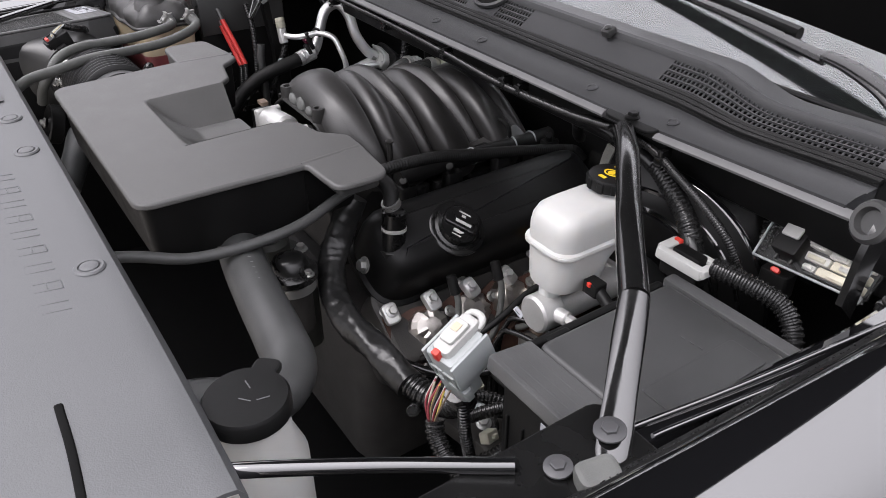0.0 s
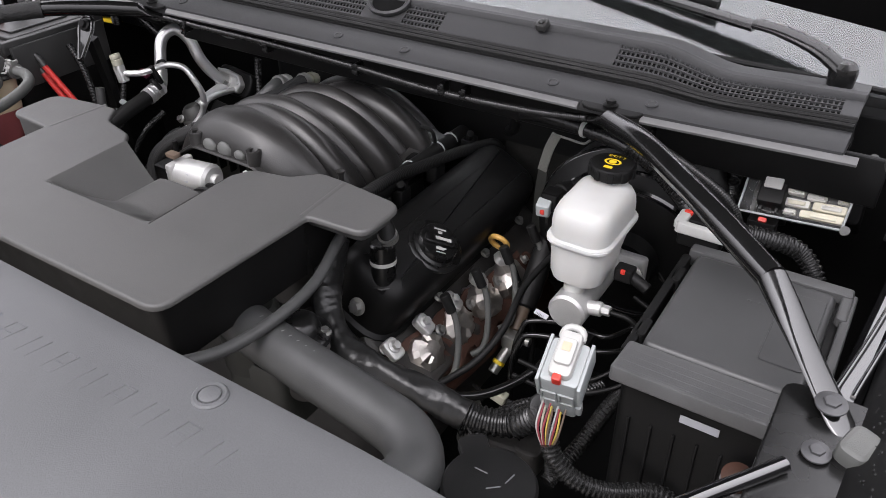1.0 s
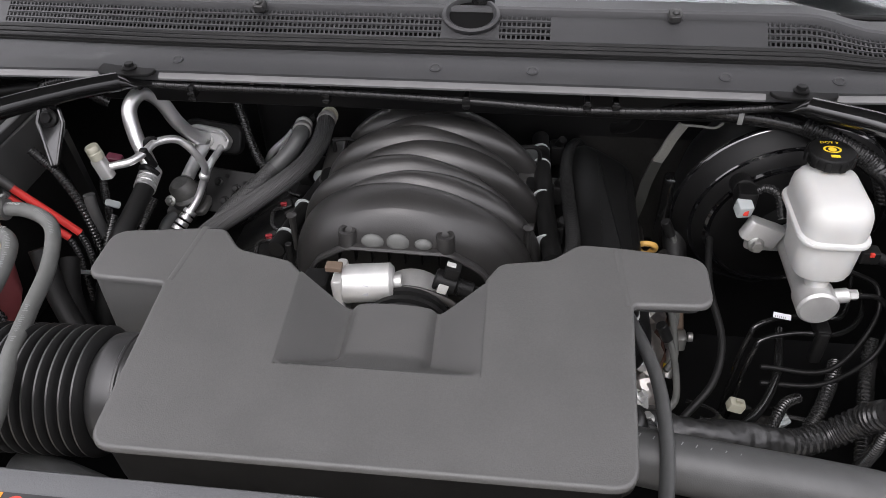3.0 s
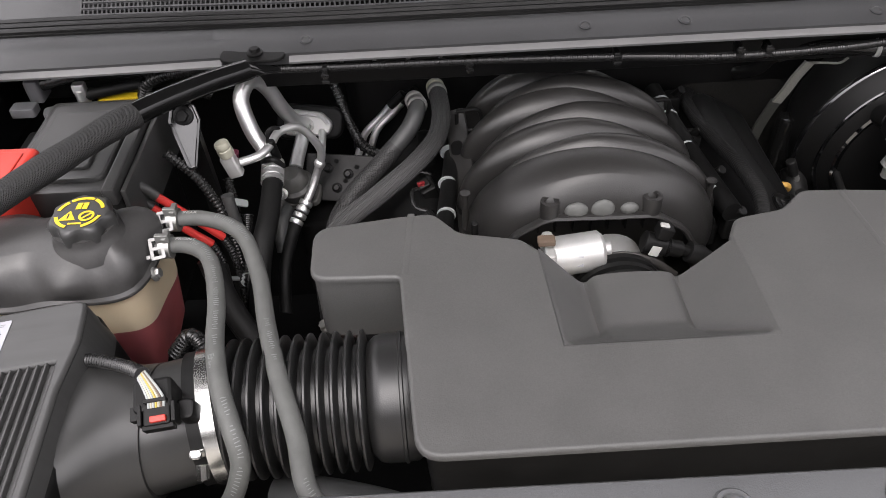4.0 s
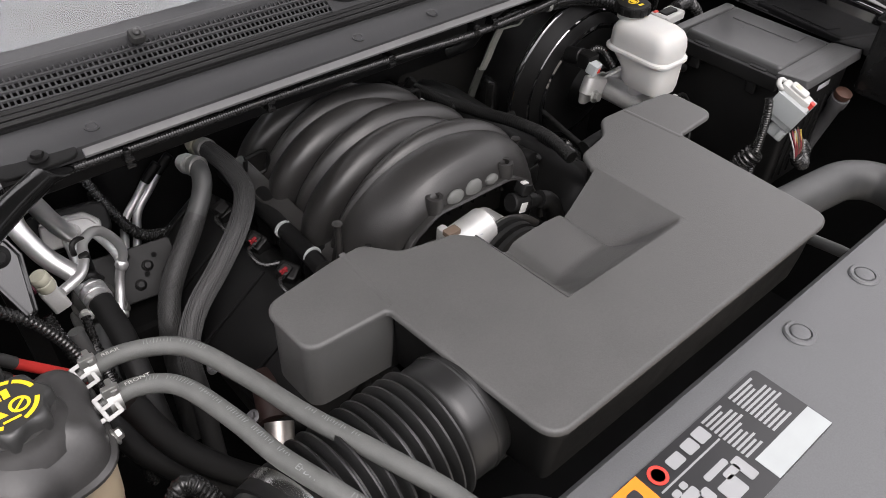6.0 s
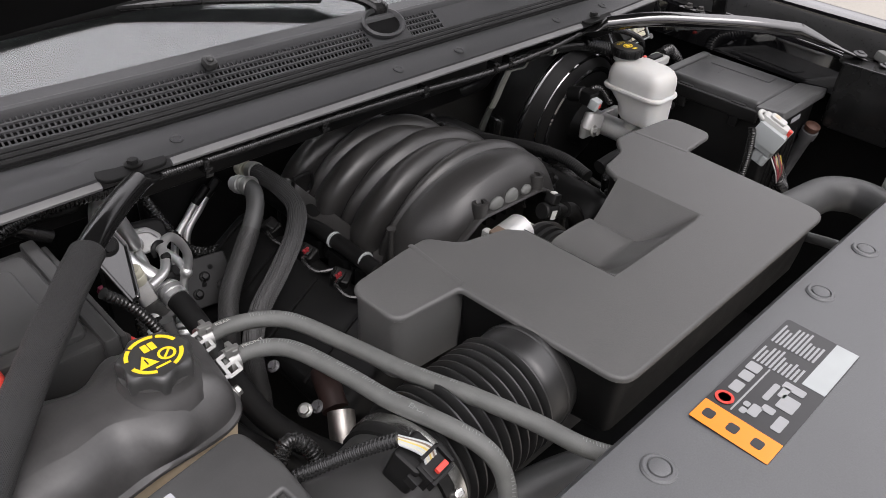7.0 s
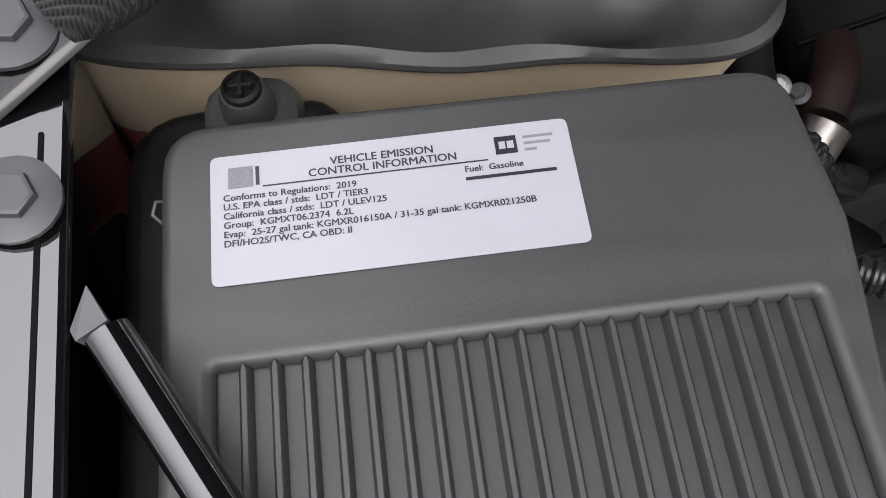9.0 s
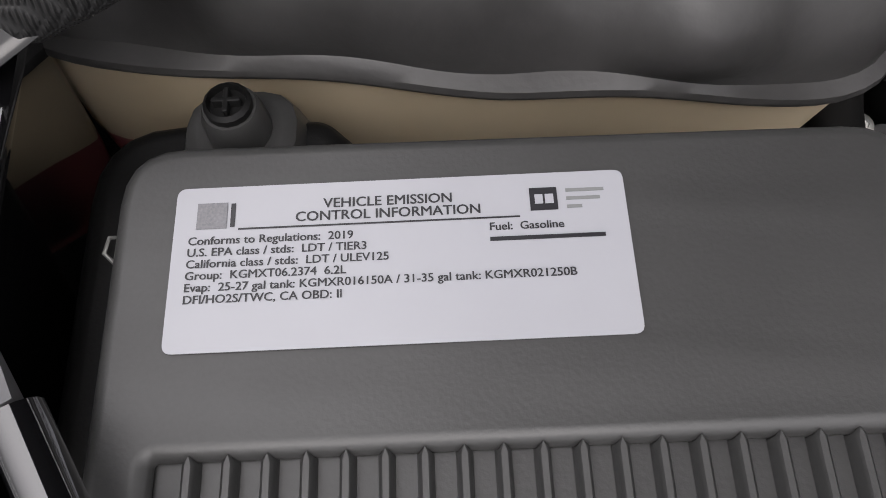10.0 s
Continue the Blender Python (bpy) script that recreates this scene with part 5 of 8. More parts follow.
part("bolt", joined(lathe([(0.0, 0.0), (0.0105, 0.0), (0.0105, 0.002), (0.0, 0.003)], 20, TM @ T(-0.001, 0.022, 0.0)), hexbolt(TM @ T(-0.001, 0.022, 0.002), 0.0072, 0.006)), BLACK, tower)
part("stem", loft([[(-0.500, -0.080, 1.150), (-0.500, -0.092, 1.145), (-0.478, -0.092, 1.145), (-0.478, -0.080, 1.150)], [(-0.497, -0.070, 1.05), (-0.497, -0.080, 1.05), (-0.478, -0.080, 1.05), (-0.478, -0.070, 1.05)], [(-0.495, -0.06, 0.8), (-0.495, -0.08, 0.8), (-0.475, -0.08, 0.8), (-0.475, -0.06, 0.8)]]), BLACK, tower)

neg = thing("battery_clamp", "bare metal battery clamp with a black cable", "battery clamp", (-0.66, 0.0, 1.12))
part("clamp", joined(block(0.040, 0.020, 0.014, 0.006, 0.003, T(-0.672, 0.000, 1.122) @ pose(0, 0, 0, 0, 0, 15)), rod((-0.690, -0.004, 1.130), (-0.655, 0.006, 1.132), 0.0055, 10)), GREYBOLT, neg)
part("post", joined(rod((-0.648, 0.020, 1.115), (-0.648, 0.020, 1.150), 0.008, 14), block(0.016, 0.012, 0.012, 0.003, 0.002, T(-0.648, 0.020, 1.146))), PIPE, neg)
part("cable", tube([(-0.645, 0.022, 1.140), (-0.610, 0.030, 1.142), (-0.560, 0.036, 1.146), (-0.520, 0.040, 1.150), (-0.47, 0.045, 1.145)], 0.0075, 12), RUBBER, neg, "black cable")
solid("wire_loom", tube([(-0.575, 0.028, 1.13), (-0.560, 0.020, 1.155), (-0.530, 0.018, 1.166), (-0.480, 0.020, 1.168), (-0.42, 0.022, 1.162)], 0.0088, 14, ribs=0.005, depth=0.0012), LOOM, "black corrugated loom curling behind the battery", "wire loom", "wire looms")

# ---- braces across the corners ----
for s, word in ((1, "bare black"), (-1, "sleeved")):
    br = thing("corner_brace", "gloss black steel tube brace from cowl to fender" if s > 0 else "black steel brace wrapped in a woven fabric sleeve", "brace", (s * 0.56, -0.15, 1.17), "corner braces")
    p = [(s * 0.408, 0.004, 1.190), (s * 0.424, -0.026, 1.190), (s * 0.485, -0.084, 1.202), (s * 0.544, -0.143, 1.2035), (s * 0.601, -0.200, 1.203), (s * 0.664, -0.258, 1.196), (s * 0.702, -0.300, 1.178), (s * 0.734, -0.342, 1.161)]
    if s < 0:
        p[2:7] = [(-0.468, -0.072, 1.198), (-0.524, -0.138, 1.205), (-0.592, -0.218, 1.199), (-0.648, -0.286, 1.191), (-0.690, -0.338, 1.178)]
        p[7] = (-0.718, -0.352, 1.164)
    bar = part("tube", tube(p[1:6], 0.0125, 20, step=0.008), GLOSSCOAT if s > 0 else ECOAT, br)
    d0 = (Vector(p[2]) - Vector(p[1])).normalized()
    s0 = d0.cross(Vector((0, 0, 1))).normalized()
    neck = []
    for f, w, h, dz in ((0.0, 0.0125, 0.0125, 0.0), (0.3, 0.0140, 0.0095, -0.001), (0.6, 0.0160, 0.0055, -0.004), (0.9, 0.0175, 0.0030, -0.0055), (1.5, 0.0170, 0.0026, -0.0055), (1.75, 0.0110, 0.0024, -0.0055)):
        c = Vector(p[1]) - d0 * (0.024 * f) + Vector((0, 0, dz))
        neck.append([c + s0 * (w * math.cos(q)) + Vector((0, 0, h * math.sin(q))) for q in (2 * math.pi * k / 20 for k in range(20))])
    part("neck", loft(neck), ECOAT, br)
    a, b = Vector(p[5]), Vector(p[7])
    d = (b - a).normalized()
    sd = d.cross(Vector((0, 0, 1))).normalized()
    nm = sd.cross(d)
    if s > 0:
        sd, nm = sd * math.cos(0.14) + nm * math.sin(0.14), nm * math.cos(0.14) - sd * math.sin(0.14)
    rings = []
    for f, w, h in ((0, 0.0125, 0.0125), (0.25, 0.0130, 0.010), (0.5, 0.0125 if s > 0 else 0.019, 0.006), (0.75, 0.0120 if s > 0 else 0.018, 0.0035), (1.0, 0.0125 if s > 0 else 0.018, 0.003), (1.15 if s > 0 else 1.35, 0.0120 if s > 0 else 0.017, 0.003), (1.25 if s > 0 else 1.5, 0.009, 0.003)):
        c = a.lerp(b, f)
        rings.append([c + sd * (w * math.cos(q)) + nm * (h * math.sin(q)) for q in (2 * math.pi * k / 20 for k in range(20))])
    part("flattened_end", loft(rings), GLOSSCOAT if s > 0 else ECOAT, br)
    part("cowl_foot", joined(block(0.078, 0.030, 0.004, 0.013, 0.0015, T(s * 0.418, -0.003, 1.1945) @ pose(0, 0, 0, 8, 0, 0))), BLACK, br)
    part("bolt", hexbolt(T(s * 0.415, -0.003, 1.1985), 0.0065, 0.005), BLACK, br)
    for y, r in ((-0.348, 0.0098), (-0.394, 0.0085)):
        bx, by = (0.734, y) if s > 0 else ((-0.7235, -0.360) if y > -0.37 else (-0.7175, -0.405))
        part("bolt", hexbolt(T(bx, by, 1.165 if y > -0.37 else 1.158) @ pose(0, 0, 0, 6, 0, 0), r * (0.66 if s > 0 else 0.72), 0.0032, 1.8), BOLTD, br, "large flanged dark bolt")
    part("bracket", joined(block(0.072, 0.300, 0.004, 0.012, 0.002, T(0.7355 if s > 0 else -0.7350, -0.475, 1.1515) @ pose(0, 0, 0, 0, 0, 0 if s > 0 else 6.3)), block(0.066, 0.29, 0.12, 0.010, 0.004, T(0.741 if s > 0 else -0.7405, -0.475, 1.031) @ pose(0, 0, 0, 0, 0, 0 if s > 0 else 6.3))), GLOSSBLK if s > 0 else PAINT, br)
    if s < 0:
        part("groove", block(0.0014, 0.190, 0.0005, 0.0008, 0.0001, T(-0.7050, -0.4790, 1.1553) @ pose(0, 0, 0, 0, 0, 6.3)), DEEP, br, "dark seam along the bracket")
    if s < 0:
        rings = []
        cl, _ = resample(spline(p[2:8], 10), 0.006)
        rr = random.Random(2)
        for i, c in enumerate(cl[14:-1]):
            t = (cl[min(i + 15, len(cl) - 1)] - cl[i + 13]).normalized()
            u = t.cross(Vector((0, 0, 1))).normalized()
            v = u.cross(t)
            q = 0.0148 + 0.0004 * math.sin(i * 0.45) + rr.uniform(-0.0002, 0.0002)
            rings.append([c + u * (q * 1.08 * math.cos(k * 0.3142)) + v * (q * 0.9 * math.sin(k * 0.3142)) for k in range(20)])
        part("sleeve", loft(rings), CLOTH, br, "woven black fabric sleeve")
    if s > 0:
        part("stop", block(0.022, 0.030, 0.016, 0.007, 0.004, T(0.757, -0.380, 1.156) @ pose(0, 0, 0, 8, 6, -18)), HOSE, br, "grey rubber stop block")
    st = thing("support_rod", "gloss black support rod from fender to shroud", "support rod", (s * 0.67, -0.5, 1.16), "support rods")
    if s > 0:
        part("rod", tube([(0.718, -0.418, 1.160), (0.665, -0.492, 1.158), (0.612, -0.574, 1.156), (0.57, -0.64, 1.15)], 0.0058, 14), PAINT, st)
    else:
        part("rod", tube([(-0.694, -0.437, 1.155), (-0.668, -0.475, 1.155), (-0.612, -0.556, 1.155), (-0.57, -0.617, 1.15)], 0.0054, 16), PAINT, st)
        part("end", loft([[(-0.700, -0.4255, 1.1556), (-0.7025, -0.436, 1.1546), (-0.7025, -0.436, 1.1526), (-0.700, -0.4255, 1.1530)], [(-0.6935, -0.4350, 1.1585), (-0.7005, -0.4390, 1.1560), (-0.6990, -0.4390, 1.1510), (-0.6935, -0.4350, 1.1510)]]), GREYBOLT, st, "bare flattened steel end")

# ---- air conditioning and heater lines ----
ac = thing("ac_line", "bare aluminium air conditioning line with a U bend", "pipe", (-0.42, 0.02, 1.0), "air conditioning lines")
part("pipe", tube([(-0.393, 0.112, 1.022), (-0.4000, 0.090, 1.038), (-0.4130, 0.0725, 1.0720), (-0.4260, 0.0665, 1.1090), (-0.4385, 0.0560, 1.1290), (-0.4480, 0.0420, 1.1300), (-0.4540, 0.0255, 1.1150), (-0.4440, 0.0070, 1.0840), (-0.4290, -0.0085, 1.0635), (-0.4185, -0.0220, 1.0535)], 0.0105, 18), PIPE, ac)
u0, u1 = Vector((-0.4185, -0.0225, 1.0530)), Vector((-0.4165, -0.0580, 1.0440))
part("crimp_tube", rod(u0, u1, 0.0128, 18), PIPE, ac)
for k in range(4):
    part("crimp", tube([u0.lerp(u1, (k + q) / 4) for q in (0.05, 0.3, 0.55, 0.8)], 0.0148, 18, taper=None), PIPE, ac, "crimped ferrule")
part("hose", tube([(-0.4165, -0.052, 1.0455), (-0.4160, -0.080, 1.0400), (-0.4170, -0.110, 1.0330), (-0.4215, -0.1466, 1.0200), (-0.4260, -0.185, 0.990), (-0.428, -0.220, 0.940), (-0.428, -0.235, 0.88)], 0.0130, 16), RUBBER, ac, "black rubber hose")
FM = T(-0.391, 0.118, 1.016) @ pose(0, 0, 0, 62, 0, -4)
part("end_block", xf(prism(fillet([(-0.036, -0.014, 0.010), (0.030, -0.016, 0.012), (0.038, 0.002, 0.010), (0.022, 0.018, 0.012), (-0.030, 0.024, 0.014)], 0.01), 0, 0.014, 0.003, 3), FM), ALU, ac, "cast aluminium pipe flange")
part("flange_rim", tube([FM @ Vector(q) for q in ((-0.030, 0.019, 0.0145), (0.0, 0.016, 0.0145), (0.022, 0.012, 0.0145), (0.031, 0.001, 0.0145))], 0.0026, 8), ALU, ac)
part("flange_nut", hexbolt(FM @ T(0.001, 0.0, 0.013), 0.0068, 0.010), ZINC, ac)
part("gasket", xf(prism(fillet([(-0.050, -0.022, 0.016), (0.048, -0.022, 0.018), (0.052, 0.024, 0.018), (-0.046, 0.032, 0.020)], 0.01), -0.016, -0.0005, 0.004, 3), FM), BLACK, ac, "black foam gasket")
part("clip", joined(tube([(-0.4185, -0.020, 1.086), (-0.4175, -0.017, 1.096), (-0.4110, -0.014, 1.0995), (-0.4045, -0.012, 1.096), (-0.4040, -0.012, 1.086)], 0.0030, 8), block(0.011, 0.008, 0.036, 0.003, 0.002, T(-0.4105, -0.026, 1.062) @ pose(0, 0, 0, 18, -4, 0)), tube([(-0.430, -0.026, 1.056), (-0.4225, -0.036, 1.066), (-0.4120, -0.038, 1.068), (-0.404, -0.034, 1.054)], 0.0042, 8)), BLACK, ac, "black plastic retaining clip")
part("down_pipe", tube([(-0.396, 0.104, 1.016), (-0.398, 0.085, 1.012), (-0.402, 0.060, 1.004), (-0.405, 0.040, 0.996)], 0.0098, 16), PIPE, ac)
ac2 = thing("ac_line", "thin bare aluminium refrigerant line with service port", "pipe", (-0.42, -0.03, 1.0), "air conditioning lines")
part("pipe", tube([(-0.4480, -0.0660, 1.0860), (-0.4252, -0.0536, 1.0867), (-0.4130, -0.0342, 1.0896), (-0.4050, -0.0123, 1.0922), (-0.3847, 0.0073, 1.0852), (-0.3690, 0.0140, 1.0617), (-0.3620, 0.0200, 1.0327), (-0.3729, 0.0220, 1.0002), (-0.3840, 0.0079, 0.9765), (-0.3960, -0.0100, 0.9620)], 0.0055, 14), PIPE, ac2)
part("pipe", tube([(-0.371, 0.108, 1.012), (-0.368, 0.085, 1.016), (-0.366, 0.055, 1.020), (-0.3655, 0.030, 1.018), (-0.3690, 0.022, 1.006)], 0.0055, 14), PIPE, ac2)
part("joint", ellipsoid((-0.3670, 0.0215, 1.0150), 0.0078, 0.0078, 0.0085, 14, 8), PIPE, ac2, "brazed joint")
v0, v1 = Vector((-0.3900, -0.0010, 0.9680)), Vector((-0.4076, -0.0291, 0.9480))
for k in range(4):
    part("crimp", rod(v0.lerp(v1, k / 4), v0.lerp(v1, (k + 0.72) / 4), 0.0098, 16, 0.001), PIPE, ac2, "crimped ferrule")
part("hose", tube([(-0.404, -0.024, 0.951), (-0.412, -0.045, 0.938), (-0.420, -0.085, 0.915), (-0.42, -0.13, 0.88)], 0.0085, 12), RUBBER, ac2)
part("service_port", block(0.018, 0.014, 0.030, 0.003, 0.002, T(-0.4535, -0.0680, 1.070) @ pose(0, 0, 0, 0, -14, 0)), ALU, ac2)
part("port_cap", joined(lathe([(0.0088, 0), (0.0095, 0.002), (0.0095, 0.010), (0.0086, 0.011), (0.0092, 0.012), (0.0092, 0.018), (0.0080, 0.020)], 16, T(-0.459, -0.068, 1.099) @ pose(0, 0, 0, 0, -14, 0))), BEIGE, ac2, "pale plastic port cap")
recv = thing("expansion_valve_casting", "dull cast aluminium housing below the refrigerant lines", "casting", (-0.402, 0.02, 0.96))
part("body", lathe([(0.0, 0.0), (0.024, 0.0), (0.026, 0.004), (0.026, 0.016), (0.021, 0.020), (0.019, 0.034), (0.013, 0.040), (0.0, 0.041)], 26, T(-0.405, 0.034, 0.960) @ pose(0, 0, 0, 12, -10, 0)), DULLCAST, recv)
part("lower_flange", xf(prism(fillet([(-0.036, -0.018), (0.030, -0.022), (0.036, 0.014), (-0.030, 0.020)], 0.010), 0, 0.010, 0.003, 3), T(-0.405, 0.030, 0.950) @ pose(0, 0, 0, 12, -10, 0)), DULLCAST, recv)
part("bolt", hexbolt(T(-0.424, 0.010, 0.975) @ pose(0, 0, 0, 55, 0, -10), 0.0055, 0.006), ZINC, recv)
part("elbow", tube([(-0.418, 0.000, 0.955), (-0.424, -0.016, 0.952), (-0.426, -0.034, 0.942), (-0.424, -0.05, 0.92)], 0.0100, 14), RADHOSE, recv, "short grey rubber elbow")
plate = thing("wall_bracket", "dull grey steel bracket with studs on the firewall", "bracket", (-0.35, 0.05, 0.96))
part("plate", xf(prism(fillet([(-0.052, -0.034), (0.046, -0.036), (0.050, 0.030), (-0.050, 0.034)], 0.006), 0, 0.004, 0.0015, 2), T(-0.345, 0.046, 0.972) @ pose(0, 0, 0, 48, 0, -6)), BLACK, plate)
for u, v in ((-0.018, 0.012), (0.012, 0.004), (0.030, -0.014), (-0.004, -0.016)):
    part("nut", hexbolt(T(-0.345, 0.046, 0.972) @ pose(0, 0, 0, 48, 0, -6) @ T(u, v, 0.004), 0.0048, 0.006), BLACK, plate)
    # a near-black disc on the plate paints the shade in a hole
    part("hole", lathe([(0.0, 0.0006), (0.0035, 0.0006), (0.0035, 0.0)], 12, T(-0.345, 0.046, 0.972) @ pose(0, 0, 0, 48, 0, -6) @ T(u + 0.012, v + 0.010, 0.004)), DEEP, plate, "near-black disc as a shaded drilled hole")
for k, (p0, p1, pts) in enumerate((((-0.204, 0.152, 1.052), (-0.201, 0.118, 1.060), [(-0.201, 0.118, 1.060), (-0.198, 0.090, 1.061), (-0.197, 0.053, 1.059), (-0.207, 0.005, 1.055), (-0.238, -0.032, 1.042), (-0.282, -0.059, 1.020), (-0.330, -0.083, 0.994), (-0.358, -0.108, 0.962), (-0.362, -0.125, 0.90), (-0.364, -0.13, 0.82), (-0.364, -0.13, 0.76)]),
                                ((-0.236, 0.116, 1.054), (-0.230, 0.086, 1.061), [(-0.230, 0.086, 1.061), (-0.231, 0.070, 1.058), (-0.241, 0.054, 1.044), (-0.261, 0.037, 1.027), (-0.284, 0.023, 1.007), (-0.309, 0.007, 0.989), (-0.332, -0.013, 0.971), (-0.349, -0.038, 0.950), (-0.358, -0.050, 0.90), (-0.362, -0.055, 0.82), (-0.362, -0.055, 0.76)]))):
    h = thing("heater_hose", "black braided heater hose with a quick connector", "hose", p0, "heater hoses")
    part("hose", tube(pts, 0.0124, 18, step=0.006), BRAID if k == 0 else RADHOSE, h)
    if k == 1:
        part("sleeve", tube(pts[3:], 0.0131, 18, step=0.006), BRAID, h, "black braided sleeve")
    count, turn, rad = (34, 0.010, 0.0124) if k == 0 else (40, 0.075, 0.0130)
    line = spline(pts[:-2] if k == 0 else pts[3:-2], 24)
    side = Vector((0.7, -0.6, 0.35)).normalized()
    for q in range(count):
        off = []
        for i, c in enumerate(line):
            a = 2 * math.pi * q / count + turn * i * (1 if q % 2 or k == 0 else -1) + 0.05 * math.sin(i * 0.11 + q * 1.7)
            t = (line[min(i + 1, len(line) - 1)] - line[max(i - 1, 0)]).normalized()
            u = (side - t * side.dot(t)).normalized()
            off.append(c + u * (rad * math.cos(a)) + u.cross(t) * (rad * math.sin(a)))
        part("strand", tube(off[4 + (q * 7) % 5:], 0.0006, 5, step=0.008, n=2), BRAID, h)
    part("connector", joined(rod(p0, p1, 0.0105, 16), rod(Vector(p0).lerp(Vector(p1), 0.3), Vector(p0).lerp(Vector(p1), 0.6), 0.0135, 16)), BEIGE if k == 0 else ALU, h, "quick connector")
    part("clamp", rod(Vector(p0).lerp(Vector(p1), 0.9), Vector(p0).lerp(Vector(p1), 1.25), 0.0142, 18), ZINC, h)
for dx, dz in ((0.0, 0.0), (0.019, 0.006)):
    m = thing("metal_line", "bare aluminium coolant line bent up to the firewall", "pipe", (-0.30 + dx, 0.14, 0.9), "metal lines")
    part("line", tube([(-0.270 + dx, 0.168, 1.012 + dz), (-0.288 + dx, 0.166, 0.992 + dz), (-0.3140 + dx, 0.158, 0.9690 + dz), (-0.3270 + dx, 0.146, 0.9400 + dz), (-0.3430 + dx, 0.126, 0.9100 + dz), (-0.3570 + dx, 0.104, 0.8780 + dz), (-0.365 + dx, 0.085, 0.83)], 0.0058, 12), PIPE, m)
    part("sleeve", rod((-0.250 + dx, 0.168, 1.030 + dz), (-0.273 + dx, 0.168, 1.009 + dz), 0.0072, 12), BLACK, m, "black rubber sleeve")
solid("wire_loom", tube([(-0.352, 0.155, 1.062), (-0.3465, 0.1486, 1.0464), (-0.3317, 0.1286, 1.0036), (-0.3107, 0.1136, 0.9713), (-0.2742, 0.1118, 0.9593), (-0.245, 0.115, 0.962)], 0.0080, 14, ribs=0.0055, depth=0.0012), LOOM, "black corrugated wire loom looping below the firewall", "wire loom", "wire looms")
solid("ac_compressor_block", joined(block(0.10, 0.08, 0.14, 0.02, 0.01, T(-0.36, 0.03, 0.79))), DEEP, "near-black housing deep below the refrigerant lines", "housing")

# ---- driver side: brake booster and fluid reservoir ----
bst = thing("brake_booster", "gloss black round brake booster on the firewall", "brake booster", (0.45, 0.05, 0.85))
BM = T(0.455, 0.050, 0.985) @ pose(0, 0, 0, 96, 0, 3)
part("shell", lathe([(0.120, -0.10), (0.138, -0.06), (0.140, -0.015), (0.146, -0.010), (0.146, 0.000), (0.138, 0.006), (0.128, 0.018), (0.112, 0.030), (0.085, 0.038), (0.045, 0.040), (0.040, 0.062), (0.020, 0.064)], 72, BM), VCOVER, bst)
part("rim", lathe([(0.1455, -0.010), (0.1480, -0.008), (0.1488, -0.005), (0.1480, -0.002), (0.1455, 0.0003)], 72, BM), PAINT, bst)
part("shoulder_ring", lathe([(0.1265, 0.0185), (0.1285, 0.0195), (0.1275, 0.0215), (0.1245, 0.0215)], 72, BM), PAINT, bst)
part("inner_ridge", lathe([(0.108, 0.0300), (0.1095, 0.0325), (0.106, 0.0345), (0.103, 0.0335)], 72, BM), PAINT, bst)
part("raised_disc", lathe([(0.026, 0), (0.026, 0.003), (0.021, 0.004), (0.020, 0.001)], 24, BM @ T(0.075, 0.045, 0.030)), ECOAT, bst)
part("sensor", joined(rod((0.372, -0.010, 1.070), (0.372, -0.040, 1.078), 0.014, 18), block(0.024, 0.026, 0.024, 0.004, 0.003, T(0.370, -0.052, 1.066))), BLACK, bst)
part("sensor_plug", block(0.018, 0.018, 0.018, 0.003, 0.002, T(0.366, -0.066, 1.064) @ pose(0, 0, 0, 15, 0, 10)), PALE, bst, "pale grey plug with a red lock")
part("lock", block(0.006, 0.004, 0.008, 0.001, 0.001, T(0.368, -0.076, 1.067)), RED, bst)
part("sensor_loom", tube([(0.378, -0.045, 1.078), (0.395, -0.042, 1.085), (0.41, -0.05, 1.08), (0.415, -0.07, 1.06)], 0.006, 10, ribs=0.005, depth=0.001), LOOM, bst)
for p in ((0.330, 0.085, 0.960), (0.318, 0.060, 0.900)):
    part("bolt", hexbolt(T(*p) @ pose(0, 0, 0, 80), 0.006, 0.006), ZINC, bst)
part("mount", block(0.05, 0.03, 0.16, 0.01, 0.005, T(0.325, 0.10, 0.84)), ECOAT, bst)

mc = thing("master_cylinder", "cast aluminium brake master cylinder", "master cylinder", (0.45, -0.12, 0.97))
part("body", joined(rod((0.449, -0.020, 1.000), (0.449, -0.155, 1.000), 0.020, 26, 0.003), rod((0.449, -0.135, 1.002), (0.449, -0.168, 1.003), 0.0235, 28, 0.003)), ALU, mc)
part("flange", joined(block(0.110, 0.014, 0.036, 0.014, 0.004, T(0.445, -0.035, 0.985)), block(0.05, 0.02, 0.03, 0.008, 0.004, T(0.400, -0.045, 1.005) @ pose(0, 0, 0, 0, 20, 0))), ALU, mc)
for x in (0.398, 0.492):
    part("nut", hexbolt(T(x, -0.056, 1.006) @ pose(0, 0, 0, 80), 0.0075, 0.008, 1.4), ZINC, mc)
part("port", joined(rod((0.460, -0.148, 1.006), (0.486, -0.146, 1.010), 0.009, 14), rod((0.484, -0.146, 1.010), (0.496, -0.146, 1.011), 0.0065, 6)), ALU, mc)
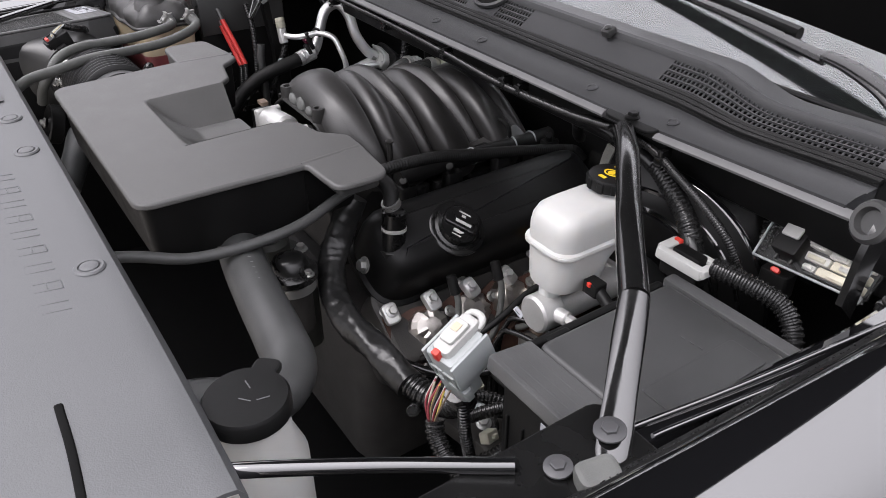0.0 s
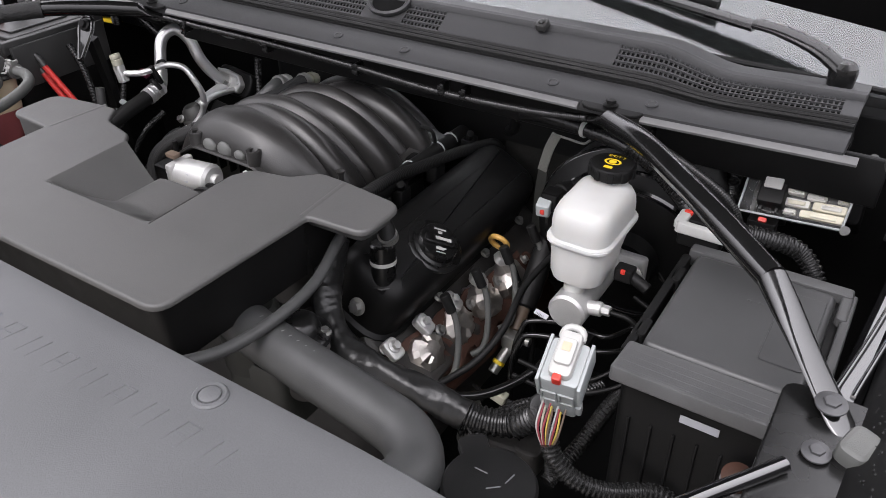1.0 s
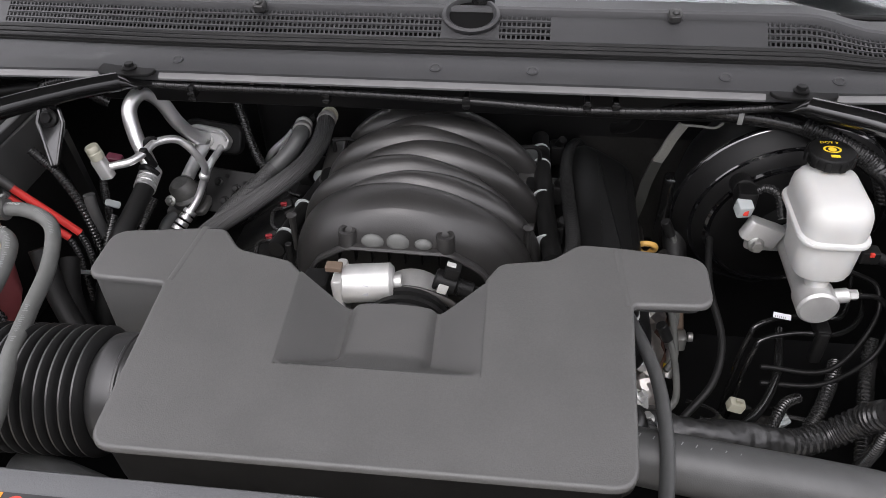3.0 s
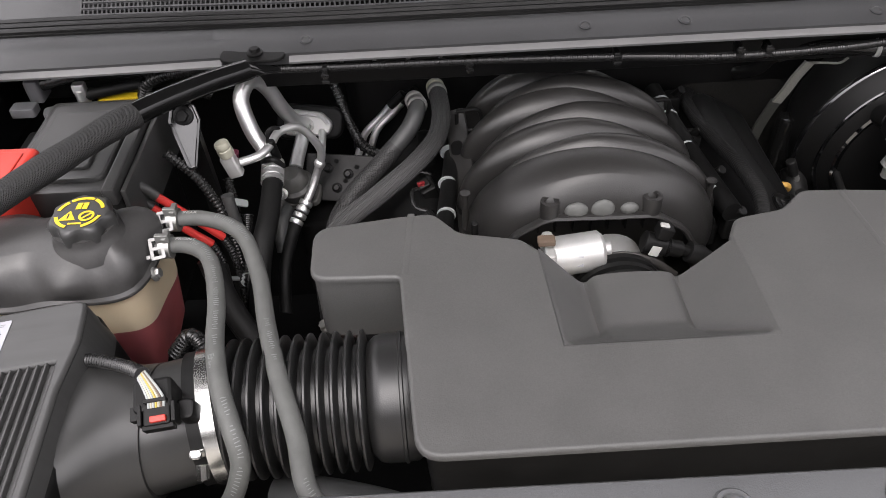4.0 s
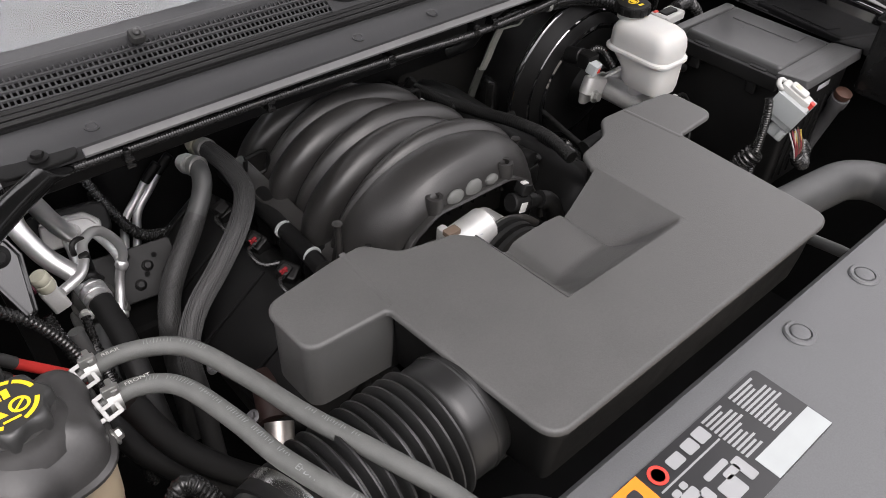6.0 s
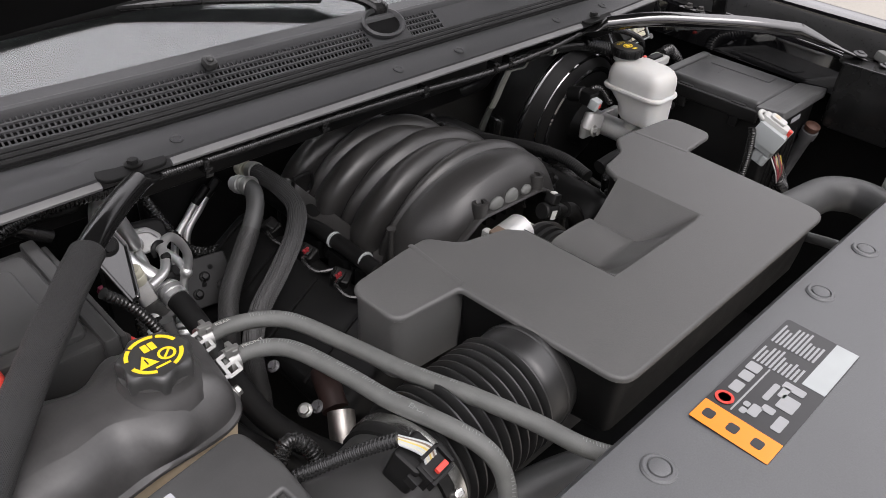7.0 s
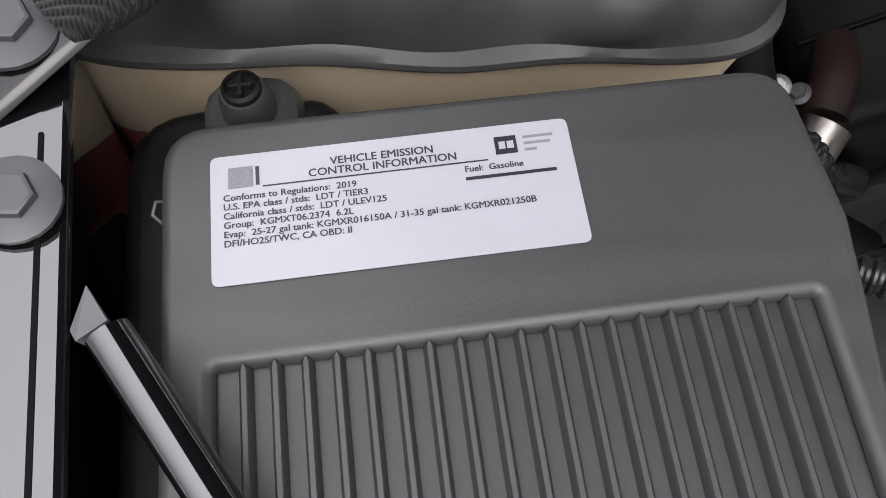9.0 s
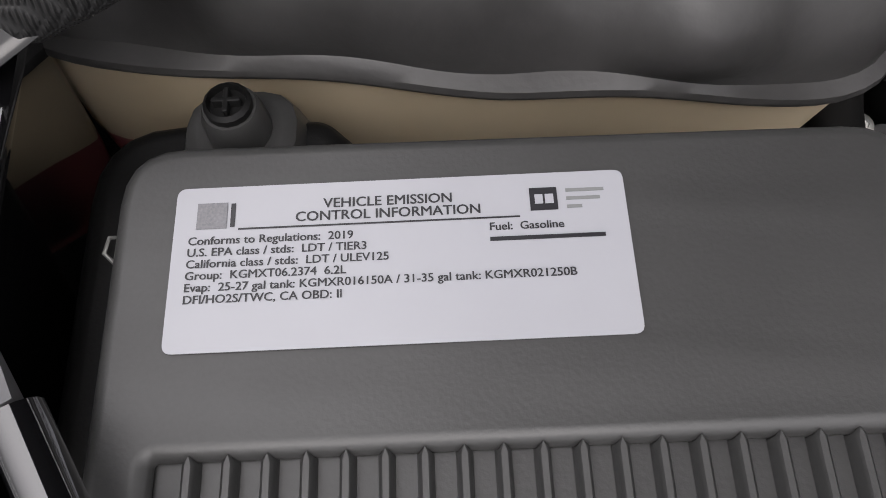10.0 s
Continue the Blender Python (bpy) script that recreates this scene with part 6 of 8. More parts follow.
for k, pts in enumerate(([(0.494, -0.146, 1.010), (0.525, -0.144, 1.004), (0.545, -0.150, 0.970), (0.530, -0.17, 0.93), (0.47, -0.20, 0.91), (0.40, -0.20, 0.905)], [(0.505, -0.09, 1.0), (0.540, -0.10, 0.985), (0.535, -0.135, 0.955), (0.48, -0.185, 0.92), (0.40, -0.185, 0.918)])):
    part("brake_line", tube(pts, 0.0032, 10), BLACK, mc, "thin black brake line")
part("tag", sheet(rect(-0.018, -0.006, 0.018, 0.006), T(0.415, -0.160, 0.982) @ pose(0, 0, 0, 40, 0, -12) @ Matrix.Scale(0.55, 4), 0.0006), LABELW, mc, "small white barcode tag")
for k in range(6):
    part("tag_bar", sheet(rect(-0.014 + k * 0.004, -0.005, -0.0125 + k * 0.004, -0.0005), T(0.415, -0.160, 0.982) @ pose(0, 0, 0, 40, 0, -12) @ Matrix.Scale(0.55, 4) @ T(0, 0, 0.0008), 0.0001), INK, mc, "thin dark bar")

res = thing("brake_fluid_reservoir", "milky white plastic brake fluid reservoir with black cap", "reservoir", (0.447, -0.10, 1.01))


def res_ring(w, d, z, cy=-0.103, cx=0.447, rad=0.022):
    return [(cx + x, cy + y, z) for x, y in roundrect(w * 0.91, d, min(rad, w * 0.40), 6)]


part("upper_tank", loft([res_ring(0.086, 0.118, 1.0905), res_ring(0.086, 0.118, 1.094), res_ring(0.079, 0.112, 1.096), res_ring(0.079, 0.112, 1.112), res_ring(0.077, 0.109, 1.122), res_ring(0.070, 0.100, 1.131), res_ring(0.058, 0.085, 1.136), res_ring(0.045, 0.060, 1.1375)]), WHITE, res)
part("lower_tank", loft([res_ring(0.058, 0.062, 1.036, -0.122), res_ring(0.068, 0.074, 1.039, -0.121), res_ring(0.073, 0.080, 1.046, -0.119), res_ring(0.075, 0.084, 1.065, -0.117), res_ring(0.077, 0.110, 1.0905, -0.104)]), WHITE, res)
part("seam", loft([res_ring(0.085, 0.1175, 1.0880), res_ring(0.0872, 0.1195, 1.0895), res_ring(0.0872, 0.1195, 1.0925), res_ring(0.085, 0.1175, 1.0940)]), WHITE, res)
part("foot", joined(rod((0.447, -0.142, 1.015), (0.447, -0.142, 1.040), 0.013), rod((0.447, -0.100, 1.015), (0.447, -0.100, 1.045), 0.013)), WHITE, res)
part("neck", lathe([(0.021, 0), (0.020, 0.012)], 24, T(0.447, -0.062, 1.132)), WHITE, res)
bcap = part("cap", lathe([(0.025, 0), (0.0265, 0.002), (0.0265, 0.013), (0.025, 0.015), (0.006, 0.0155)], 36, T(0.447, -0.062, 1.141)), BLACK, res, "black screw cap")
for k in range(10):
    a = radians(36 * k)
    part("grip", block(0.008, 0.004, 0.012, 0.0015, 0.001, T(0.447 + 0.0262 * math.cos(a), -0.062 + 0.0262 * math.sin(a), 1.142) @ pose(0, 0, 0, 0, 0, math.degrees(a) + 90)), BLACK, bcap)
CB = T(0.447, -0.062, 1.1568)
part("print_ring", sheet(arc_band(0.0065, 0.0085, 0, 359, 24), CB @ Matrix.Diagonal((1.2, 0.85, 1, 1)), 0.0003), YELLOW, bcap, "yellow brake sign")
part("print_disc", sheet(arc_band(0.0005, 0.0045, 0, 359, 18), CB, 0.0003), YELLOW, bcap, "yellow brake sign")
part("print_text", words("DOT 3", 0.0070, CB @ T(0, 0.0125, 0), "CENTER"), YELLOW, bcap, "yellow print")
part("print_box", sheet(rect(-0.005, -0.017, 0.005, -0.012), CB, 0.0003), YELLOW, bcap, "yellow sign")
part("level_switch", joined(block(0.022, 0.018, 0.016, 0.003, 0.002, T(0.500, -0.125, 1.048)), rod((0.505, -0.125, 1.055), (0.530, -0.128, 1.045), 0.007)), BLACK, res)
part("switch_lock", block(0.005, 0.004, 0.005, 0.001, 0.001, T(0.500, -0.134, 1.060)), RED, res)

# ---- driver side: fuse and relay boxes ----
eb = thing("underhood_fuse_box", "dark grey plastic fuse box with raised rim and clipped lid", "fuse box", (0.645, -0.19, 0.9))
part("housing", block(0.160, 0.232, 0.19, 0.010, 0.004, T(0.645, -0.192, 0.885)), BLACK, eb)
part("rim_front", joined(block(0.172, 0.052, 0.016, 0.004, 0.003, T(0.643, -0.294, 1.074) @ pose(0, 0, 0, -7))), BOXGREY, eb, "raised front rim")
part("rim_rear", joined(block(0.172, 0.018, 0.020, 0.004, 0.003, T(0.643, -0.076, 1.066)), block(0.012, 0.05, 0.016, 0.004, 0.003, T(0.724, -0.10, 1.068))), BOXGREY, eb)
for k in range(4):
    part("rim_ridge", block(0.164, 0.0035, 0.002, 0.001, 0.001, T(0.643, -0.312 + 0.0105 * k, 1.0905 - 0.0013 * k) @ pose(0, 0, 0, -7)), BOXGREY, eb, "fine ridge along the front rim")
# twin side rims: shaded inner one coloured near-black, lit outer one grey
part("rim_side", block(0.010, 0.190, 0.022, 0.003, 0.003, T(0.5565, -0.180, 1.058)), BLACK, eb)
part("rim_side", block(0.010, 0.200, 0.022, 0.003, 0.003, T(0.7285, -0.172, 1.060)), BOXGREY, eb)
lid2 = part("lid", xf(prism(fillet([(-0.073, -0.088, 0.011), (0.073, -0.088, 0.011), (0.073, 0.088, 0.011), (-0.073, 0.088, 0.011)], 0.006), 0, 0.034, 0.006, 4, 0.003), T(0.642, -0.180, 1.056)), FUSELID, eb, "smooth dark lid")
part("lid_step", block(0.040, 0.120, 0.0022, 0.004, 0.0018, T(0.688, -0.175, 1.0895)), FUSELID, lid2)
for k in range(4):
    part("mark_bar", block(0.006, 0.0016, 0.0008, 0.0005, 0.0003, T(0.640 + 0.010 * k, -0.150 + 0.001 * k, 1.0900)), BOXGREY, lid2, "raised mark")
for x in (0.595, 0.690):
    part("clip", block(0.026, 0.010, 0.014, 0.003, 0.002, T(x, -0.272, 1.066)), BLACK, lid2)
for y in (-0.235, -0.130):
    part("latch", joined(block(0.010, 0.030, 0.030, 0.004, 0.003, T(0.561, y, 1.052)), block(0.006, 0.018, 0.040, 0.003, 0.002, T(0.556, y, 1.040))), BLACK, eb)
part("barcode_label", block(0.036, 0.0008, 0.009, 0.0004, 0.0002, T(0.644, -0.3095, 1.050)), LABELW, eb, "white barcode label")
for k in range(6):
    part("housing_rib", block(0.003, 0.004, 0.13, 0.001, 0.001, T(0.580 + 0.022 * k, -0.309, 0.90)), BLACK, eb)

fit_r = thing("rusty_fitting", "rust-spotted steel fitting in front of the fuse box", "fitting", (0.69, -0.33, 1.0))
part("cap", lathe([(0.0, 0.0), (0.012, 0.0), (0.0135, 0.004), (0.0135, 0.010), (0.009, 0.013), (0.0, 0.014)], 22, T(0.688, -0.327, 1.026) @ pose(0, 0, 0, 14, -6, 0)), RUST, fit_r, "rust brown cap")
part("body", lathe([(0.0, -0.14), (0.012, -0.14), (0.012, -0.020), (0.015, -0.016), (0.015, 0.0), (0.0, 0.0)], 22, T(0.688, -0.327, 1.025) @ pose(0, 0, 0, 14, -6, 0)), GREYBOLT, fit_r)

rel = thing("relay_box", "clear plastic relay box with pale relays inside", "relay box", (0.645, 0.06, 1.06))
RM = T(0.6483, 0.0829, 1.0882) @ pose(0, 0, 0, 41.5, 0, -6) @ pose(0, 0, 0, 0, 0, 6.7)
lid_u, lid_v = Vector((0.120, 0.0, 0.0089)).normalized(), Vector((0.0, 0.040, 0.0565)).normalized()
lid_n = lid_u.cross(lid_v)
RC = Matrix(((lid_u.x, lid_v.x, lid_n.x, 0.6340), (lid_u.y, lid_v.y, lid_n.y, 0.0600), (lid_u.z, lid_v.z, lid_n.z, 1.1150), (0, 0, 0, 1))) @ Matrix.Scale(0.952, 4)
RF = RC @ T(0.003, 0.008, -0.030) @ Matrix.Diagonal((1.02, 1.10, 1.0, 1.0))
part("base", block(0.120, 0.080, 0.034, 0.008, 0.004, RM @ T(0.000, 0.034, -0.060)), DEEP, rel)
relay = part("relay", block(0.030, 0.044, 0.076, 0.003, 0.002, RM @ T(-0.0350, -0.002, -0.030)), BLACK, rel)
part("relay_top", block(0.0208, 0.0174, 0.003, 0.002, 0.001, RM @ T(-0.0351, 0.0017, 0.0475)), BRIGHTW, relay, "pale grey relay top")
part("relay_clip", joined(block(0.020, 0.003, 0.020, 0.001, 0.001, RM @ T(-0.036, -0.027, 0.004)), block(0.003, 0.012, 0.006, 0.001, 0.001, RM @ T(-0.045, -0.024, 0.026)), block(0.003, 0.012, 0.006, 0.001, 0.001, RM @ T(-0.027, -0.024, 0.026))), GLOSSBLK, relay)
part("relay_hood", block(0.034, 0.012, 0.070, 0.003, 0.002, RM @ T(-0.036, 0.030, -0.030)), BLACK, rel)
part("tray", block(0.078, 0.074, 0.006, 0.004, 0.002, RF @ T(0.021, 0, 0.0)), HOSE, rel, "grey fuse tray")
part("knob", lathe([(0.0085, 0.0), (0.0085, 0.020), (0.0070, 0.022), (0.0050, 0.0222)], 20, RF @ T(-0.008, 0.026, 0)), PALE, rel, "grey round plug")
for k, (u, v, w, d, hh) in enumerate(((0.034, 0.027, 0.046, 0.013, 0.024), (0.046, 0.018, 0.026, 0.008, 0.028), (-0.008, 0.011, 0.020, 0.009, 0.022), (0.016, 0.014, 0.022, 0.008, 0.018), (0.030, 0.004, 0.034, 0.011, 0.026), (-0.006, -0.006, 0.028, 0.010, 0.026), (0.052, -0.007, 0.014, 0.010, 0.016), (0.022, -0.010, 0.022, 0.008, 0.020), (0.000, -0.020, 0.034, 0.009, 0.022), (0.040, -0.020, 0.038, 0.010, 0.026), (0.034, -0.031, 0.050, 0.009, 0.024), (-0.006, -0.031, 0.020, 0.007, 0.016))):
    fuse = part("fuse", block(w, d, hh, 0.002, 0.002, RF @ T(u, v, 0)), FUSEB if k in (0, 1, 2, 9, 10) else FUSEW, rel, "pale fuse carrier")
    part("fuse_cap", block(w * 0.6, d * 0.5, 0.003, 0.001, 0.001, RF @ T(u + 0.002, v, hh)), FUSEW if k % 2 else FUSEB, fuse)
outer = [(-0.059, -0.038, 0.0), (0.064, -0.038, 0.0), (0.068, 0.054, 0.0), (-0.059, 0.054, 0.0)]
for a, b in zip(outer, outer[1:] + outer[:1]):
    part("frame_edge", tube([RC @ Vector(a), RC @ Vector(b)], 0.0015, 8, step=0.03), PALE, rel, "pale edge of the clear outer cover")
    part("frame_wall", tube([RC @ Vector((a[0], a[1], -0.030)), RC @ Vector(a)], 0.0010, 6, step=0.02), PALE, rel)
for x, y, z in outer[1:3]:
    part("corner_lug", lathe([(0.0, -0.002), (0.006, -0.002), (0.006, 0.002), (0.0, 0.002)], 14, RC @ T(x + 0.004, y, z)), HOSE, rel)
part("outer_cover", xf(block(0.124, 0.090, 0.036, 0.006, 0.003), RC @ T(0.003, 0.008, -0.037)), CLEAR, rel, "clear plastic outer cover").visible_shadow = False
part("side_rail", joined(block(0.006, 0.070, 0.010, 0.002, 0.002, RM @ T(-0.058, 0.010, -0.006)), block(0.008, 0.012, 0.014, 0.002, 0.002, RM @ T(-0.058, 0.0, -0.006))), HOSE, rel, "grey side rail")
part("lock_tab", block(0.010, 0.006, 0.006, 0.002, 0.001, T(0.609, 0.040, 1.074) @ pose(0, 0, 0, 40)), RED, rel, "red lock")
part("lock_seat", block(0.034, 0.022, 0.030, 0.004, 0.002, T(0.609, 0.046, 1.044)), BLACK, rel)
plug = thing("bulkhead_connector", "white connector with a red lock beside the fuse box", "connector", (0.575, -0.06, 1.09))
part("body", block(0.050, 0.026, 0.024, 0.004, 0.003, T(0.561, -0.056, 1.078)), BLACK, plug, "black connector body")
part("lever", joined(block(0.058, 0.011, 0.013, 0.004, 0.003, T(0.562, -0.068, 1.095) @ pose(0, 0, 0, 0, 4, 6)), block(0.014, 0.030, 0.012, 0.004, 0.003, T(0.537, -0.055, 1.098)), block(0.026, 0.010, 0.010, 0.004, 0.003, T(0.582, -0.044, 1.097)), block(0.010, 0.026, 0.010, 0.003, 0.003, T(0.589, -0.056, 1.096))), BRIGHTW, plug)
part("core", block(0.036, 0.016, 0.012, 0.003, 0.002, T(0.563, -0.054, 1.098)), BLACK, plug)
part("lock", block(0.010, 0.006, 0.006, 0.002, 0.002, T(0.540, -0.046, 1.106)), RED, plug)
part("loom", tube([(0.590, -0.050, 1.104), (0.630, -0.040, 1.100), (0.665, -0.030, 1.088), (0.690, -0.040, 1.06), (0.695, -0.06, 1.02)], 0.0112, 16, ribs=0.006, depth=0.0018), LOOM, plug, "black corrugated loom")

# ---- engine computer connector ----
ecm = thing("engine_harness_connector", "grey harness connector with a white lever and red lock", "connector", (0.515, -0.32, 1.03))
EM = T(0.516, -0.318, 1.062) @ pose(0, 0, 0, 22, 0, 8) @ Matrix.Diagonal((0.86, 0.94, 1.10, 1.0))
part("shell", joined(block(0.044, 0.050, 0.040, 0.005, 0.003, EM @ T(0, 0, -0.018)), block(0.050, 0.040, 0.012, 0.004, 0.003, EM @ T(0, -0.004, -0.006)), block(0.036, 0.030, 0.022, 0.004, 0.003, EM @ T(0, -0.012, -0.038))), PALE, ecm)
for k in range(6):
    part("fin", block(0.047, 0.0016, 0.020, 0.0006, 0.0005, EM @ T(0, -0.022 + 0.008 * k, -0.004)), PALE, ecm)
for u in (-0.012, 0.008):
    part("window_frame", joined(block(0.016, 0.0022, 0.002, 0.0006, 0.0005, EM @ T(u, -0.026, -0.016)), block(0.016, 0.0022, 0.002, 0.0006, 0.0005, EM @ T(u, -0.026, 0.000)), block(0.002, 0.0022, 0.018, 0.0006, 0.0005, EM @ T(u - 0.008, -0.026, -0.016)), block(0.002, 0.0022, 0.018, 0.0006, 0.0005, EM @ T(u + 0.008, -0.026, -0.016))), PALE, ecm)
part("skirt", joined(block(0.040, 0.012, 0.010, 0.002, 0.002, EM @ T(0.001, -0.018, -0.030)), block(0.008, 0.010, 0.014, 0.002, 0.001, EM @ T(-0.020, -0.020, -0.034)), block(0.008, 0.010, 0.014, 0.002, 0.001, EM @ T(0.020, -0.020, -0.034))), PALE, ecm)
for u in (-0.0235, 0.0235):
    part("side_rail", block(0.004, 0.054, 0.030, 0.001, 0.001, EM @ T(u, 0.0, -0.008)), PALE, ecm)
part("lever", joined(block(0.026, 0.052, 0.014, 0.006, 0.004, EM @ T(-0.001, 0.006, 0.016)), block(0.020, 0.030, 0.004, 0.004, 0.002, EM @ T(-0.001, 0.006, 0.030)), tube([EM @ Vector(q) for q in ((-0.012, 0.026, 0.022), (-0.012, 0.033, 0.023), (-0.007, 0.038, 0.024), (0.005, 0.038, 0.024), (0.010, 0.033, 0.023), (0.010, 0.026, 0.022))], 0.0038, 10)), BRIGHTW, ecm, "white locking lever")
part("lever_mark", block(0.010, 0.010, 0.0006, 0.001, 0.0003, EM @ T(-0.001, 0.010, 0.0342)), CREAM, ecm, "cream sticker")
part("lock", block(0.010, 0.008, 0.010, 0.002, 0.002, EM @ T(-0.002, -0.022, 0.020)), RED, ecm, "red lock")
for i in range(10):
    c = (BRIGHTW, WIRE_R, BEIGE, WIRE_R, WIRE_Y, BRONZE, PALE, WIRE_R, WIRE_Y, BRONZE)[i]
    x = 0.503 + i * 0.0027
    part("wire", tube([(x, -0.338 - 0.003 * (i % 3), 1.036), (x + 0.001, -0.352 - 0.002 * (i % 2), 1.014), (0.515 + i * 0.0008, -0.356, 0.990)], 0.0011, 6), c, ecm)
part("loom", tube([(0.520, -0.352, 0.998), (0.528, -0.356, 0.985), (0.551, -0.356, 0.968), (0.581, -0.345, 0.958), (0.626, -0.318, 0.955), (0.66, -0.315, 0.93)], 0.0100, 14, ribs=0.005, depth=0.0014), LOOM, ecm, "black corrugated loom")
part("loom", tube([(0.493, -0.296, 1.078), (0.492, -0.300, 1.066), (0.495, -0.302, 1.030), (0.496, -0.302, 0.990), (0.500, -0.300, 0.930), (0.50, -0.29, 0.87)], 0.0072, 14, ribs=0.0042, depth=0.0012), LOOM, ecm)

# ---- engine: right valve cover, plugs, shields ----
vc = thing("valve_cover", "black plastic valve cover with an oil filler cap", "valve cover", (0.24, -0.05, 0.95))
VM = T(0.222, -0.048, 1.014) @ pose(0, 0, 0, 0, 30, 0)
part("cover", xf(loft([[(x, y, z) for x, y in inset(fillet([(-0.062, -0.200, 0.044), (0.060, -0.200, 0.044), (0.060, 0.20, 0.044), (-0.062, 0.20, 0.044)], 0.04), d)] for z, d in ((-0.100, -0.006), (-0.088, -0.006), (-0.084, 0.0), (-0.040, 0.002), (-0.020, 0.006), (-0.010, 0.013), (-0.004, 0.022), (0.0, 0.036))]), VM), VCOVER, vc)
OC = VM @ T(0.020, -0.080, -0.002) @ pose(0, 0, 0, 0, 8, 0)
OP = OC @ pose(0, 0, 0.0146, 0, 0, 41)
oc = part("oil_cap", lathe([(0.034, 0), (0.034, 0.004), (0.030, 0.006), (0.029, 0.010), (0.027, 0.013), (0.010, 0.0135)], 40, OC), GLOSSBLK, vc, "black oil filler cap")
part("grip", block(0.050, 0.016, 0.007, 0.006, 0.003, OC @ pose(0, 0, 0.011, 0, 0, 41)), GLOSSBLK, oc)
for u, v, w, h in ((0.0, 0.0175, 0.018, 0.0022), (0.0, 0.0125, 0.006, 0.004)):
    part("print_bar", sheet(rect(u - w / 2, v - h / 2, u + w / 2, v + h / 2), OP, 0.0002), BRIGHTW, oc, "white printed bar")
part("name_bar", sheet(rect(-0.010, -0.002, 0.014, 0.0025), OP @ T(0, 0, 0.0045), 0.0002), BRIGHTW, oc, "white printed bar")
part("print_can", sheet(fillet([(-0.007, -0.015), (0.004, -0.015), (0.010, -0.0105), (0.003, -0.0105), (-0.001, -0.0095), (-0.007, -0.0105)], 0.0005, 2), OP, 0.0002), BRIGHTW, oc, "white oil can sign")
part("print_bar", sheet(rect(-0.007, -0.0195, 0.007, -0.0178), OP, 0.0002), BRIGHTW, oc, "white printed bar")
part("cap_collar", lathe([(0.034, -0.004), (0.041, -0.003), (0.041, 0.001), (0.038, 0.003), (0.035, 0.003)], 40, OC), GLOSSBLK, vc)
part("pcv_tower", joined(rod((0.222, -0.222, 0.985), (0.218, -0.215, 1.050), 0.0165, 22), rod((0.2225, -0.223, 0.978), (0.222, -0.222, 0.996), 0.0195, 8)), GLOSSBLK, vc, "black breather fitting")
part("ring", joined(rod((0.2200, -0.218, 1.022), (0.2196, -0.2175, 1.027), 0.0172, 22),), BRIGHTW, vc, "white ring")
part("bolt", hexbolt(T(0.205, -0.258, 0.972) @ pose(0, 0, 0, 70), 0.008, 0.008), ZINC, vc)
for y in (-0.20, -0.07, 0.06, 0.17):
    part("cover_bolt", hexbolt(VM @ T(0.066, y, -0.086), 0.0055, 0.006), ZINC, vc)
coil = thing("breather_hose", "black corrugated breather hose beside the manifold", "hose", (0.15, 0.0, 1.06))
part("hose", tube([(0.181, 0.158, 1.005), (0.172, 0.146, 1.020), (0.160, 0.112, 1.026), (0.154, 0.037, 1.041), (0.155, -0.036, 1.0565), (0.1565, -0.103, 1.072), (0.158, -0.163, 1.078), (0.150, -0.215, 1.074)], 0.0088, 16, ribs=0.004, depth=0.0006), RUBBER, coil)
part("hose", tube([(0.165, -0.222, 1.086), (0.200, -0.225, 1.092), (0.232, -0.228, 1.090), (0.245, -0.235, 1.07)], 0.0105, 14), RUBBER, coil)
part("clip", lathe([(0.0110, -0.004), (0.0125, -0.004), (0.0125, 0.004), (0.0110, 0.004)], 16, T(0.242, -0.233, 1.077) @ pose(0, 0, 0, 20)), ZINC, coil)
rail = thing("fuel_rail", "black injector rail with white collars", "fuel rail", (0.125, -0.02, 1.02))
part("rail", tube([(0.118, 0.14, 1.030), (0.122, 0.04, 1.034), (0.128, -0.06, 1.040), (0.138, -0.16, 1.045)], 0.0125, 16), BLACK, rail)
for y in (0.10, 0.06, -0.02, -0.12):
    part("collar", lathe([(0.0130, -0.0013), (0.0138, -0.0013), (0.0138, 0.0013), (0.0130, 0.0013)], 18, T(0.1225 - 0.055 * y * 0.8, y, 1.036 - 0.04 * y) @ pose(0, 0, 0, 90)), PALE, rail, "white collar")
for y in (0.12, 0.02, -0.07, -0.15):
    part("injector_plug", joined(block(0.02, 0.026, 0.03, 0.004, 0.003, T(0.142, y, 1.005)), rod((0.142, y, 1.030), (0.150, y - 0.01, 1.048), 0.006)), BLACK, rail)
rl = thing("fuel_rail", "black injector rail with wiring on the far bank", "fuel rail", (-0.19, -0.02, 1.0))
part("rail", tube([(-0.178, 0.12, 1.010), (-0.184, 0.03, 1.018), (-0.192, -0.06, 1.030), (-0.202, -0.16, 1.040)], 0.011, 14), BLACK, rl)
for y in (0.02, -0.06, -0.13):
    part("collar", lathe([(0.0108, -0.0013), (0.0117, -0.0013), (0.0117, 0.0013), (0.0108, 0.0013)], 18, T(-0.191 + 0.09 * y * 0.6, y, 1.026 - 0.1 * y) @ pose(0, 0, 0, 90)), PALE, rl, "white collar")
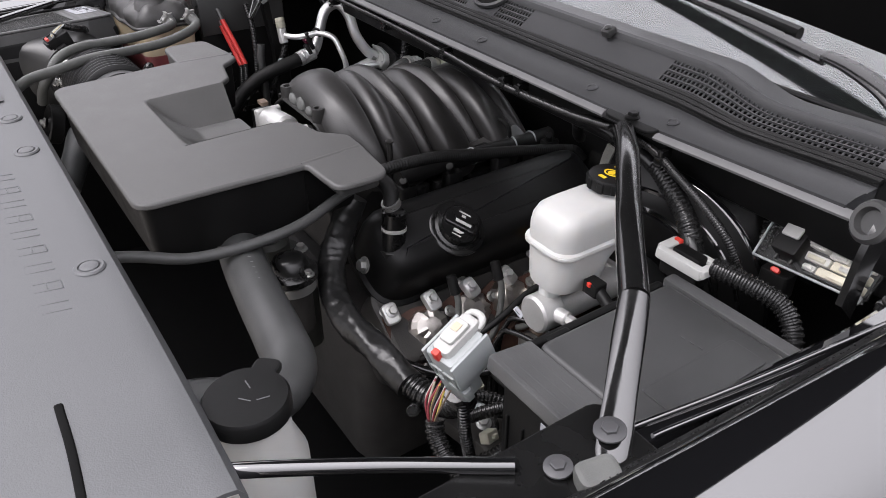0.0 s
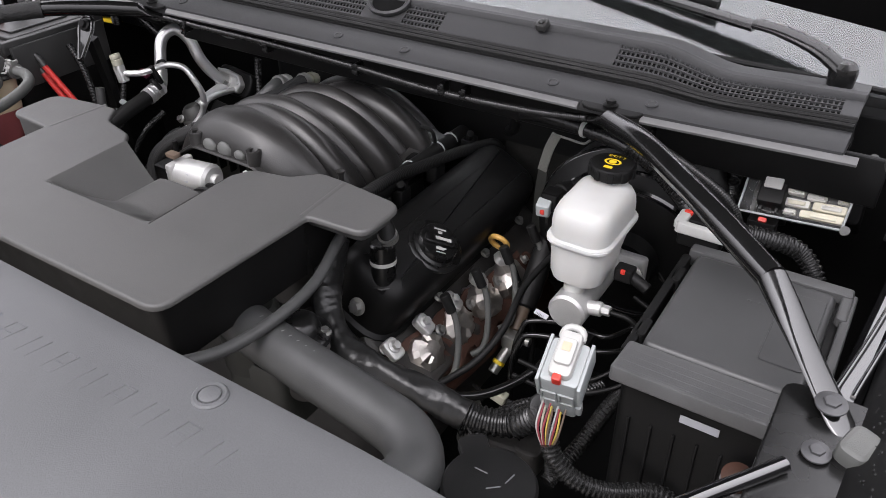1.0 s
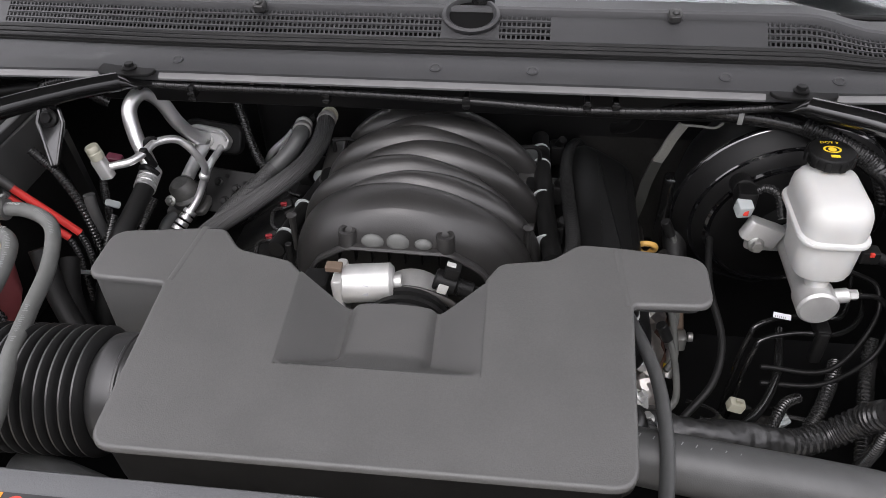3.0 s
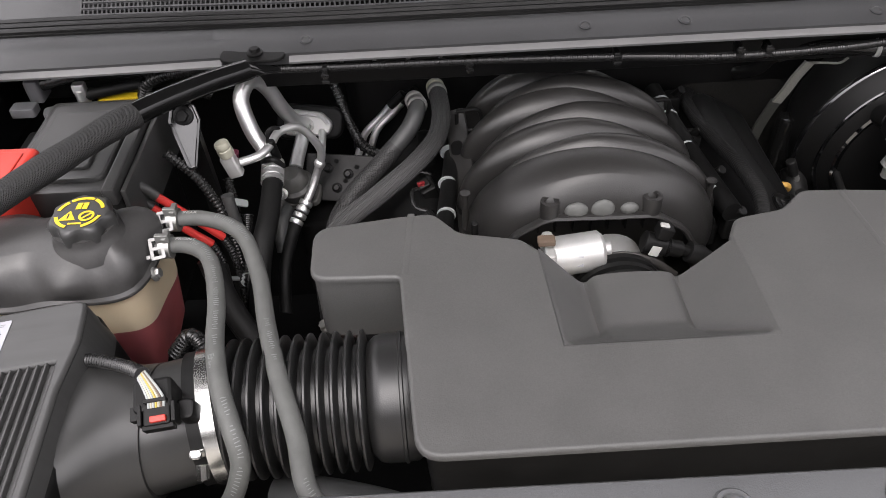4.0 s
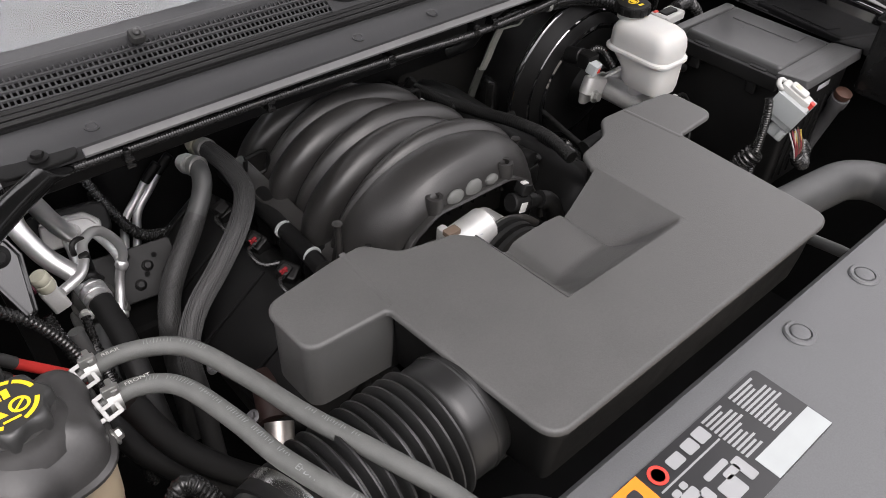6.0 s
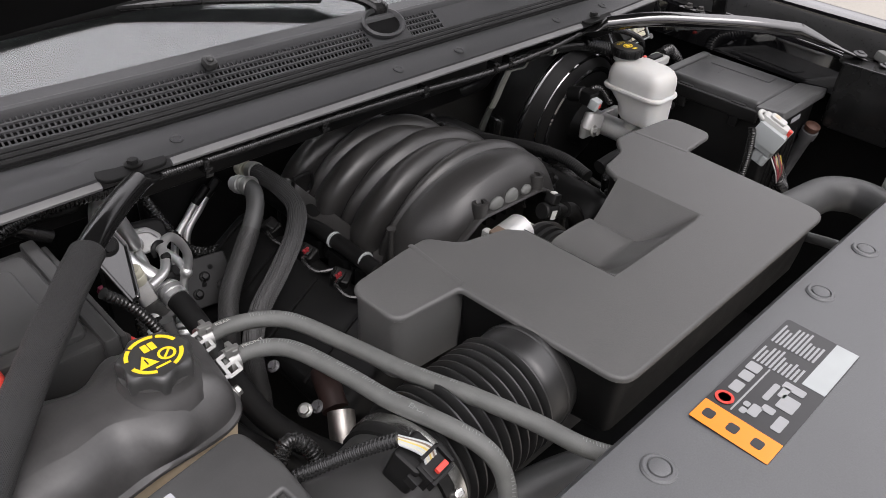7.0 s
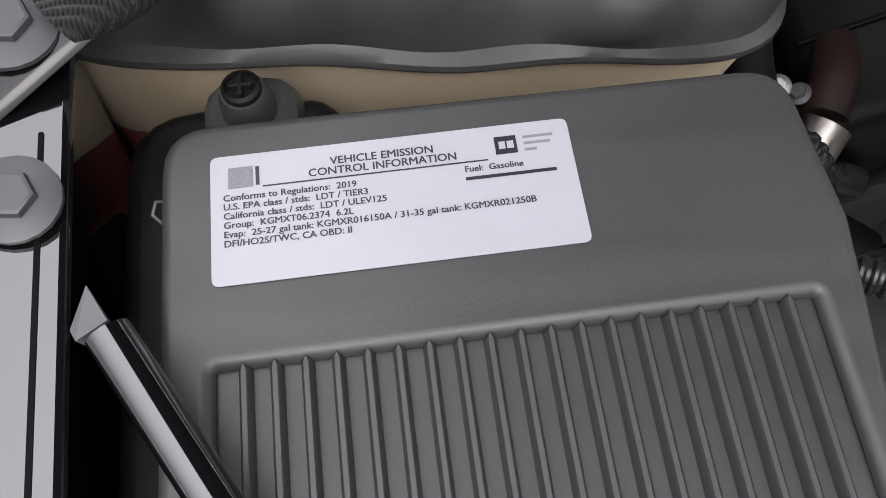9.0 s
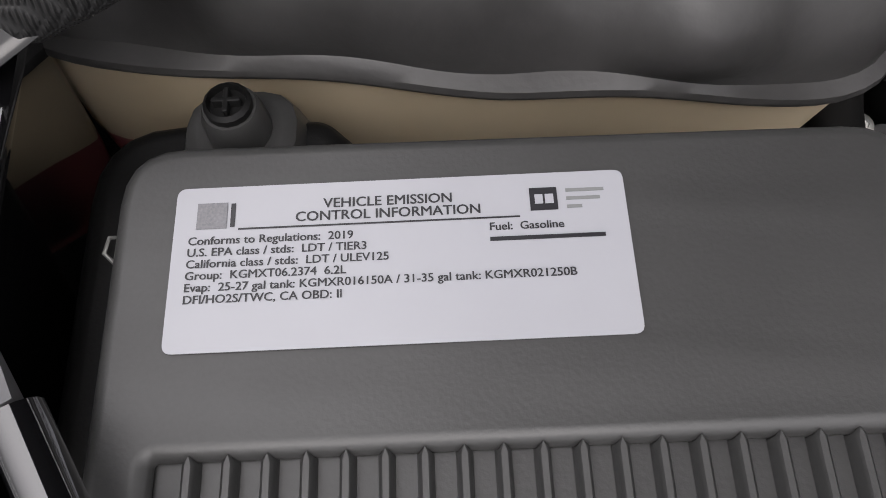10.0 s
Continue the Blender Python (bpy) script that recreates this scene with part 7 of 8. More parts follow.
for k, y in enumerate((0.05, -0.03, -0.10)):
    part("injector_plug", joined(block(0.022, 0.026, 0.024, 0.004, 0.003, T(-0.216, y, 0.993) @ pose(0, 0, 0, 12, -20, 15 * k)), block(0.016, 0.014, 0.012, 0.003, 0.002, T(-0.224, y - 0.006, 1.010) @ pose(0, 0, 0, 20, -15, 20))), BLACK, rl)
    part("plug_wire", tube([(-0.226, y - 0.012, 1.012), (-0.240, y - 0.022, 1.016), (-0.236, y - 0.045, 1.008), (-0.214, y - 0.060, 1.010)], 0.0028, 8), LOOM, rl)
    if k:
        part("plug_lock", joined(block(0.007, 0.004, 0.009, 0.001, 0.001, T(-0.229, y - 0.012, 1.016) @ pose(0, 0, 0, 20, 10, 25)), block(0.010, 0.003, 0.003, 0.001, 0.001, T(-0.229, y - 0.013, 1.019) @ pose(0, 0, 0, 10, 20, -15))), LOCKRED, rl, "dull red lock")
part("stud", rod((-0.168, -0.200, 1.04), (-0.168, -0.200, 1.085), 0.0042, 10), BLACK, rl)
vl = thing("valve_cover", "black plastic valve cover on the far bank", "valve cover", (-0.27, -0.05, 0.93))
for y in (-0.21, -0.12, -0.03, 0.06):
    part("bolt", hexbolt(T(-0.338, y, 0.935) @ pose(0, 0, 0, 0, -36, 0), 0.0055, 0.005), GREYBOLT, vl, "grey flanged bolt")
    part("rib", block(0.110, 0.004, 0.004, 0.001, 0.001, T(-0.279, y + 0.045, 0.962) @ pose(0, 0, 0, 0, -36, 0)), BLACK, vl)
part("cover", xf(loft([[(x, y, z) for x, y in inset(fillet([(-0.075, -0.20, 0.03), (0.075, -0.20, 0.03), (0.075, 0.18, 0.03), (-0.075, 0.18, 0.03)], 0.03), d)] for z, d in ((-0.060, 0.0), (-0.016, 0.004), (-0.006, 0.010), (0.0, 0.020))]), T(-0.275, -0.045, 0.965) @ pose(0, 0, 0, 0, -36, 0)), BLACK, vl)
blockm = thing("engine_block", "dull cast engine block and heads", "engine block", (0, -0.05, 0.6))
part("block", joined(block(0.46, 0.48, 0.30, 0.05, 0.03, T(-0.01, -0.04, 0.58)), block(0.20, 0.40, 0.13, 0.03, 0.02, T(-0.03, -0.03, 0.86))), IRON, blockm)
for s in (1, -1):
    part("head", xf(block(0.12, 0.44, 0.11, 0.02, 0.01), T(s * 0.185, -0.04, 0.80) @ pose(0, 0, 0, 0, 36 * s, 0)), IRON, blockm)

ex = thing("exhaust_manifold", "rusty exhaust manifold with bright foil plug shields", "exhaust manifold", (0.27, -0.10, 0.8))
part("log", tube([(0.258, -0.235, 0.815), (0.270, -0.12, 0.812), (0.280, 0.0, 0.810), (0.290, 0.10, 0.80)], 0.034, 18, flat=0.9), RUST, ex)
for k, (x, y, z) in enumerate(((0.262, -0.195, 0.874), (0.268, -0.125, 0.874), (0.276, -0.060, 0.878), (0.286, 0.005, 0.882))):
    up = pose(0, 0, 0, 0, 48, 8 * k)
    rr = random.Random(k)
    rings = []
    for r, h in ((0.024, -0.036), (0.029, -0.024), (0.032, -0.012), (0.032, 0.000), (0.029, 0.010), (0.023, 0.017), (0.012, 0.021)):
        dent = rr.uniform(0, 6.28)
        rings.append([T(x, y, z) @ up @ Vector((r * (1 + rr.uniform(-0.13, 0.10) - 0.18 * max(0.0, math.cos(2 * math.pi * q / 18 - dent))) * math.cos(2 * math.pi * q / 18), r * (1 + rr.uniform(-0.13, 0.10)) * math.sin(2 * math.pi * q / 18), h + rr.uniform(-0.003, 0.003))) for q in range(18)])
    part("plug_shield", loft(rings), FOIL, ex, "crumpled bright foil shield", 18)
    part("heat_plate", xf(prism(fillet([(-0.034, -0.034), (0.036, -0.030), (0.030, 0.030), (-0.026, 0.034)], 0.008), 0, 0.003, 0.001, 2), T(x + 0.012, y + 0.034, z - 0.012) @ pose(0, 0, 0, 25, 40, 20)), RUST, ex, "rust brown heat plate")
    part("bolt", hexbolt(T(x + 0.002, y + 0.036, z + 0.014) @ up, 0.0055, 0.006), ZINC, ex)
    part("plug_wire", tube([(x + 0.020, y + 0.030, z + 0.075), (x + 0.032, y + 0.030, z + 0.050), (x + 0.042, y + 0.020, z + 0.015), (x + 0.046, y + 0.002, z - 0.018), (x + 0.034, y - 0.012, z - 0.030)], 0.0046, 10), HOSE, ex, "grey ignition wire")
    part("wire_boot", rod((x + 0.014, y + 0.030, z + 0.085), (x + 0.026, y + 0.030, z + 0.060), 0.0072, 12), RUBBER, ex, "black rubber boot")
rr = random.Random(9)
strip_top, strip_low = [], []
for k in range(15):
    y = -0.255 + 0.022 * k
    strip_top.append((0.240 + 0.10 * (y + 0.255) + rr.uniform(-0.003, 0.003), y, 0.902 + rr.uniform(-0.004, 0.004) - 0.010 * (k % 3 == 1)))
    strip_low.append((0.286 + 0.10 * (y + 0.255) + rr.uniform(-0.004, 0.004), y, 0.850 + rr.uniform(-0.006, 0.006)))
part("heat_shield", loft([[a, b, (b[0] - 0.002, b[1], b[2] - 0.002), (a[0] - 0.002, a[1], a[2] - 0.002)] for a, b in zip(strip_top, strip_low)]), RUST, ex, "rust brown heat shield strip")
for k in range(5):
    y = -0.245 + 0.062 * k
    part("lug", joined(block(0.030, 0.022, 0.012, 0.006, 0.003, T(0.244 + 0.10 * (y + 0.245), y, 0.906) @ pose(0, 0, 0, 6, 42, 10 * k)), hexbolt(T(0.250 + 0.10 * (y + 0.245), y, 0.916) @ pose(0, 0, 0, 0, 42, 0), 0.006, 0.007)), ALU, ex, "cast bracket with a bolt")
dip = thing("oil_dipstick", "faded yellow pull handle of the oil dipstick", "dipstick", (0.29, -0.01, 0.9))
part("handle", tube([Vector((0.271, -0.008, 0.951)) + Vector((0.0135 * math.cos(q), -0.0050 * math.sin(q), 0.0120 * math.sin(q))) for q in (2 * math.pi * k / 16 for k in range(17))], 0.0042, 10, n=3), DIPTAN, dip, "faded yellow ring handle")
part("tube", tube([(0.272, 0.0, 0.945), (0.300, -0.005, 0.90), (0.335, -0.01, 0.82), (0.34, -0.02, 0.72)], 0.0048, 10), BLACK, dip)
st = thing("steering_shaft", "brown sleeved steering shaft", "steering shaft", (0.33, -0.05, 0.8))
part("boot", rod((0.320, 0.060, 0.935), (0.3255, -0.024, 0.862), 0.017, 16), RUBBER, st)
part("shaft", rod((0.324, 0.005, 0.888), (0.327, -0.052, 0.838), 0.0105, 14), BRONZE, st)
part("joint", joined(block(0.028, 0.026, 0.024, 0.006, 0.004, T(0.327, -0.060, 0.815)), rod((0.325, -0.066, 0.815), (0.316, -0.098, 0.785), 0.008), rod((0.345, -0.052, 0.825), (0.352, -0.052, 0.825), 0.007)), ZINC, st)
part("collar", rod((0.3195, -0.084, 0.799), (0.3185, -0.088, 0.795), 0.0095, 12), YELLOW, st, "yellow paint ring")
STRAPG = mat("dull_green_grey_band", (0.036, 0.037, 0.033), 0.6, blotch=0.2, blotch_size=40)
strap = thing("ground_strap", "flat braided ground strap on the firewall", "ground strap", (0.27, 0.11, 0.95))


def ribbon(pts, w, t=0.002):
    """A flat band along a line, w wide across it."""
    path = spline(pts, 6)
    rings = []
    for k, p in enumerate(path):
        d = (path[min(k + 1, len(path) - 1)] - path[max(k - 1, 0)]).normalized()
        u = d.cross(Vector((0, 1, 0.3)).normalized()).normalized()
        v = u.cross(d)
        rings.append([p + u * w + v * t, p - u * w + v * t, p - u * w - v * t, p + u * w - v * t])
    return loft(rings)


part("lower_band", ribbon([(0.268, 0.122, 0.900), (0.2735, 0.114, 0.940), (0.2775, 0.108, 0.982), (0.2860, 0.098, 1.030)], 0.0078), STRAPG, strap, "dull grey-green flat band")
part("braid", ribbon([(0.2850, 0.095, 1.028), (0.2915, 0.090, 1.050), (0.2980, 0.087, 1.072), (0.3085, 0.084, 1.096)], 0.0070), GREENISH, strap, "bright braided end")

part("tail", tube([(0.308, 0.084, 1.0955), (0.3308, 0.083, 1.0947), (0.3508, 0.083, 1.0935), (0.3601, 0.083, 1.1012)], 0.0018, 8), GREENISH, strap, "pale bare wire end")
solid("firewall_insulation", xf(prism(fillet([(-0.13, -0.14), (0.13, -0.14), (0.15, 0.10), (0.06, 0.15), (-0.13, 0.15)], 0.03), 0, 0.02, 0.008, 3), T(0.300, 0.195, 0.965) @ pose(0, 0, 0, 84)), FELT, "dark grey felt insulation on the firewall", "insulation", kind="structure")

# ---- looms and hoses along the firewall ----
solid("wire_loom", tube([(-0.42, -0.006, 1.178), (-0.30, -0.004, 1.175), (-0.15, 0.000, 1.172), (0.02, 0.000, 1.167), (0.16, 0.000, 1.160), (0.30, 0.000, 1.164), (0.42, 0.000, 1.174), (0.50, -0.012, 1.158), (0.575, -0.015, 1.12), (0.60, 0.0, 1.06)], 0.0054, 14, ribs=0.003, depth=0.0006), LOOM, "black corrugated loom clipped below the cowl lip", "wire loom", "wire looms")
for x in (-0.335, -0.16, 0.02, 0.17, 0.205, 0.47):
    y = 0.005 if abs(x) < 0.3 else -0.005
    solid("loom_clip", joined(block(0.007, 0.018, 0.018, 0.002, 0.002, T(x, y, 1.156 if abs(x) < 0.3 else 1.162)), block(0.010, 0.004, 0.004, 0.001, 0.001, T(x, y - 0.010, 1.160)), block(0.010, 0.004, 0.004, 0.001, 0.001, T(x, y - 0.010, 1.168))), GLOSSBLK, "small black plastic loom clip", "clip", "loom clips")
vac = thing("vacuum_hose", "black vacuum hose to the brake booster with a white band", "hose", (0.36, 0.04, 1.13))
part("hose", tube([(0.255, 0.070, 1.118), (0.275, 0.060, 1.130), (0.310, 0.052, 1.136), (0.368, 0.042, 1.137), (0.430, 0.028, 1.134), (0.485, 0.008, 1.120), (0.540, -0.020, 1.09), (0.560, -0.03, 1.05)], 0.0105, 14, step=0.006), LOOM, vac)
part("loom", tube([(0.440, 0.024, 1.138), (0.490, 0.004, 1.122), (0.530, -0.012, 1.10), (0.550, -0.02, 1.06)], 0.0125, 14, ribs=0.006, depth=0.0014), LOOM, vac)
part("band", rod((0.365, 0.0426, 1.137), (0.371, 0.0412, 1.137), 0.0118, 18), BRIGHTW, vac, "white band")
part("elbow", tube([(0.262, 0.068, 1.124), (0.248, 0.075, 1.110), (0.240, 0.085, 1.09), (0.22, 0.11, 1.07)], 0.0085, 12), BLACK, vac)
lat = thing("upper_firewall_flange", "black steel flange below the cowl with drain slots", "flange", (0, 0.05, 1.15), kind="structure")
part("flange", block(1.44, 0.010, 0.06, 0.004, 0.003, T(0, 0.060, 1.118)), BLACK, lat)
for x in (-0.300, -0.215):
    part("slot", tube([(x - 0.022, 0.053, 1.152), (x - 0.012, 0.050, 1.143), (x + 0.012, 0.050, 1.143), (x + 0.022, 0.053, 1.152)], 0.0022, 8), EDGE, lat, "bright edge of a drain slot")
part("firewall_pad", block(0.72, 0.05, 0.40, 0.03, 0.015, T(0.02, 0.205, 0.74)), BLACK, lat)

# ---- radiator side ----
rh = thing("radiator_hose", "thick black rubber upper radiator hose", "hose", (0.35, -0.44, 1.03))
part("hose", tube([(0.12, -0.395, 1.040), (0.20, -0.420, 1.046), (0.29, -0.436, 1.050), (0.375, -0.448, 1.052), (0.425, -0.458, 1.052), (0.452, -0.485, 1.052), (0.450, -0.520, 1.054), (0.430, -0.560, 1.056), (0.42, -0.62, 1.05)], 0.0265, 28, step=0.010), RADHOSE, rh)
for k in range(8):
    part("print_bar", block(0.004, 0.0010, 0.0003, 0.0004, 0.0001, T(0.215 + 0.012 * k, -0.420 - 0.0022 * k, 1.0735 + 0.0004 * k) @ pose(0, 0, 0, 0, 0, 60)), FAINT, rh, "faint printed bar")
sh = thing("bypass_hose", "black rubber hose curving past the engine cover", "hose", (0.23, -0.45, 1.08))
part("hose", tube([(0.200, -0.255, 1.092), (0.213, -0.293, 1.090), (0.233, -0.354, 1.083), (0.237, -0.420, 1.080), (0.230, -0.486, 1.083), (0.216, -0.543, 1.099), (0.205, -0.60, 1.11)], 0.0066, 16, step=0.005), RADHOSE, sh)
fn = thing("washer_filler", "white washer bottle neck with a dark grey cap", "filler neck", (0.56, -0.54, 1.0))
part("neck", lathe([(0.040, -0.20), (0.040, -0.06), (0.031, -0.035), (0.029, -0.010)], 32, T(0.556, -0.540, 1.156)), WHITE, fn)
part("cap", joined(lathe([(0.031, -0.016), (0.033, -0.014), (0.033, -0.002), (0.031, 0.001), (0.010, 0.0015)], 36, T(0.556, -0.540, 1.160)), block(0.022, 0.026, 0.006, 0.006, 0.002, T(0.530, -0.515, 1.150) @ pose(0, 0, 0, 0, 0, 45))), BLACK, fn, "dark grey snap cap")
for k, (dx, dy) in enumerate(((-0.010, 0.006), (0.004, -0.002), (0.010, 0.010))):
    part("cap_mark", block(0.010, 0.0010, 0.0006, 0.0004, 0.0002, T(0.556 + dx, -0.540 + dy, 1.1612) @ pose(0, 0, 0, 0, 0, 40 * k)), SHROUD, fn)


def wrapped(pts, r, seed, seg=26):
    """A bundle wound with tape: lapped turns with slack and creases."""
    rr = random.Random(seed)
    path, _ = resample(spline(pts, 10), 0.003)
    side = Vector((0.3, 0.2, 1.0)).normalized()
    slack = [rr.uniform(-1.0, 1.0) for _ in range(seg * 3)]
    rings = []
    for i, c in enumerate(path):
        t = (path[min(i + 1, len(path) - 1)] - path[max(i - 1, 0)]).normalized()
        u = (side - t * side.dot(t)).normalized()
        v = u.cross(t)
        ring = []
        for k in range(seg):
            a = 2 * math.pi * k / seg
            lap = ((i * 0.003 / 0.019) + a / (2 * math.pi)) % 1.0
            q = r * (0.955 + 0.055 * lap) + 0.0012 * math.sin(3 * a + i * 0.21) + 0.0009 * slack[(k * 2 + i // 3) % len(slack)] * math.sin(i * 0.9 + k)
            ring.append(c + u * (q * math.cos(a)) + v * (q * math.sin(a)))
        rings.append(ring)
    return loft(rings)


hz = thing("taped_harness", "thick black taped wiring harness across the engine front", "wiring harness", (0.35, -0.36, 0.97))
part("tape", wrapped([(0.175, -0.250, 1.062), (0.176, -0.270, 1.030), (0.184, -0.290, 0.996), (0.206, -0.308, 0.975), (0.240, -0.322, 0.962), (0.290, -0.325, 0.955), (0.342, -0.318, 0.946), (0.398, -0.309, 0.930)], 0.0185, 4), TAPE, hz)
part("loom", tube([(0.385, -0.311, 0.934), (0.420, -0.301, 0.926), (0.452, -0.290, 0.930), (0.480, -0.290, 0.960), (0.490, -0.305, 0.990)], 0.0165, 20, ribs=0.008, depth=0.0022), LOOM, hz)
th = thing("thermostat_housing", "dull cast water pump with thermostat cover", "water pump", (0.12, -0.38, 0.95))
part("housing", joined(rod((0.13, -0.36, 0.93), (0.13, -0.36, 0.99), 0.045, 24), block(0.10, 0.08, 0.10, 0.02, 0.01, T(0.15, -0.36, 0.86))), DARKGREY, th)
part("sensor", joined(block(0.05, 0.035, 0.014, 0.006, 0.004, T(0.175, -0.345, 0.988)), lathe([(0.028, 0), (0.028, 0.03), (0.022, 0.036)], 24, T(0.140, -0.365, 0.985))), DARKGREY, th)
part("bolt", hexbolt(T(0.165, -0.330, 1.003), 0.006, 0.006), ZINC, th)
part("outlet_cap", lathe([(0.030, -0.012), (0.034, -0.010), (0.034, -0.002), (0.030, 0.002), (0.024, 0.004), (0.020, 0.016), (0.014, 0.020)], 28, T(0.212, -0.366, 1.012)), GLOSSBLK, th, "black cap with flange")
part("outlet_ring", lathe([(0.027, -0.028), (0.031, -0.026), (0.031, -0.014), (0.027, -0.012)], 28, T(0.212, -0.366, 1.012)), ZINC, th, "dull grey ring")
part("outlet_neck", rod((0.212, -0.366, 0.92), (0.212, -0.366, 0.988), 0.024, 22), IRON, th)
part("bolt", hexbolt(T(0.236, -0.352, 1.011), 0.005, 0.005), ZINC, th)
ch = thing("coolant_line", "thin black coolant line with a bright stripe of light", "pipe", (0.35, -0.30, 0.88))
part("line", tube([(0.300, -0.320, 0.925), (0.340, -0.290, 0.915), (0.385, -0.250, 0.905), (0.420, -0.190, 0.91), (0.435, -0.12, 0.92)], 0.0058, 10), ECOAT, ch)

lx = thing("exhaust_manifold", "rusty exhaust pipe with a bright foil joint on the far bank", "exhaust manifold", (-0.34, -0.24, 0.85))
part("shield", tube([(-0.318, -0.229, 0.928), (-0.327, -0.243, 0.917), (-0.333, -0.254, 0.906)], 0.0165, 18), FOIL, lx, "bright foil sleeve")
part("pipe", tube([(-0.300, -0.170, 0.935), (-0.312, -0.200, 0.938), (-0.322, -0.225, 0.930)], 0.0165, 16), MAROON, lx, "dark rusty pipe")
part("flange", joined(block(0.036, 0.022, 0.012, 0.008, 0.004, T(-0.300, -0.255, 0.900) @ pose(0, 0, 0, 30, 20, 0)), hexbolt(T(-0.303, -0.257, 0.912), 0.005, 0.005)), IRON, lx)
part("bolt", hexbolt(T(-0.352, -0.205, 0.935) @ pose(0, 0, 0, 20, -30, 0), 0.006, 0.007), ZINC, lx)
for k, pts in enumerate(([(-0.455, -0.235, 1.085), (-0.435, -0.262, 1.030), (-0.400, -0.290, 0.985), (-0.360, -0.310, 0.95), (-0.32, -0.32, 0.93)], [(-0.470, -0.180, 1.02), (-0.455, -0.22, 0.99), (-0.42, -0.255, 0.95), (-0.38, -0.27, 0.90)])):
    solid("coolant_pipe", tube(pts, 0.0125, 16), RUBBER, "black rubber coolant pipe beside the tank", "pipe", "coolant pipes")
solid("wire_loom", tube([(-0.475, -0.34, 1.055), (-0.455, -0.335, 1.075), (-0.440, -0.350, 1.060), (-0.437, -0.37, 1.02), (-0.44, -0.39, 0.97)], 0.0085, 14, ribs=0.0042, depth=0.0011), LOOM, "black corrugated loom beside the filter box", "wire loom", "wire looms")
for k, pts in enumerate(([(-0.445, -0.10, 1.03), (-0.445, -0.14, 1.00), (-0.44, -0.19, 0.96), (-0.43, -0.25, 0.92)], [(-0.470, -0.06, 1.06), (-0.462, -0.09, 1.00), (-0.455, -0.13, 0.94), (-0.45, -0.18, 0.88)], [(-0.43, -0.02, 1.0), (-0.44, -0.07, 0.97), (-0.45, -0.12, 0.90)])):
    solid("wire_loom", tube(pts, 0.0075 - 0.001 * k, 12, ribs=0.005, depth=0.0012), LOOM, "black corrugated wire loom going down beside the engine", "wire loom", "wire looms")
gh = thing("drain_hose", "grey rubber hose with a ribbed end hanging beside the tank", "hose", (-0.43, -0.12, 1.0))
DRAIN = [(-0.4575, -0.115, 1.075), (-0.4555, -0.120, 1.050), (-0.4535, -0.120, 1.010), (-0.4540, -0.120, 0.945), (-0.4530, -0.120, 0.915), (-0.4520, -0.120, 0.880)]
part("hose", tube(DRAIN, 0.0075, 14, step=0.005), RADHOSE, gh)
part("ring", rod(Vector(DRAIN[3]), Vector(DRAIN[3]).lerp(Vector(DRAIN[4]), 0.25), 0.0098, 16), PALE, gh, "pale clamp ring")
for k in range(3):
    q = Vector(DRAIN[4]).lerp(Vector(DRAIN[5]), 0.25 * k)
    part("rib", rod(q, q + (Vector(DRAIN[5]) - Vector(DRAIN[4])) * 0.12, 0.0090, 14), RADHOSE, gh)
tie = thing("cable_tie", "white cable tie round a wire loom", "cable tie", (-0.447, -0.16, 0.99))
part("strap", joined(lathe([(0.0086, -0.002), (0.0094, -0.002), (0.0094, 0.002), (0.0086, 0.002)], 16, T(-0.4445, -0.165, 0.982) @ pose(0, 0, 0, 60)), rod((-0.454, -0.165, 0.985), (-0.475, -0.170, 0.99), 0.003, 8)), PALE, tie)
cn = thing("loom_connector", "small white wire connector beside the pipes", "connector", (-0.455, -0.05, 1.05))
part("shell", block(0.022, 0.012, 0.009, 0.003, 0.002, T(-0.475, -0.01, 1.058) @ pose(0, 0, 0, 20, 10, 0)), MAGENTA, cn, "dull magenta connector")
part("flag", block(0.020, 0.010, 0.003, 0.003, 0.001, T(-0.458, -0.075, 1.030) @ pose(0, 0, 0, 30, 30, 20)), PALE, cn, "torn white tape")
# pulleys and belt below the shroud edge
pl = thing("drive_pulley", "dark belt pulley behind the radiator shroud", "pulley", (-0.40, -0.50, 0.98))
part("wheel", lathe([(0.030, -0.012), (0.034, -0.010), (0.034, 0.010), (0.030, 0.012), (0.012, 0.006), (0.010, 0.012)], 28, T(-0.420, -0.520, 1.02) @ pose(0, 0, 0, 70)), BLACK, pl)
part("bolt", hexbolt(T(-0.420, -0.534, 1.026) @ pose(0, 0, 0, 70), 0.006, 0.006), ZINC, pl)
solid("lower_hose", tube([(-0.36, -0.48, 1.02), (-0.30, -0.50, 1.035), (-0.24, -0.52, 1.03), (-0.20, -0.55, 1.0)], 0.020, 18), RADHOSE, "thick black coolant hose below the bellows", "hose")

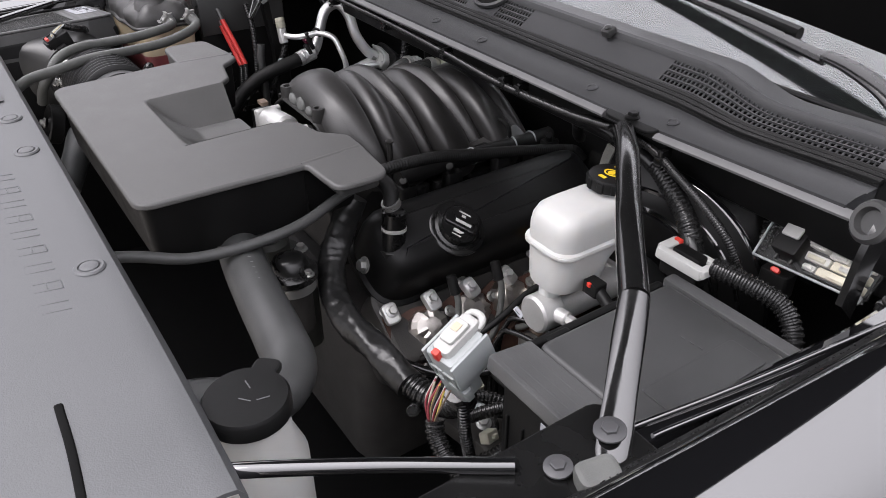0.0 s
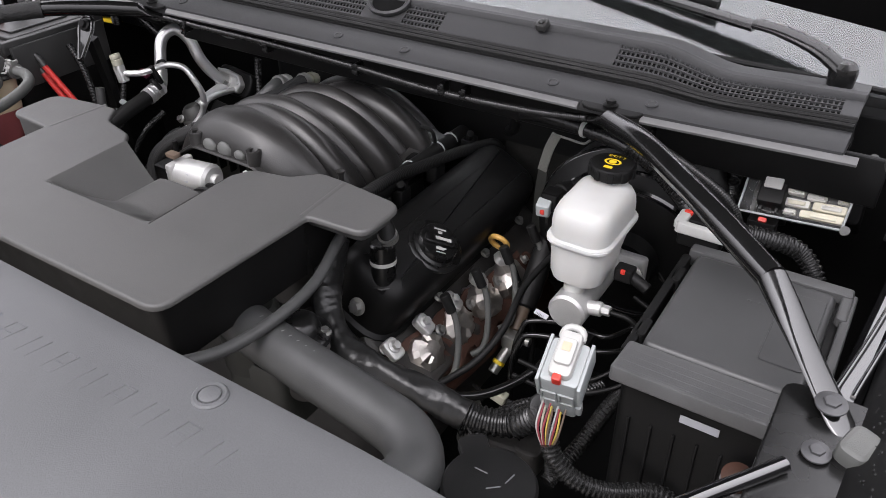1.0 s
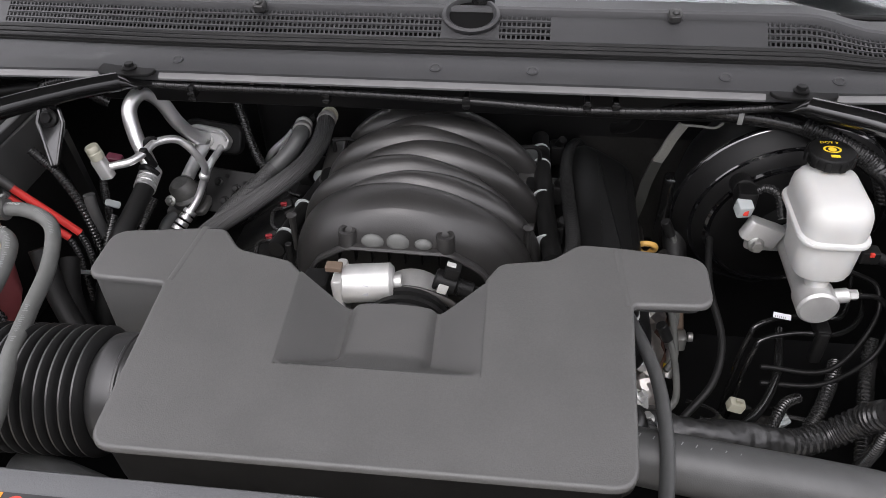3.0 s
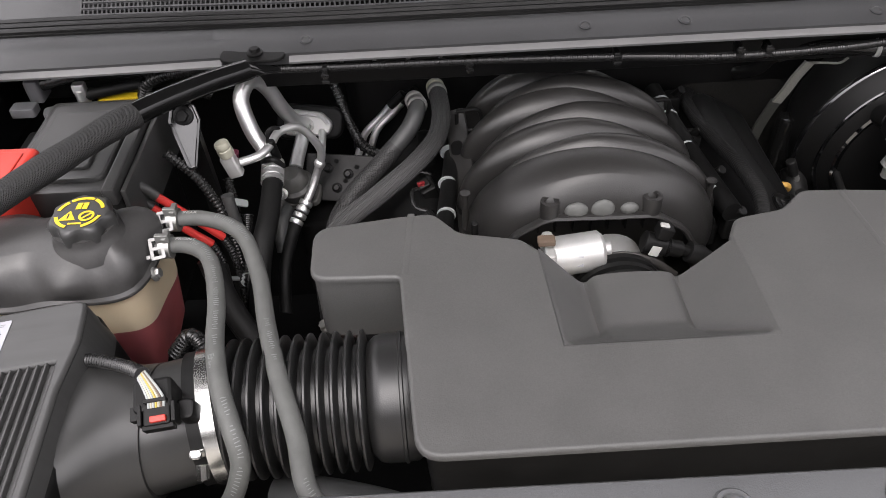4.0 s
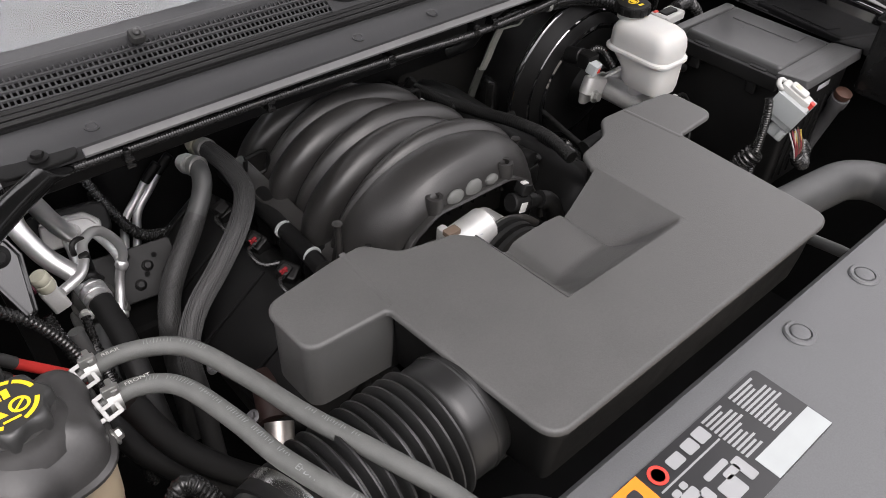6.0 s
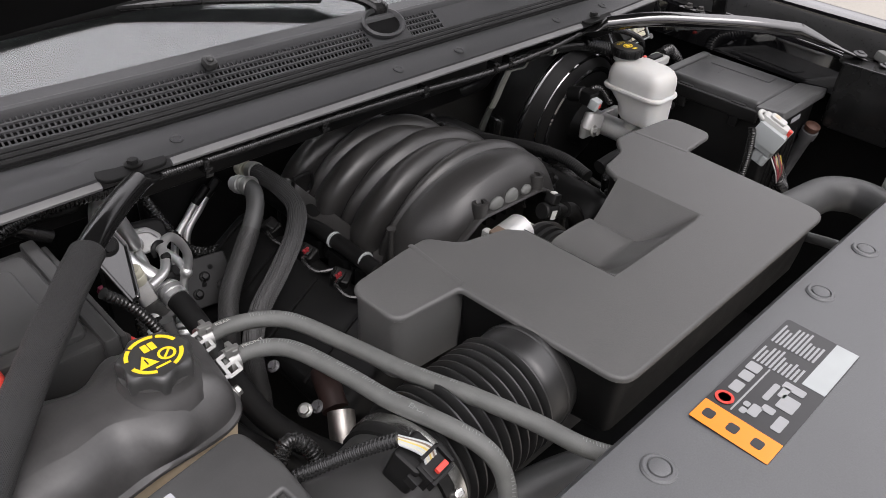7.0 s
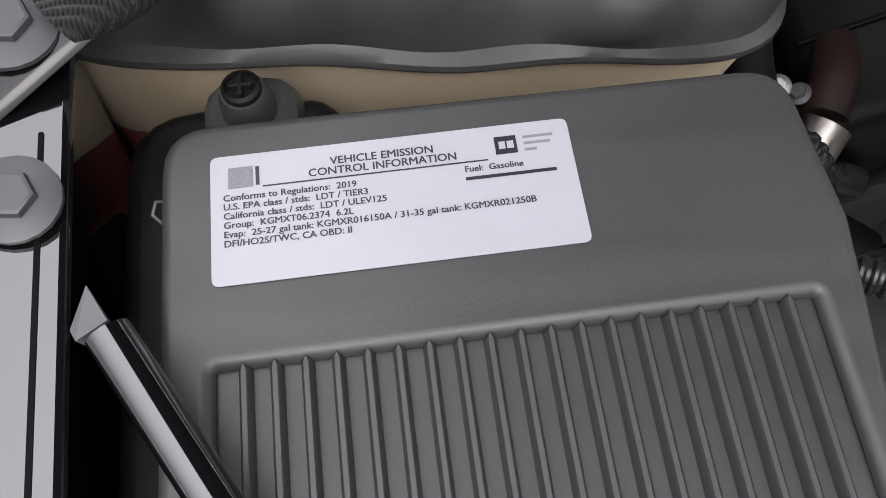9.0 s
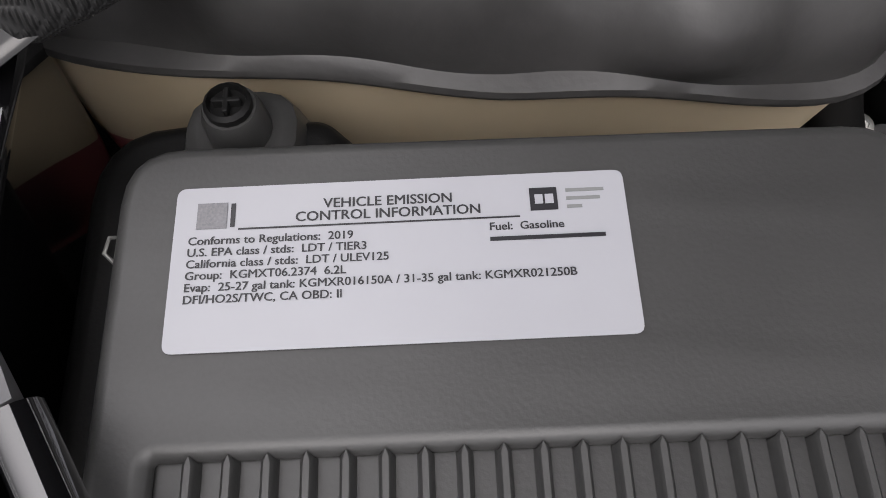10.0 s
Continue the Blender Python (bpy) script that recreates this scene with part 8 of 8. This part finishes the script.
# ---- lines and connectors between the engine and the brake booster ----
for pts in ([(0.395, -0.150, 0.955), (0.430, -0.138, 0.960), (0.470, -0.137, 0.962), (0.496, -0.132, 0.962), (0.520, -0.080, 0.962), (0.533, -0.020, 0.965), (0.506, 0.005, 0.975)],
            [(0.400, -0.165, 0.945), (0.440, -0.155, 0.950), (0.490, -0.152, 0.950), (0.525, -0.120, 0.950), (0.545, -0.06, 0.94)]):
    solid("brake_line", tube([(pts[0][0] - 0.016, pts[0][1] - 0.012, 0.80), (pts[0][0] - 0.014, pts[0][1] - 0.012, pts[0][2] - 0.05), (pts[0][0] - 0.008, pts[0][1] - 0.006, pts[0][2] - 0.014)] + pts, 0.0036, 10), ECOAT, "gloss black brake line bent below the master cylinder", "pipe", "brake lines")
solid("line_clip", joined(block(0.018, 0.036, 0.012, 0.004, 0.003, T(0.470, -0.146, 0.950)), block(0.014, 0.014, 0.05, 0.004, 0.003, T(0.470, -0.160, 0.91))), BLACK, "black plastic clip holding the brake lines", "clip")
solid("speed_cable", tube([(0.372, 0.070, 0.960), (0.356, -0.010, 0.955), (0.350, -0.080, 0.945), (0.358, -0.150, 0.925), (0.345, -0.200, 0.90), (0.31, -0.235, 0.87)], 0.0048, 12), RUBBER, "black rubber cable hanging beside the steering shaft", "cable")
for k, (x, y, z, m) in enumerate(((0.380, -0.198, 0.850, BEIGE), (0.425, -0.225, 0.860, PALE), (0.352, -0.225, 0.845, DARKGREY), (0.470, -0.250, 0.870, BEIGE))):
    c = thing("wire_connector", "small pale plastic wire connector deep in the bay" if m is not DARKGREY else "small dark plastic wire connector deep in the bay", "connector", (x, y, z), "wire connectors")
    r = pose(0, 0, 0, 20 * k, 15, 35 * k)
    part("shell", block(0.020, 0.014, 0.014, 0.002, 0.0015, T(x, y, z) @ r), m, c)
    part("latch", block(0.008, 0.005, 0.004, 0.001, 0.001, T(x, y, z) @ r @ T(0, 0, 0.0142)), m, c)
    part("pigtail", tube([T(x, y, z) @ r @ Vector(q) for q in ((0.010, 0, 0.007), (0.022, 0.004, 0.004), (0.034, 0.012, -0.008), (0.044, 0.026, -0.03))], 0.0030, 8), LOOM, c)
for pts, r in (([(0.500, -0.155, 0.90), (0.488, -0.185, 0.905), (0.466, -0.227, 0.90), (0.44, -0.265, 0.88)], 0.0085), ([(0.455, -0.190, 0.87), (0.430, -0.215, 0.885), (0.405, -0.255, 0.885), (0.375, -0.290, 0.87)], 0.0070), ([(0.330, -0.240, 0.87), (0.365, -0.262, 0.885), (0.400, -0.295, 0.895), (0.43, -0.325, 0.92)], 0.0075), ([(0.540, -0.14, 0.93), (0.525, -0.19, 0.91), (0.515, -0.24, 0.89), (0.50, -0.30, 0.87)], 0.010)):
    solid("wire_loom", tube(pts, r, 12, ribs=0.005, depth=0.0012), LOOM, "black corrugated wire loom deep beside the engine", "wire loom", "wire looms")
mount = thing("engine_mount", "dull cast engine mount bracket deep in the bay", "bracket", (0.38, -0.2, 0.8))
part("arm", joined(block(0.10, 0.05, 0.03, 0.012, 0.006, T(0.385, -0.215, 0.79) @ pose(0, 0, 0, 10, 15, 20)), block(0.05, 0.06, 0.04, 0.012, 0.006, T(0.43, -0.20, 0.77))), IRON, mount)
for p in ((0.365, -0.225, 0.826), (0.410, -0.205, 0.815)):
    part("bolt", hexbolt(T(*p) @ pose(0, 0, 0, 10, 15, 0), 0.007, 0.007), ZINC, mount)
grommet = thing("firewall_grommet", "grey rubber grommet ring with a loom through it", "grommet", (0.538, 0.141, 1.107))
part("ring", lathe([(0.017, -0.004), (0.026, -0.003), (0.028, 0.002), (0.024, 0.007), (0.018, 0.005)], 28, T(0.538, 0.135, 1.107) @ pose(0, 0, 0, 80)), HOSE, grommet)
part("loom", tube([(0.545, 0.125, 1.105), (0.556, 0.100, 1.090), (0.560, 0.070, 1.055), (0.555, 0.04, 1.01)], 0.0105, 14, ribs=0.006, depth=0.0014), LOOM, grommet)
